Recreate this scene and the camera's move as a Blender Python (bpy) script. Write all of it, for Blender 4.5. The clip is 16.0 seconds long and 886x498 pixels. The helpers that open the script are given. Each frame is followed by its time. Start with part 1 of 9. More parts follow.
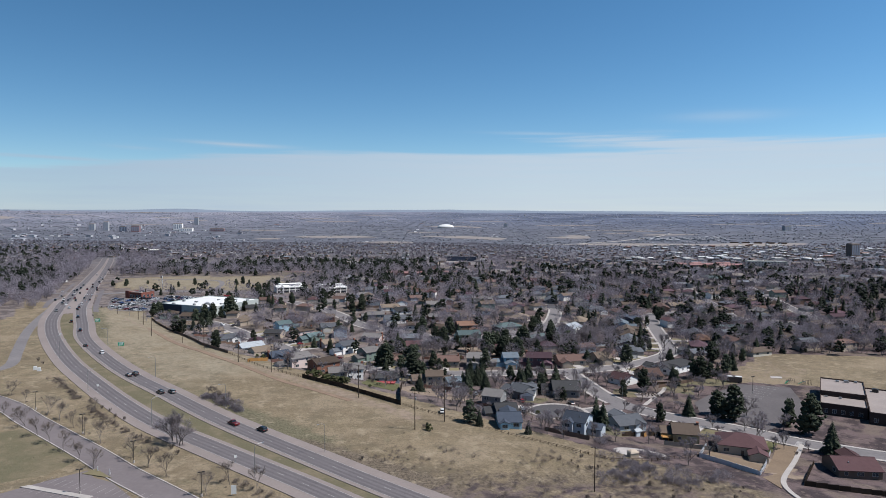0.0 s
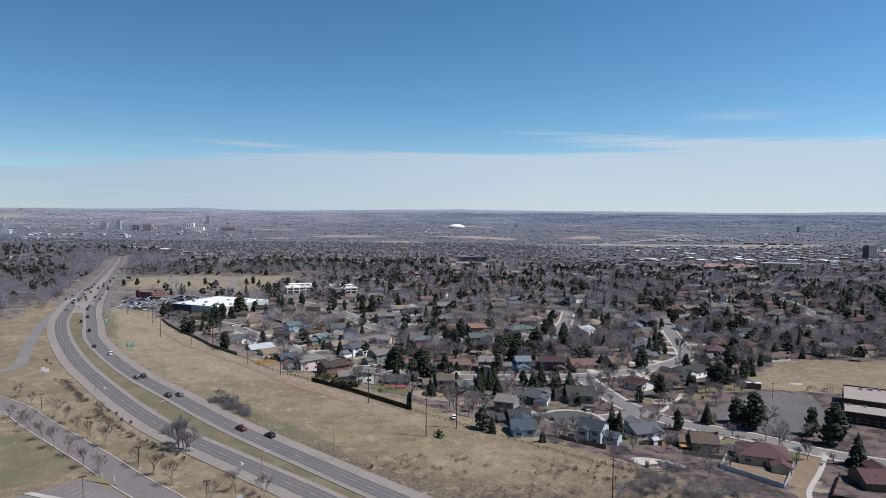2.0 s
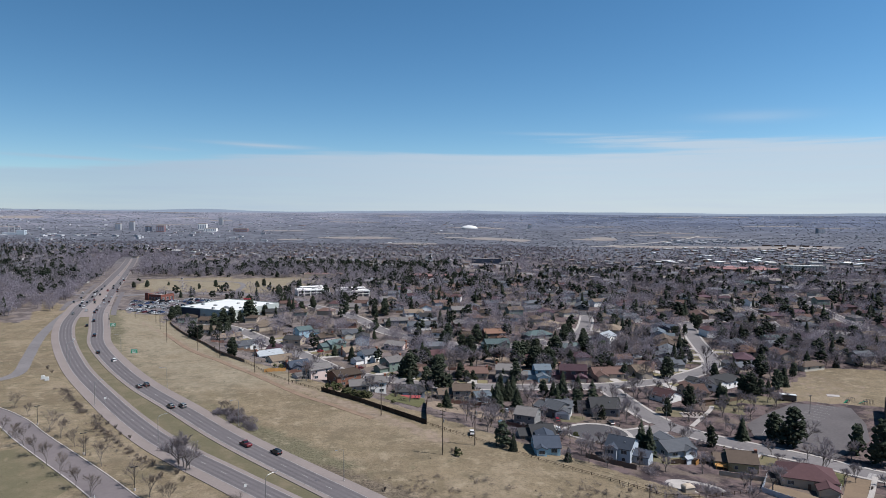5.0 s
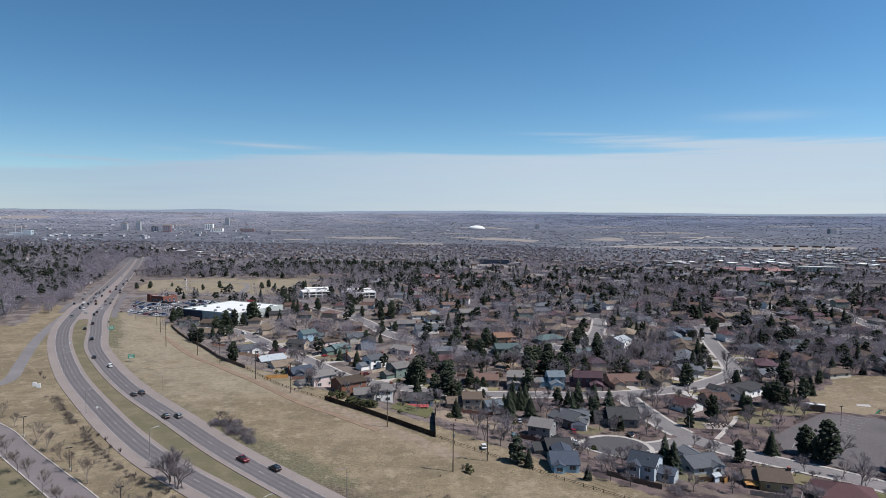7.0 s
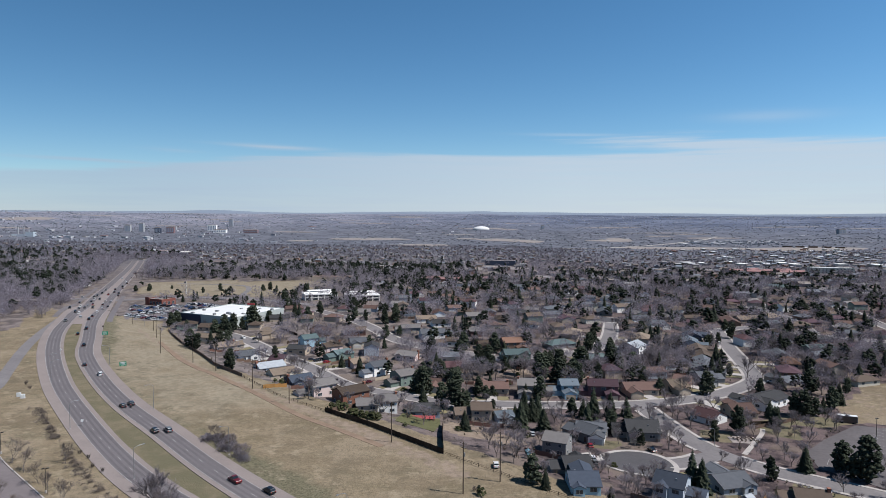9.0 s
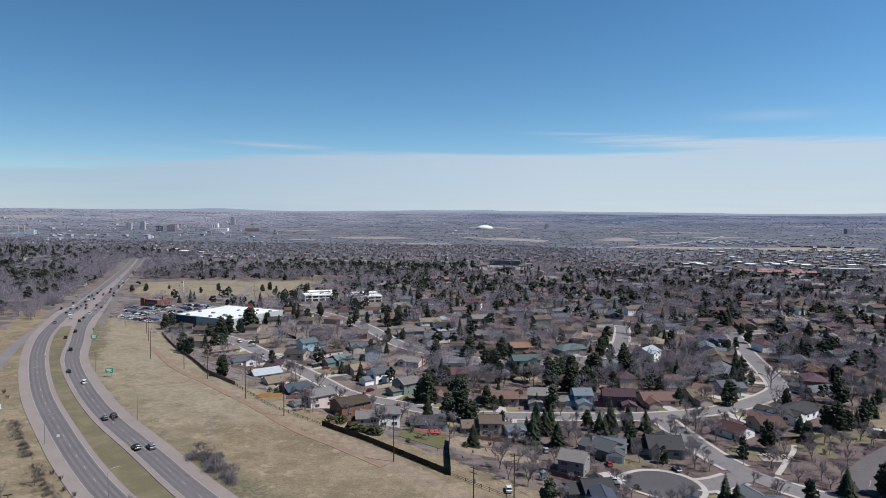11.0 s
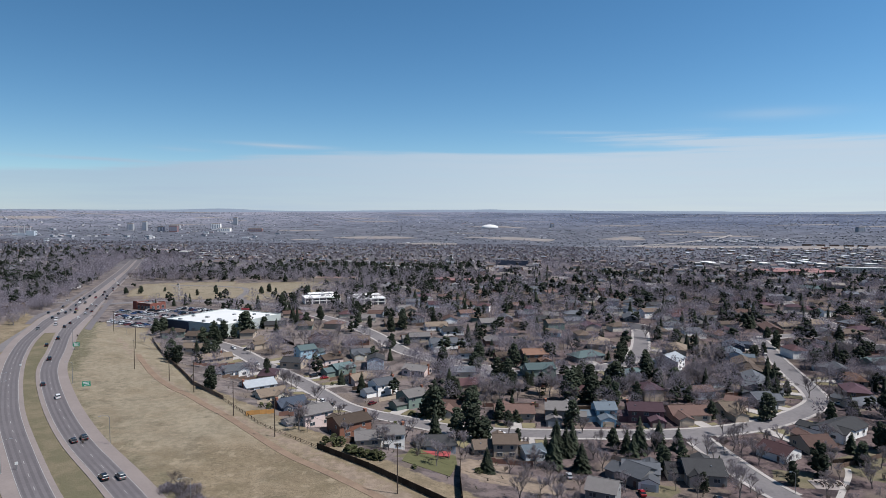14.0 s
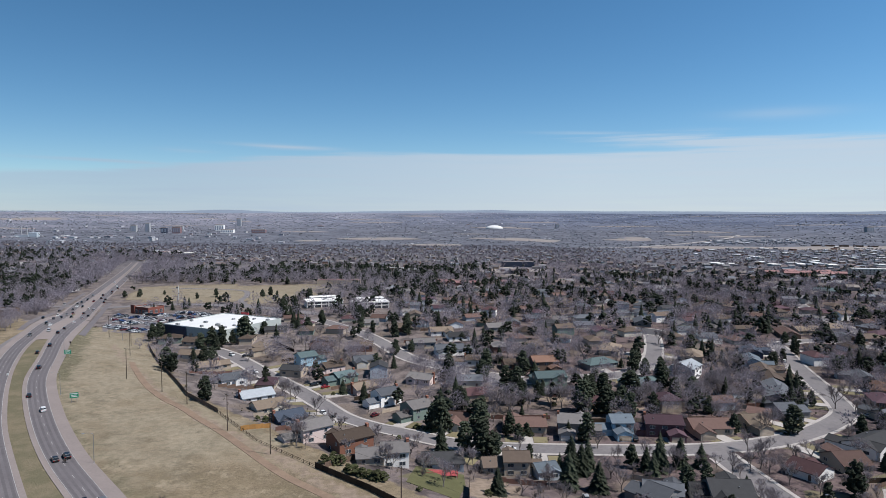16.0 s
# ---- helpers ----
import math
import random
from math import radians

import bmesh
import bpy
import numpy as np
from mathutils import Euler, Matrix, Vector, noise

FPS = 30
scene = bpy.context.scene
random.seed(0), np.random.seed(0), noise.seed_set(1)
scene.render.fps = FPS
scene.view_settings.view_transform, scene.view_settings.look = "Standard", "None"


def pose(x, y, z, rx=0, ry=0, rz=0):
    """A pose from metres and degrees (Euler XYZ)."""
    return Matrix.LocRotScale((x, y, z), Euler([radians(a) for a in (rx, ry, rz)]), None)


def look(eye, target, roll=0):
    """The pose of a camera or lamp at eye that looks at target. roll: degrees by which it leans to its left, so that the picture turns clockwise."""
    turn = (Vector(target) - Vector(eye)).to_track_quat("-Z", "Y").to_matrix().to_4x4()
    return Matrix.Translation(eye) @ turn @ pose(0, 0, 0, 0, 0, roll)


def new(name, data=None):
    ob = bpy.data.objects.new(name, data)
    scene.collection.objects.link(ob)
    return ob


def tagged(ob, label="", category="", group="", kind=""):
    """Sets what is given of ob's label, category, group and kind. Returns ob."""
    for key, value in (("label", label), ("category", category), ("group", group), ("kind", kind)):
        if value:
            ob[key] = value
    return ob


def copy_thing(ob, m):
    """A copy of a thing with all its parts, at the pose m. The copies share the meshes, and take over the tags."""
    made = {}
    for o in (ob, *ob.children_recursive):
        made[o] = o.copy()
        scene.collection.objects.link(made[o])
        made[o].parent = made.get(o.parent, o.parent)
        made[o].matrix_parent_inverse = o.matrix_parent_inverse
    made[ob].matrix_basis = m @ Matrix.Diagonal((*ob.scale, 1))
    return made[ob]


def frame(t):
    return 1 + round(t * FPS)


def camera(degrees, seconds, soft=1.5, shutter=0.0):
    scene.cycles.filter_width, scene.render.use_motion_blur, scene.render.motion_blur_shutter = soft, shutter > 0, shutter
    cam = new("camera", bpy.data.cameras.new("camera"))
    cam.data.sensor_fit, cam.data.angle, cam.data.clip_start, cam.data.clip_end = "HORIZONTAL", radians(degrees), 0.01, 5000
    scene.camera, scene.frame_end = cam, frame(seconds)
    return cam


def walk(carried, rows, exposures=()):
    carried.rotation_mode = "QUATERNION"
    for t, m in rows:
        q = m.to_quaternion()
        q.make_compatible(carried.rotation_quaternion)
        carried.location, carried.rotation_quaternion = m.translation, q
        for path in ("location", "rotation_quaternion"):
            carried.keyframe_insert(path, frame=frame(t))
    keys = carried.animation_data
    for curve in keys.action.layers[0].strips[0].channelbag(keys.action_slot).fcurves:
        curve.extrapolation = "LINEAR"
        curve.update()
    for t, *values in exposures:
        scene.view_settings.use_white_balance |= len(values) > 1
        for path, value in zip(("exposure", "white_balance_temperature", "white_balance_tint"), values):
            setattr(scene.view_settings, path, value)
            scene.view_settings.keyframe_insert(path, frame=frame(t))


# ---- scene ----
cam = camera(68.8, 16.0, soft=0.6)
PATH = [
    (0, (0.313, 2.091, 84.239), (0.33, 4.088, 84.128), 0.1),
    (1, (-0.274, 5.07, 84.689), (-0.273, 7.067, 84.577), 0.2),
    (2, (-0.518, 8.474, 84.957), (-0.533, 10.47, 84.845), 0.3),
    (3, (-0.991, 12.947, 85.114), (-1.021, 14.944, 85.004), 0.3),
    (4, (-1.909, 18.28, 85.292), (-1.95, 20.277, 85.183), 0.3),
    (6.5, (-3.848, 35.632, 85.123), (-3.917, 37.628, 85.014), 0.3),
    (7.5, (-4.888, 43.954, 85.098), (-4.965, 45.95, 84.99), 0.3),
    (8.5, (-5.848, 52.671, 84.702), (-5.932, 54.667, 84.597), 0.2),
    (9, (-6.416, 57.03, 84.601), (-6.502, 59.025, 84.495), 0.2),
    (11.5, (-9.346, 81.816, 84.464), (-9.443, 83.811, 84.354), 0.3),
    (12.5, (-10.31, 90.935, 83.741), (-10.41, 92.929, 83.632), 0.1),
    (13.5, (-11.48, 100.349, 83.212), (-11.585, 102.343, 83.101), 0.1),
    (14.5, (-12.382, 109.313, 83.384), (-12.492, 111.307, 83.273), 0.1),
    (15.5, (-13.386, 116.954, 83.647), (-13.502, 118.948, 83.538), 0.0),
    (16, (-13.699, 120.219, 83.757), (-13.819, 122.212, 83.648), -0.0),
]
walk(cam, [(t, look(eye, target, roll)) for t, eye, target, roll in PATH], exposures=((0, 0.5), (16, 0.5)))

# ---- light ----
SUN_AZ, SUN_EL = radians(103), radians(56)   # high in the east, as the pole shadows show


def make_world():
    w = bpy.data.worlds.new("sky")
    scene.world = w
    w.use_nodes = True
    nt = w.node_tree
    nt.nodes.clear()
    N, Lk = nt.nodes.new, nt.links.new
    out, bg = N("ShaderNodeOutputWorld"), N("ShaderNodeBackground")
    sky = N("ShaderNodeTexSky")
    sky.sky_type, sky.sun_disc = "NISHITA", False
    sky.sun_elevation, sky.sun_rotation = SUN_EL, SUN_AZ
    sky.altitude, sky.air_density, sky.dust_density, sky.ozone_density = 1900, 1.0, 0.15, 4.0
    tc = N("ShaderNodeTexCoord")
    sep = N("ShaderNodeSeparateXYZ")
    Lk(tc.outputs["Generated"], sep.inputs[0])

    def math_(op, a, b=None, c=None):
        n = N("ShaderNodeMath")
        n.operation = op
        for k, v in enumerate((a, b, c)):
            if v is None:
                continue
            if isinstance(v, (int, float)):
                n.inputs[k].default_value = v
            else:
                Lk(v, n.inputs[k])
        return n.outputs[0]

    # thin cirrus: a veil low over the horizon and long streaks above it
    mp = N("ShaderNodeMapping")
    mp.inputs["Scale"].default_value = (2.6, 2.6, 62.0)
    Lk(tc.outputs["Generated"], mp.inputs[0])
    no = N("ShaderNodeTexNoise")
    no.inputs["Scale"].default_value, no.inputs["Detail"].default_value, no.inputs["Roughness"].default_value = 1.6, 7.0, 0.55
    Lk(mp.outputs[0], no.inputs["Vector"])
    X, Z = sep.outputs[0], sep.outputs[2]
    puff = math_("SUBTRACT", no.outputs[0], 0.5)

    def ramp(v, lo, hi):
        n = N("ShaderNodeMapRange")
        n.interpolation_type = "SMOOTHERSTEP"
        Lk(v, n.inputs[0])
        n.inputs[1].default_value, n.inputs[2].default_value = lo, hi
        return n.outputs[0]

    # the low veil, sinking towards the west
    sink = math_("MAXIMUM", math_("SUBTRACT", -0.2, X), 0.0)
    edge = math_("MULTIPLY_ADD", sink, -0.085, math_("MULTIPLY_ADD", puff, 0.026, 0.0935))
    low = math_("MULTIPLY", ramp(math_("SUBTRACT", edge, Z), -0.004, 0.011), math_("MULTIPLY_ADD", ramp(X, -0.8, -0.3), 0.28, 0.72))
    # a feathered tongue of cloud above it in the east
    top = math_("MULTIPLY_ADD", puff, 0.05, math_("MULTIPLY_ADD", X, -0.04, 0.1275))
    start = math_("ADD", math_("MULTIPLY_ADD", puff, 0.45, X), math_("MULTIPLY_ADD", Z, 3.6, -0.52))
    tongue = math_("MULTIPLY", ramp(math_("SUBTRACT", top, Z), -0.006, 0.018), ramp(start, -0.02, 0.2))
    cloud = math_("MAXIMUM", low, tongue)
    # single thin streaks
    for x0, z0, wx, wz, amount in ((-0.29, 0.099, 0.06, 0.003, 0.95), (-0.5, 0.0715, 0.075, 0.0024, 0.8), (-0.42, 0.0905, 0.03, 0.0024, 0.3), (0.4, 0.136, 0.06, 0.007, 0.3), (0.16, 0.119, 0.07, 0.0022, 0.35)):
        dx = math_("DIVIDE", math_("SUBTRACT", X, x0), wx)
        dz = math_("DIVIDE", math_("MULTIPLY_ADD", math_("SUBTRACT", X, x0), 0.03, math_("SUBTRACT", math_("MULTIPLY_ADD", puff, 0.008, Z), z0)), wz)
        fall = math_("POWER", 2.718, math_("MULTIPLY", math_("ADD", math_("MULTIPLY", dx, dx), math_("MULTIPLY", dz, dz)), -1.0))
        cloud = math_("MAXIMUM", cloud, math_("MULTIPLY", fall, amount))
    no2 = N("ShaderNodeTexNoise")
    mp2 = N("ShaderNodeMapping")
    mp2.inputs["Scale"].default_value = (3.0, 3.0, 60.0)
    Lk(tc.outputs["Generated"], mp2.inputs[0])
    no2.inputs["Scale"].default_value, no2.inputs["Detail"].default_value = 2.0, 6.0
    Lk(mp2.outputs[0], no2.inputs["Vector"])
    veil = math_("MULTIPLY", cloud, math_("MULTIPLY_ADD", no2.outputs[0], 0.34, 0.68))
    rich = N("ShaderNodeHueSaturation")
    rich.inputs["Hue"].default_value, rich.inputs["Saturation"].default_value = 0.492, 1.18
    Lk(sky.outputs[0], rich.inputs["Color"])
    # thin high haze thickens slowly towards the sun's side
    haze = N("ShaderNodeMapRange")
    Lk(X, haze.inputs[0])
    haze.inputs[1].default_value, haze.inputs[2].default_value = -0.7, 0.7
    haze.inputs[3].default_value, haze.inputs[4].default_value = 0.8, 1.1
    Lk(haze.outputs[0], rich.inputs["Value"])
    mix = N("ShaderNodeMix")
    mix.data_type = "RGBA"
    Lk(veil, mix.inputs[0])
    Lk(rich.outputs[0], mix.inputs[6])
    tone = N("ShaderNodeMix")
    tone.data_type = "RGBA"
    across = N("ShaderNodeMapRange")
    Lk(sep.outputs[0], across.inputs[0])
    across.inputs[1].default_value, across.inputs[2].default_value = -0.5, 0.15
    Lk(across.outputs[0], tone.inputs[0])
    tone.inputs[6].default_value, tone.inputs[7].default_value = (3.35, 4.35, 5.5, 1), (4.6, 5.4, 6.3, 1)
    Lk(tone.outputs[2], mix.inputs[7])
    Lk(mix.outputs[2], bg.inputs[0])
    bg.inputs[1].default_value = 0.0835
    Lk(bg.outputs[0], out.inputs[0])


make_world()
lamp = bpy.data.lights.new("sun", "SUN")
lamp.energy, lamp.angle, lamp.color = 5.0, radians(0.55), (1.0, 0.97, 0.945)
sun = new("sun", lamp)
d = Vector((math.sin(SUN_AZ) * math.cos(SUN_EL), math.cos(SUN_AZ) * math.cos(SUN_EL), math.sin(SUN_EL)))
sun.matrix_world = Matrix.Translation((0, 0, 300)) @ d.to_track_quat("Z", "Y").to_matrix().to_4x4()

# ---- materials ----


COLOUR_SCALE = 0.66   # scales every base colour down to balance sun, sky and exposure


def material(name, c1, c2=None, scale=1.0, fine=8.0, rough=0.85, bump=0.0, metal=0.0, vary=0.0, island=False, space="world", thin=0.0):
    """Two scales of noise between two colours; vary: how far whole pieces differ in value."""
    m = bpy.data.materials.new(name)
    m.use_nodes = True
    nt = m.node_tree
    b = nt.nodes["Principled BSDF"]
    N, Lk = nt.nodes.new, nt.links.new
    c2 = c2 or tuple(v * 0.78 for v in c1)
    c1, c2 = tuple(v * COLOUR_SCALE for v in c1), tuple(v * COLOUR_SCALE for v in c2)
    if space == "world":
        co = N("ShaderNodeNewGeometry").outputs["Position"]
    else:
        co = N("ShaderNodeTexCoord").outputs["Object"]
    n1, n2 = N("ShaderNodeTexNoise"), N("ShaderNodeTexNoise")
    for n, s, dt in ((n1, scale, 4.0), (n2, scale * fine, 3.0)):
        n.inputs["Scale"].default_value, n.inputs["Detail"].default_value = s, dt
        Lk(co, n.inputs["Vector"])
    mx = N("ShaderNodeMath")
    mx.operation = "MULTIPLY_ADD"
    mx.inputs[1].default_value = 0.45
    Lk(n2.outputs[0], mx.inputs[0])
    mm = N("ShaderNodeMath")
    mm.operation = "MULTIPLY"
    mm.inputs[1].default_value = 0.55
    Lk(n1.outputs[0], mm.inputs[0])
    Lk(mm.outputs[0], mx.inputs[2])
    ramp = N("ShaderNodeMapRange")
    ramp.inputs[1].default_value, ramp.inputs[2].default_value = 0.34, 0.66
    Lk(mx.outputs[0], ramp.inputs[0])
    mix = N("ShaderNodeMix")
    mix.data_type = "RGBA"
    mix.inputs[6].default_value, mix.inputs[7].default_value = (*c1, 1), (*c2, 1)
    Lk(ramp.outputs[0], mix.inputs[0])
    col = mix.outputs[2]
    if vary:
        hs = N("ShaderNodeHueSaturation")
        rnd = N("ShaderNodeNewGeometry").outputs["Random Per Island"] if island else N("ShaderNodeObjectInfo").outputs["Random"]
        r2 = N("ShaderNodeMapRange")
        r2.inputs[3].default_value, r2.inputs[4].default_value = 1 - vary, 1 + vary
        Lk(rnd, r2.inputs[0])
        Lk(r2.outputs[0], hs.inputs["Value"])
        Lk(col, hs.inputs["Color"])
        col = hs.outputs[0]
    Lk(col, b.inputs["Base Color"])
    b.inputs["Roughness"].default_value, b.inputs["Metallic"].default_value = rough, metal
    b.inputs["Specular IOR Level"].default_value = 0.12 if rough >= 0.85 else 0.5
    if bump:
        bp = N("ShaderNodeBump")
        bp.inputs["Strength"].default_value, bp.inputs["Distance"].default_value = 0.6, bump
        Lk(n2.outputs[0], bp.inputs["Height"])
        Lk(bp.outputs[0], b.inputs["Normal"])
    if thin:
        # sprays of twigs let part of the light through
        tl, mx2 = N("ShaderNodeBsdfTranslucent"), N("ShaderNodeMixShader")
        Lk(col, tl.inputs["Color"])
        mx2.inputs[0].default_value = thin
        Lk(b.outputs[0], mx2.inputs[1])
        Lk(tl.outputs[0], mx2.inputs[2])
        Lk(mx2.outputs[0], nt.nodes["Material Output"].inputs["Surface"])
    return m


def glass_material(name, tint):
    m = bpy.data.materials.new(name)
    m.use_nodes = True
    b = m.node_tree.nodes["Principled BSDF"]
    b.inputs["Base Color"].default_value = (*tint, 1)
    b.inputs["Roughness"].default_value = 0.06
    return m


def palette_material(name, colours, rough=0.85, noise_scale=0.6):
    """Each separate piece of a joined mesh takes one of the colours at random."""
    m = bpy.data.materials.new(name)
    m.use_nodes = True
    nt = m.node_tree
    b = nt.nodes["Principled BSDF"]
    N, Lk = nt.nodes.new, nt.links.new
    r = N("ShaderNodeValToRGB")
    r.color_ramp.interpolation = "CONSTANT"
    els = r.color_ramp.elements
    while len(els) < len(colours):
        els.new(0.5)
    for k, c in enumerate(colours):
        els[k].position = k / len(colours)
        els[k].color = (*(v * 0.83 for v in c), 1)
    Lk(N("ShaderNodeNewGeometry").outputs["Random Per Island"], r.inputs[0])
    n1 = N("ShaderNodeTexNoise")
    n1.inputs["Scale"].default_value = noise_scale
    Lk(N("ShaderNodeNewGeometry").outputs["Position"], n1.inputs["Vector"])
    hs = N("ShaderNodeHueSaturation")
    mr = N("ShaderNodeMapRange")
    mr.inputs[3].default_value, mr.inputs[4].default_value = 0.75, 1.25
    Lk(n1.outputs[0], mr.inputs[0])
    Lk(mr.outputs[0], hs.inputs["Value"])
    Lk(r.outputs[0], hs.inputs["Color"])
    Lk(hs.outputs[0], b.inputs["Base Color"])
    b.inputs["Roughness"].default_value = rough
    b.inputs["Specular IOR Level"].default_value = 0.12
    return m


def ground_material():
    """Dry prairie, yards, green turf and bare earth, mixed by the sheet's land-use masks, which noise frays at the edges."""
    m = bpy.data.materials.new("prairie")
    m.use_nodes = True
    nt = m.node_tree
    b = nt.nodes["Principled BSDF"]
    N, Lk = nt.nodes.new, nt.links.new
    pos = N("ShaderNodeNewGeometry").outputs["Position"]

    def noise_(s, det=5.0, rough=0.6):
        n = N("ShaderNodeTexNoise")
        n.inputs["Scale"].default_value, n.inputs["Detail"].default_value, n.inputs["Roughness"].default_value = s, det, rough
        Lk(pos, n.inputs["Vector"])
        return n.outputs[0]

    def mr_(v, a, b_, lo=0.0, hi=1.0):
        n = N("ShaderNodeMapRange")
        n.interpolation_type = "SMOOTHSTEP"
        n.inputs[1].default_value, n.inputs[2].default_value = a, b_
        n.inputs[3].default_value, n.inputs[4].default_value = lo, hi
        Lk(v, n.inputs[0])
        return n.outputs[0]

    def mix_(f, a, c):
        n = N("ShaderNodeMix")
        n.data_type = "RGBA"
        for k, v in ((0, f), (6, a), (7, c)):
            if isinstance(v, tuple):
                n.inputs[k].default_value = (v[0] * 0.812, v[1] * 0.813, v[2] * 0.845, 1)
            elif isinstance(v, float):
                n.inputs[k].default_value = v
            else:
                Lk(v, n.inputs[k])
        return n.outputs[2]

    big, mid, small, tuft = noise_(0.018), noise_(0.11), noise_(0.42, 4), noise_(1.1, 4, 0.75)
    grass = mix_(mr_(big, 0.35, 0.65), (0.226, 0.178, 0.115), (0.17, 0.132, 0.086))
    band = N("ShaderNodeTexNoise")
    bmap = N("ShaderNodeMapping")
    bmap.inputs["Scale"].default_value = (0.06, 0.075, 0.1)
    bmap.inputs["Rotation"].default_value = (0, 0, 0.6)
    Lk(pos, bmap.inputs[0])
    Lk(bmap.outputs[0], band.inputs["Vector"])
    band.inputs["Scale"].default_value, band.inputs["Detail"].default_value, band.inputs["Roughness"].default_value = 1.0, 8, 0.7
    grass = mix_(mr_(band.outputs[0], 0.5, 0.66, 0, 0.5), grass, (0.135, 0.115, 0.068))
    grass = mix_(mr_(mid, 0.42, 0.66, 0, 0.6), grass, (0.155, 0.123, 0.076))
    grass = mix_(mr_(small, 0.5, 0.74, 0, 0.5), grass, (0.285, 0.228, 0.15))
    grass = mix_(mr_(noise_(0.55, 3, 0.5), 0.5, 0.7, 0, 0.4), grass, (0.125, 0.1, 0.066))
    grass = mix_(mr_(noise_(0.035, 4, 0.6), 0.5, 0.62, 0, 0.55), grass, (0.278, 0.222, 0.152))
    grass = mix_(mr_(noise_(2.6, 2, 0.7), 0.5, 0.64, 0, 0.55), grass, (0.11, 0.088, 0.06))
    grass = mix_(mr_(tuft, 0.49, 0.68, 0, 0.55), grass, (0.098, 0.08, 0.052))
    cover = N("ShaderNodeAttribute")
    cover.attribute_name = "cover"
    cv = N("ShaderNodeSeparateColor")
    Lk(cover.outputs["Color"], cv.inputs[0])

    def frayed(sock, n, lo, hi):
        a = N("ShaderNodeMath")
        a.operation = "ADD"
        Lk(sock, a.inputs[0])
        Lk(n, a.inputs[1])
        return mr_(a.outputs[0], lo, hi)

    # bleached straw high on the field, olive winter weeds, and brown brush low down
    straw = mix_(mr_(small, 0.42, 0.62), (0.25, 0.212, 0.15), (0.195, 0.166, 0.116))
    grass = mix_(frayed(cv.outputs[0], noise_(0.07, 7, 0.68), 0.8, 1.25), grass, straw)
    weeds = mix_(mr_(tuft, 0.42, 0.62), (0.15, 0.135, 0.085), (0.08, 0.073, 0.046))
    grass = mix_(frayed(cv.outputs[1], noise_(0.13, 7, 0.72), 0.9, 1.2), grass, weeds)
    litter = mix_(mr_(tuft, 0.4, 0.6), (0.158, 0.127, 0.092), (0.075, 0.06, 0.045))
    grass = mix_(frayed(cv.outputs[2], noise_(0.16, 7, 0.72), 0.92, 1.22), grass, litter)
    # trampled and eroded patches, and bleached rims between them
    grass = mix_(mr_(noise_(0.075, 10, 0.78), 0.5, 0.64, 0, 0.6), grass, (0.112, 0.094, 0.062))
    grass = mix_(mr_(noise_(0.19, 8, 0.75), 0.52, 0.66, 0, 0.55), grass, (0.318, 0.262, 0.182))
    place = N("ShaderNodeSeparateXYZ")
    Lk(pos, place.inputs[0])
    gravel = mix_(mr_(mid, 0.42, 0.58), (0.185, 0.155, 0.142), (0.092, 0.078, 0.073))
    mulch = mix_(mr_(mid, 0.42, 0.58), (0.125, 0.092, 0.088), (0.05, 0.038, 0.039))
    yard = mix_(mr_(place.outputs[0], -110.0, 70.0), gravel, mulch)
    yard = mix_(mr_(small, 0.56, 0.66, 0, 0.8), yard, (0.16, 0.124, 0.105))
    yard = mix_(mr_(noise_(0.05, 4, 0.5), 0.52, 0.6, 0, 0.65), yard, (0.158, 0.125, 0.098))
    yard = mix_(mr_(tuft, 0.52, 0.7, 0, 0.75), yard, (0.045, 0.038, 0.032))
    green = mix_(mr_(mid, 0.4, 0.65), (0.12, 0.108, 0.066), (0.168, 0.138, 0.09))
    green = mix_(mr_(tuft, 0.5, 0.75, 0, 0.5), green, (0.07, 0.068, 0.038))
    dirt = mix_(mr_(small, 0.4, 0.6), (0.252, 0.196, 0.146), (0.19, 0.148, 0.11))
    at = N("ShaderNodeAttribute")
    at.attribute_name = "land_use_haze"
    sp = N("ShaderNodeSeparateColor")
    Lk(at.outputs["Color"], sp.inputs[0])
    fray = noise_(0.22, 6)

    def mask(sock):
        a = N("ShaderNodeMath")
        a.operation = "ADD"
        Lk(sock, a.inputs[0])
        Lk(fray, a.inputs[1])
        return mr_(a.outputs[0], 0.88, 1.12)

    col = mix_(mask(sp.outputs[0]), grass, yard)
    col = mix_(mask(sp.outputs[1]), col, green)
    col = mix_(mask(sp.outputs[2]), col, dirt)
    # distance haze put into the colour: blue-grey takes over with radius
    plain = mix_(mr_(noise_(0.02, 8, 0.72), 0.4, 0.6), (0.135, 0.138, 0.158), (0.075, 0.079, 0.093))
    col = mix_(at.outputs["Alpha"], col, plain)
    # pale rangeland to the west, wooded suburbs to the east, both hazed bluish in colour
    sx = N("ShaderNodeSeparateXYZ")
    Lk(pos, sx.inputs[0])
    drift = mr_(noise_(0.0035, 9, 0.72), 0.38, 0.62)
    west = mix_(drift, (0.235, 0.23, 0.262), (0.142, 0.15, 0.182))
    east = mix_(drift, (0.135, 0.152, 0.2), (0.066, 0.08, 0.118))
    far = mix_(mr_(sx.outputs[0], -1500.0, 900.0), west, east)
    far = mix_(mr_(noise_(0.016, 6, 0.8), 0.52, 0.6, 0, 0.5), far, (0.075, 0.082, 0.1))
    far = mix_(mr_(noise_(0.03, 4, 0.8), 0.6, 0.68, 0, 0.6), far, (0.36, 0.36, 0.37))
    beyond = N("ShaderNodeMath")
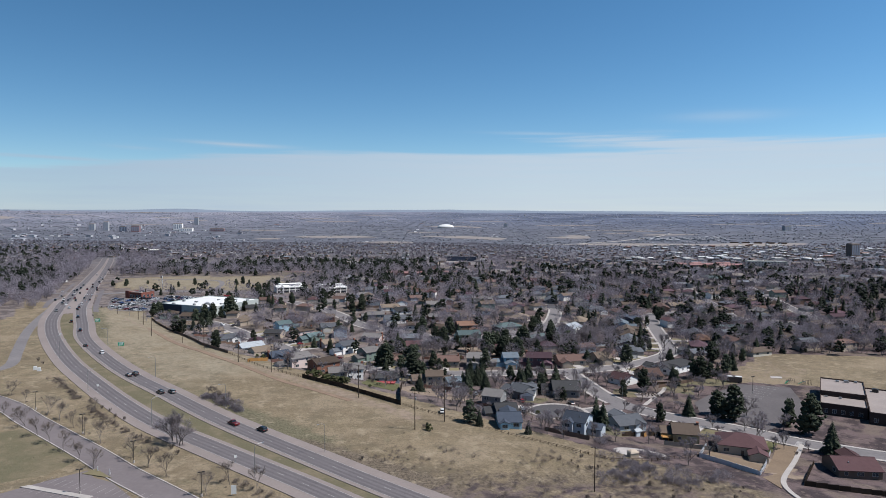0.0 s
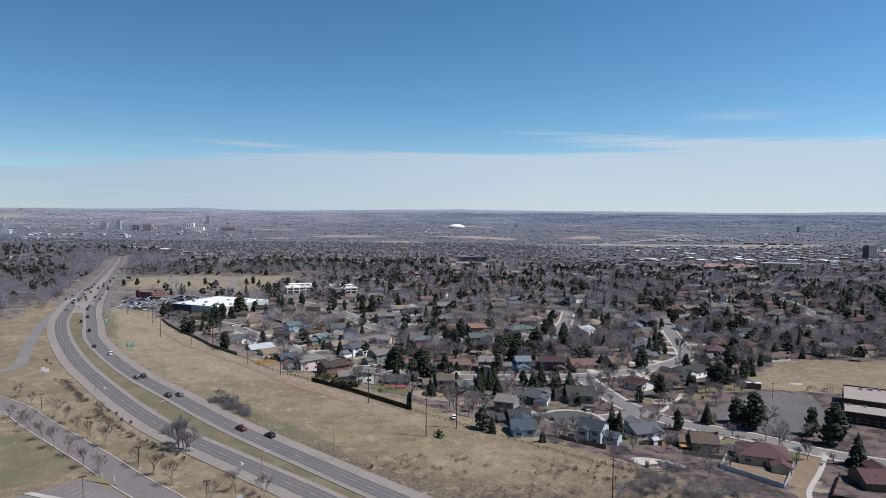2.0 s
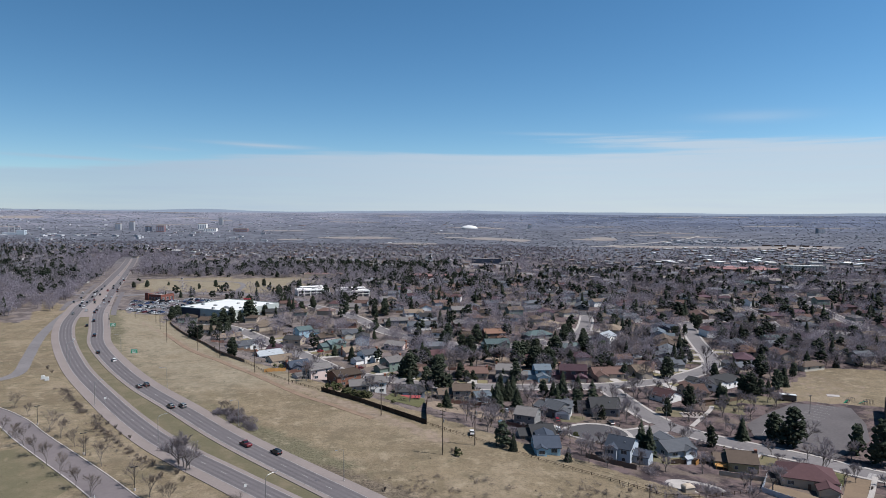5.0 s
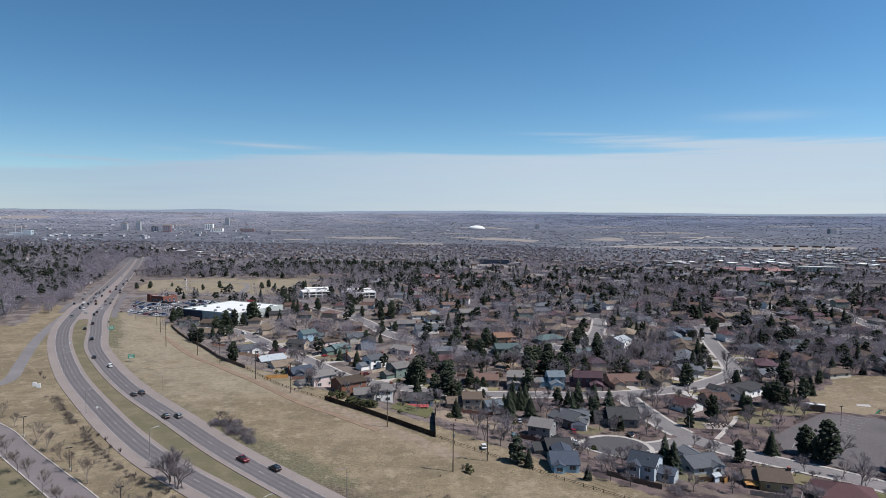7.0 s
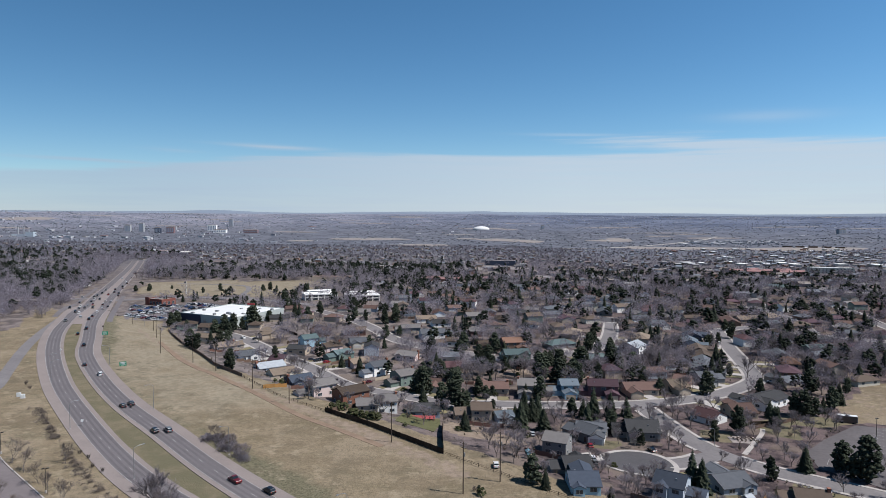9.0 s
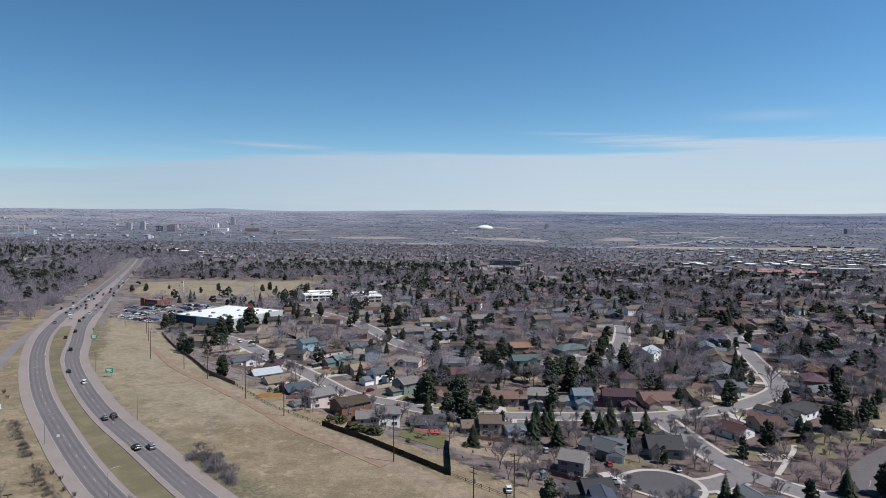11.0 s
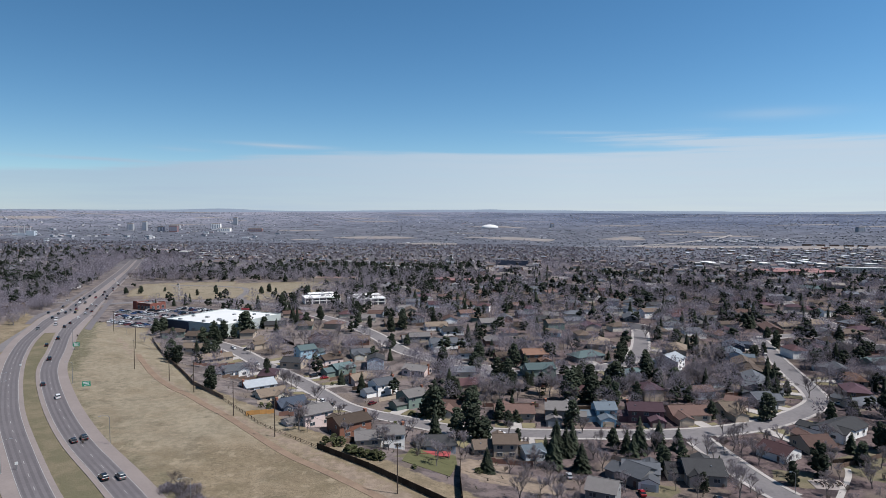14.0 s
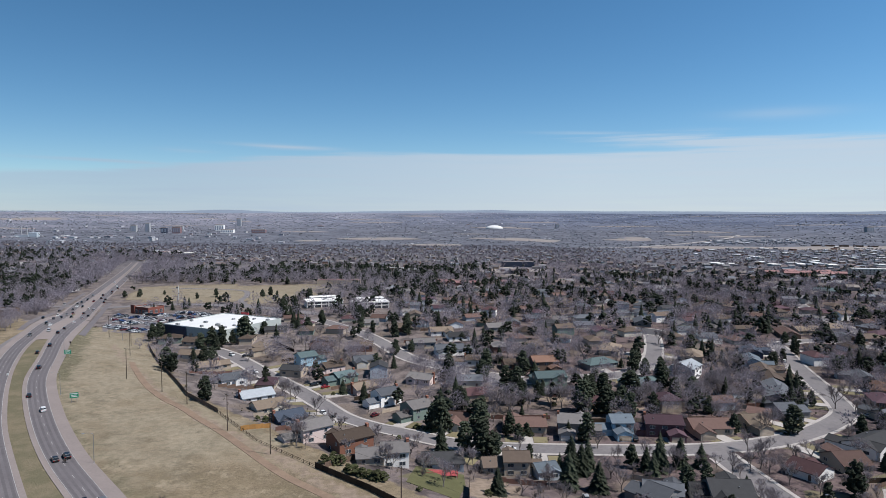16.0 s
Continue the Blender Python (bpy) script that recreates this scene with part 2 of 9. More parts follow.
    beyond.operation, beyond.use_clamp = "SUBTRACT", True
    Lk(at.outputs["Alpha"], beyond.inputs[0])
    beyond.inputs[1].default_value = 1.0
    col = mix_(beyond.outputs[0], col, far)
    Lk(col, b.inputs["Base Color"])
    b.inputs["Roughness"].default_value, b.inputs["Specular IOR Level"].default_value = 0.95, 0.1
    bp = N("ShaderNodeBump")
    bp.inputs["Strength"].default_value, bp.inputs["Distance"].default_value = 0.7, 0.35
    Lk(tuft, bp.inputs["Height"])
    Lk(bp.outputs[0], b.inputs["Normal"])
    return m


GROUND = ground_material()
ASPHALT = material("worn_asphalt", (0.185, 0.167, 0.175), (0.145, 0.131, 0.138), 0.09, 14, 0.9)
SHOULDER = material("pinkish_shoulder_paving", (0.29, 0.245, 0.23), (0.235, 0.2, 0.19), 0.08, 16, 0.92)
STREET = material("pale_street_asphalt", (0.235, 0.217, 0.219), (0.165, 0.152, 0.156), 0.05, 14, 0.9)
SCHOOL_ASPHALT = material("cracked_yard_asphalt", (0.15, 0.135, 0.137), (0.1, 0.09, 0.092), 0.05, 18, 0.9)
NEW_ASPHALT = material("dark_fresh_asphalt", (0.105, 0.1, 0.106), (0.08, 0.077, 0.082), 0.1, 12, 0.9)
TRACK = material("worn_wheel_track", (0.152, 0.139, 0.145), (0.118, 0.107, 0.112), 0.05, 16, 0.88)
LOT = material("parking_asphalt", (0.205, 0.178, 0.182), (0.165, 0.143, 0.147), 0.06, 12, 0.9)
CONCRETE = material("concrete", (0.49, 0.452, 0.425), (0.37, 0.34, 0.32), 0.2, 10, 0.9)
PAINT = material("road_paint", (0.42, 0.4, 0.39), (0.27, 0.255, 0.25), 0.5, 6, 0.8)
WHITE_FENCE = material("white_vinyl", (0.74, 0.75, 0.78), (0.66, 0.67, 0.7), 0.5, 6, 0.5)
DARK_WOOD = material("weathered_dark_wood", (0.075, 0.052, 0.036), (0.05, 0.036, 0.027), 0.8, 6, 0.9, vary=0.3)
POLE_WOOD = material("creosoted_pole_wood", (0.10, 0.075, 0.06), (0.065, 0.05, 0.042), 0.8, 6, 0.9)
ORANGE_WOOD = material("fresh_cedar", (0.52, 0.27, 0.08), (0.42, 0.21, 0.06), 0.8, 6, 0.8, vary=0.15)
STEEL = material("galvanised_steel", (0.42, 0.43, 0.44), (0.34, 0.35, 0.36), 1.0, 8, 0.45, metal=0.7)
DARK_METAL = material("bronze_metal", (0.04, 0.034, 0.03), (0.03, 0.026, 0.024), 1.0, 8, 0.5, metal=0.3)
SIGN_GREEN = material("sign_green", (0.0, 0.26, 0.14), (0.0, 0.22, 0.12), 1.0, 6, 0.5)
SIGN_WHITE = material("sign_white", (0.75, 0.76, 0.74), (0.68, 0.69, 0.68), 1.0, 6, 0.5)
BARK = material("grey_bark", (0.25, 0.215, 0.2), (0.15, 0.13, 0.122), 0.8, 5, 0.95, vary=0.25)
TWIG = material("bare_twigs", (0.35, 0.31, 0.332), (0.23, 0.203, 0.22), 0.12, 9, 0.95, vary=0.3, thin=0.45)
TWIG_BROWN = material("brown_twigs", (0.27, 0.225, 0.2), (0.17, 0.14, 0.125), 0.3, 9, 0.95, vary=0.25, thin=0.35)
GREEN_LAWN = material("green_lawn", (0.135, 0.132, 0.066), (0.1, 0.1, 0.048), 0.3, 8, 0.95)
TWIG_DARK = material("brown_grey_woods", (0.31, 0.274, 0.313), (0.165, 0.146, 0.168), 0.07, 2, 0.95, vary=0.2, island=True, thin=0.45)
# lilac-grey twigs, shifted bluer to stand for haze over the town
TWIG_FAR = material("bare_woods", (0.45, 0.402, 0.45), (0.235, 0.21, 0.238), 0.07, 2, 0.95, vary=0.2, island=True, thin=0.45)
NEEDLES = material("spruce_needles", (0.056, 0.067, 0.043), (0.028, 0.035, 0.025), 0.6, 5, 0.9, vary=0.35)
LAWN = material("winter_lawn", (0.235, 0.2, 0.125), (0.18, 0.157, 0.09), 0.25, 8, 0.95, vary=0.2)
BUSH_LEAF = material("garden_bush_leaves", (0.075, 0.078, 0.036), (0.035, 0.04, 0.02), 0.8, 6, 0.95, vary=0.35)
NEEDLES_FAR = material("conifer_woods", (0.034, 0.041, 0.027), (0.015, 0.02, 0.014), 0.05, 6, 0.95, vary=0.35, island=True)
GLASS = glass_material("window_glass", (0.035, 0.045, 0.055))
CAR_GLASS = glass_material("car_glass", (0.012, 0.014, 0.017))
TYRE = material("rubber", (0.018, 0.018, 0.018), (0.012, 0.012, 0.012), 2, 6, 0.85)
TRIM = material("white_trim", (0.6, 0.59, 0.57), (0.52, 0.51, 0.5), 1.0, 6, 0.6)
BRICK = material("chimney_brick", (0.36, 0.165, 0.115), (0.27, 0.12, 0.085), 2.0, 4, 0.9)
WALLS = {k: material("wall_" + k, tuple(v * (1.42 if k == "white" else 1.25 if k in ("cream", "tan", "paleblue", "pink", "sky") else 0.95) for v in c), tuple(v * (1.3 if k == "white" else 1.15 if k in ("cream", "tan", "paleblue", "pink", "sky") else 0.88) for v in c), 0.5, 9, 0.8, vary=0.12) for k, c in dict(
    white=(0.70, 0.69, 0.67), cream=(0.56, 0.51, 0.42), tan=(0.42, 0.345, 0.27), grey=(0.27, 0.265, 0.26), blue=(0.16, 0.32, 0.40), paleblue=(0.42, 0.47, 0.52),
    green=(0.20, 0.27, 0.235), brick=(0.21, 0.105, 0.08), redwood=(0.24, 0.1, 0.062), brown=(0.19, 0.12, 0.085), navy=(0.06, 0.08, 0.13), maroon=(0.15, 0.07, 0.08), yellow=(0.55, 0.44, 0.24), pink=(0.62, 0.5, 0.47), sky=(0.33, 0.5, 0.6)).items()}
ROOFS = {k: material("shingle_" + k, tuple(v * 0.92 for v in c), tuple(v * 0.74 for v in c), 0.7, 7, 0.9, bump=0.02, vary=0.28) for k, c in dict(
    slate=(0.142, 0.151, 0.17), grey=(0.215, 0.2, 0.196), charcoal=(0.06, 0.06, 0.063), navy=(0.07, 0.085, 0.115), blue=(0.19, 0.23, 0.27), teal=(0.13, 0.18, 0.185), pale=(0.42, 0.45, 0.48),
    brown=(0.155, 0.118, 0.095), darkbrown=(0.10, 0.075, 0.06), tan=(0.255, 0.2, 0.155), rust=(0.165, 0.105, 0.09), orange=(0.23, 0.135, 0.1), maroon=(0.11, 0.062, 0.066), plum=(0.115, 0.07, 0.085)).items()}

# ---- helpers of this place ----


def sm(a, b, v):
    v = np.clip((np.asarray(v, float) - a) / (b - a), 0, 1)
    return v * v * (3 - 2 * v)


def land(x, y):
    """Height of the ground: a field on a low bench, houses lower behind it, a plain that climbs to far bluffs."""
    x, y = np.asarray(x, float), np.asarray(y, float)
    s = 0.64 * x + 0.77 * y - 210
    field = 0.8 - 0.018 * np.clip(x, -350, 200)
    town = -8.2 + 5.6 * sm(440, 610, y) * (1 - sm(80, 215, x))
    d = sm(-4, 60, s)
    r = np.hypot(x, y)
    az = np.arctan2(x, y)
    ridge = 101 * sm(1500, 5000, r) * (1 + 0.035 * np.sin(az * 9 + 1) * sm(2500, 5000, r))
    return field * (1 - d) + town * d + ridge


def lz(x, y):
    return float(land(x, y))


def raw_mesh(name, verts, faces, mats, mat_ids=None, smooth=False):
    me = bpy.data.meshes.new(name)
    me.from_pydata([tuple(v) for v in verts] if not isinstance(verts, np.ndarray) else verts.tolist(), [], faces if not isinstance(faces, np.ndarray) else faces.tolist())
    for m in (mats if isinstance(mats, (list, tuple)) else [mats]):
        me.materials.append(m)
    if mat_ids is not None:
        me.polygons.foreach_set("material_index", np.asarray(mat_ids, np.int32))
    if smooth:
        me.polygons.foreach_set("use_smooth", np.ones(len(me.polygons), bool))
    me.update()
    return me


def part(name, data, parent, label="", m=None):
    """Links a mesh as one part under a thing or a part."""
    if isinstance(data, bmesh.types.BMesh):
        raise TypeError("give a mesh")
    ob = new(name, data)
    ob.parent = parent
    if m is not None:
        ob.matrix_local = m
    if label:
        ob["label"] = label
    return ob


def thing(name, x, y, z, rz=0.0, label="", category="", group="", kind=""):
    ob = new(name)
    ob.empty_display_size = 0.3
    ob.matrix_basis = pose(x, y, z, 0, 0, rz)
    return tagged(ob, label, category, group, kind)


class Build:
    """Gathers simple solids into one mesh."""

    def __init__(self):
        self.v, self.f, self.m = [], [], []

    def poly(self, pts, faces, mi=0):
        n = len(self.v)
        self.v += [tuple(p) for p in pts]
        self.f += [tuple(n + k for k in f) for f in faces]
        self.m += [mi] * len(faces)
        return self

    def box(self, x0, x1, y0, y1, z0, z1, mi=0, top=1.0):
        """top: how far the upper face is drawn in about its centre."""
        cx, cy = (x0 + x1) / 2, (y0 + y1) / 2
        a = lambda v, c: c + (v - c) * top
        pts = [(x0, y0, z0), (x1, y0, z0), (x1, y1, z0), (x0, y1, z0), (a(x0, cx), a(y0, cy), z1), (a(x1, cx), a(y0, cy), z1), (a(x1, cx), a(y1, cy), z1), (a(x0, cx), a(y1, cy), z1)]
        return self.poly(pts, [(0, 3, 2, 1), (4, 5, 6, 7), (0, 1, 5, 4), (1, 2, 6, 5), (2, 3, 7, 6), (3, 0, 4, 7)], mi)

    def tube(self, p, q, r0, r1, n=5, mi=0, cap=True):
        p, q = Vector(p), Vector(q)
        w = (q - p).normalized()
        u = w.orthogonal().normalized()
        v = w.cross(u)
        pts = []
        for c, r in ((p, r0), (q, r1)):
            for k in range(n):
                a = 2 * math.pi * k / n
                pts.append(c + r * (math.cos(a) * u + math.sin(a) * v))
        fs = [(k, (k + 1) % n, n + (k + 1) % n, n + k) for k in range(n)]
        if cap:
            fs += [tuple(range(n - 1, -1, -1)), tuple(range(n, 2 * n))]
        return self.poly(pts, fs, mi)

    def mesh(self, name, mats, smooth=False):
        return raw_mesh(name, self.v, self.f, mats, self.m, smooth)


def spline(pts, step=4.0):
    """Even steps along a smooth curve through the points."""
    P = np.array(pts, float)
    P = np.vstack([2 * P[0] - P[1], P, 2 * P[-1] - P[-2]])
    out = []
    for k in range(1, len(P) - 2):
        a, b, c, e = P[k - 1], P[k], P[k + 1], P[k + 2]
        n = max(2, int(np.hypot(*(c - b)) / 1.0))
        t = np.linspace(0, 1, n, endpoint=False)[:, None]
        out.append(0.5 * (2 * b + (c - a) * t + (2 * a - 5 * b + 4 * c - e) * t**2 + (3 * b - a - 3 * c + e) * t**3))
    out = np.vstack(out + [P[-2][None]])
    d = np.r_[0, np.cumsum(np.hypot(*np.diff(out, axis=0).T))]
    u = np.linspace(0, d[-1], max(3, int(d[-1] / step) + 1))
    return np.stack([np.interp(u, d, out[:, 0]), np.interp(u, d, out[:, 1])], 1)


def normals(C):
    T = np.gradient(C, axis=0)
    T /= np.hypot(T[:, 0], T[:, 1])[:, None]
    return np.stack([T[:, 1], -T[:, 0]], 1)      # to the right of the way


def ribbon(name, C, a, b, lift, mat, label="", category="", kind="structure", skirt=0.35, cols=3, parent=None):
    """A paved strip along C from a to b metres to its right, standing lift above the ground."""
    N = normals(C)
    rows = []
    for o in np.linspace(0, 1, cols):
        off = (np.asarray(a) * (1 - o) + np.asarray(b) * o)
        off = off[:, None] if np.ndim(off) else off
        q = C + N * off
        rows.append(np.c_[q, land(q[:, 0], q[:, 1]) + lift])
    first, last = rows[0].copy(), rows[-1].copy()
    first[:, 2] -= skirt
    last[:, 2] -= skirt
    rows = [first] + rows + [last]
    n = len(C)
    V = np.vstack(rows)
    F = [(j * n + k, j * n + k + 1, (j + 1) * n + k + 1, (j + 1) * n + k) for j in range(len(rows) - 1) for k in range(n - 1)]
    me = raw_mesh(name, V, F, mat)
    ob = new(name, me)
    if parent:
        ob.parent = parent
        return ob
    return tagged(ob, label, category, "", kind)


def sheet(name, poly, lift, mat, label, category, step=5.0, kind="structure", skirt=0.3):
    """A flat paved area with the given outline, laid on the ground."""
    bm = bmesh.new()
    P = []
    for p, q in zip(poly, list(poly[1:]) + [poly[0]]):
        n = max(1, int(math.dist(p, q) / step))
        P += [(p[0] + (q[0] - p[0]) * k / n, p[1] + (q[1] - p[1]) * k / n) for k in range(n)]
    f = bm.faces.new([bm.verts.new((x, y, 0)) for x, y in P])
    xs, ys = [p[0] for p in P], [p[1] for p in P]
    for axis, lo, hi in (((1, 0, 0), min(xs), max(xs)), ((0, 1, 0), min(ys), max(ys))):
        k = lo + step
        while k < hi:
            co = (k, 0, 0) if axis[0] else (0, k, 0)
            bmesh.ops.bisect_plane(bm, geom=bm.verts[:] + bm.edges[:] + bm.faces[:], plane_co=co, plane_no=axis)
            k += step
    rim = [e for e in bm.edges if e.is_boundary]
    for v in bm.verts:
        v.co.z = lz(v.co.x, v.co.y) + lift
    ext = bmesh.ops.extrude_edge_only(bm, edges=rim)
    for v in ext["geom"]:
        if isinstance(v, bmesh.types.BMVert):
            v.co.z -= skirt
    bmesh.ops.recalc_face_normals(bm, faces=bm.faces[:])
    me = bpy.data.meshes.new(name)
    bm.to_mesh(me)
    bm.free()
    if sum(p.normal.z for p in me.polygons) < 0:
        me.flip_normals()
    me.materials.append(mat)
    return tagged(new(name, me), label, category, "", kind)


def inside(poly, x, y):
    x, y = np.asarray(x, float), np.asarray(y, float)
    r = np.zeros(x.shape, bool)
    for (x0, y0), (x1, y1) in zip(poly, list(poly[1:]) + [poly[0]]):
        c = (y0 > y) != (y1 > y)
        with np.errstate(divide="ignore", invalid="ignore"):
            r ^= c & (x < (x1 - x0) * (y - y0) / (y1 - y0 + 1e-9) + x0)
    return r


def dist_to(C, x, y):
    """Distance of points to a polyline."""
    x, y = np.asarray(x, float), np.asarray(y, float)
    best = np.full(x.shape, 1e9)
    for a, b in zip(C[:-1], C[1:]):
        d = b - a
        L = d @ d + 1e-9
        k = np.clip(((x - a[0]) * d[0] + (y - a[1]) * d[1]) / L, 0, 1)
        best = np.minimum(best, np.hypot(x - a[0] - k * d[0], y - a[1] - k * d[1]))
    return best


# ---- the plan: ways and areas ----
HWY_R = spline([(-618, 1232), (-606, 1207), (-540, 1066), (-465, 902), (-414, 788), (-372, 695), (-324, 593), (-279, 508), (-249, 455), (-224, 411), (-189, 364), (-154, 323), (-121, 290), (-85, 254), (-41, 215.5), (-12, 191), (30, 158), (90, 118), (170, 80), (300, 40)])
HWY_L = spline([(-628, 1228), (-615.5, 1201), (-549, 1058), (-476, 893), (-430, 788), (-396, 709), (-355, 622), (-308, 529), (-282, 475), (-257, 432), (-233, 396), (-209, 363), (-187, 335), (-153, 296), (-131, 272), (-106, 247.5), (-74, 222), (-46, 200), (-33, 189.5), (10, 154), (70, 112), (155, 70), (290, 26)])
RAMP = spline([(-345, 606), (-318, 540), (-297, 488), (-277, 442), (-258, 404), (-239, 369), (-222, 336), (-226, 321), (-243, 309), (-330, 282)])
DRIVE = spline([(-260, 300), (-205, 283), (-178, 268), (-158, 251), (-134, 231.5), (-115, 216), (-97, 200.5), (-82, 189), (-60, 171), (-30, 140), (10, 105), (80, 60), (180, 20)])
S1 = spline([(-205, 540), (-172, 516), (-139, 480), (-108, 446), (-92, 425), (-76, 404), (-61, 392.5), (-46, 385), (-33, 378), (-19, 372.5), (0, 370.5), (32, 370.9), (66, 373), (97, 381), (124, 396), (149.3, 418.6), (157.6, 434.8), (163, 457), (169, 487), (175, 516), (186, 557), (192, 584)])
S2 = spline([(-10, 468), (30, 476), (58, 484), (71, 491), (82, 504.5), (92, 524), (100, 551), (107, 582), (109, 596)])
S4 = spline([(77, 373), (80, 350), (85, 323), (93, 305), (103, 293), (116, 283), (131, 272), (146, 258), (163, 247), (190, 232), (240, 200)])
CUL = spline([(56, 296.5), (66, 297), (76, 299.5), (84, 304.5), (91, 309)])
S5 = spline([(192, 584), (230, 600), (262, 570), (300, 545), (345, 530)])
S6 = spline([(-150, 640), (-124, 610), (-100.8, 582), (-83.5, 556.6), (-62.4, 521), (-48.6, 506.5), (-31, 494), (-12, 483), (8, 474)])
S8 = spline([(330, 545), (343, 616), (360, 684), (379, 764), (392, 810)])
S9 = spline([(262, 570), (277, 632), (287, 701), (300, 761), (310, 800)])
FIELD_EDGE = [(-276, 598), (-236, 536), (-190, 464), (-144, 396), (-121, 374), (-94, 338)]
CROSS = spline([(-620, 690), (-470, 668), (-400, 700), (-362, 690), (-320, 715), (-270, 715), (-215, 700), (-150, 665)])
PARK_WAY = spline([(-372, 846), (-330, 843), (-304, 838), (-278, 825), (-261, 786), (-252, 744), (-230, 708)])
BULBS = [(56, 296.5, 13), (109.5, 603, 13)]
STREETS = [S1, S2, S4, CUL, S5, S6, S8, S9, CROSS, PARK_WAY]
FENCE = [(-67, 321.5), (-46.4, 306), (-15.6, 278.7)]
PARK = [(-366, 742), (-424, 866), (-330, 884), (-232, 892), (-176, 880), (-186, 800), (-214, 738), (-300, 728)]
CAR_PARK = [(-330, 656), (-306, 600), (-290, 572), (-253, 575), (-241, 604), (-228, 632), (-246, 662), (-272, 678), (-290, 652)]
SCHOOL_LOT = [(122, 296), (126, 313), (140, 327), (164, 347), (188, 340), (180, 315), (168, 293), (142, 272), (135, 279)]
PLAY_FIELD = [(160, 353), (172, 372), (217, 424), (300, 412), (420, 395), (400, 300), (236, 336), (192, 345)]
STORE_AT = (-452, -394, 421, 479)
TRACK_WAY = spline([(-206, 462), (-194, 443), (-171, 411), (-152, 390), (-138, 378), (-126, 366), (-111, 352), (-96.5, 336.8), (-76, 315.5), (-58, 301), (-38, 284)])
DIRT = spline([(-250, 520), (-215, 470), (-191, 439), (-175, 419), (-152, 391), (-126, 367), (-105, 348.5), (-85, 333), (-64, 312), (-40, 292), (-10, 262)])
HOUSES_AT = []


def store_uv(x, y):
    return x * 0.914 - y * 0.407, x * 0.407 + y * 0.914


def xy_of(u, v):
    return u * 0.914 + v * 0.407, -u * 0.407 + v * 0.914


def open_ground(x, y):
    """True where no road, lot, field or large building lies."""
    x, y = np.asarray(x, float), np.asarray(y, float)
    ok = np.ones(x.shape, bool)
    for C, w in ((HWY_R, 13), (HWY_L, 13), (RAMP, 9), (DRIVE, 9), *((s, 7.5) for s in STREETS)):
        ok &= dist_to(C[::3], x, y) > w
    for bx, by, br in BULBS:
        ok &= np.hypot(x - bx, y - by) > br + 2
    for A in (PARK, CAR_PARK, SCHOOL_LOT, PLAY_FIELD):
        ok &= ~inside(A, x, y)
    u, v = store_uv(x, y)
    ok &= ~((u > -458) & (u < -388) & (v > 415) & (v < 486))
    ok &= ~((x > 165) & (x < 262) & (y > 262) & (y < 345))
    return ok


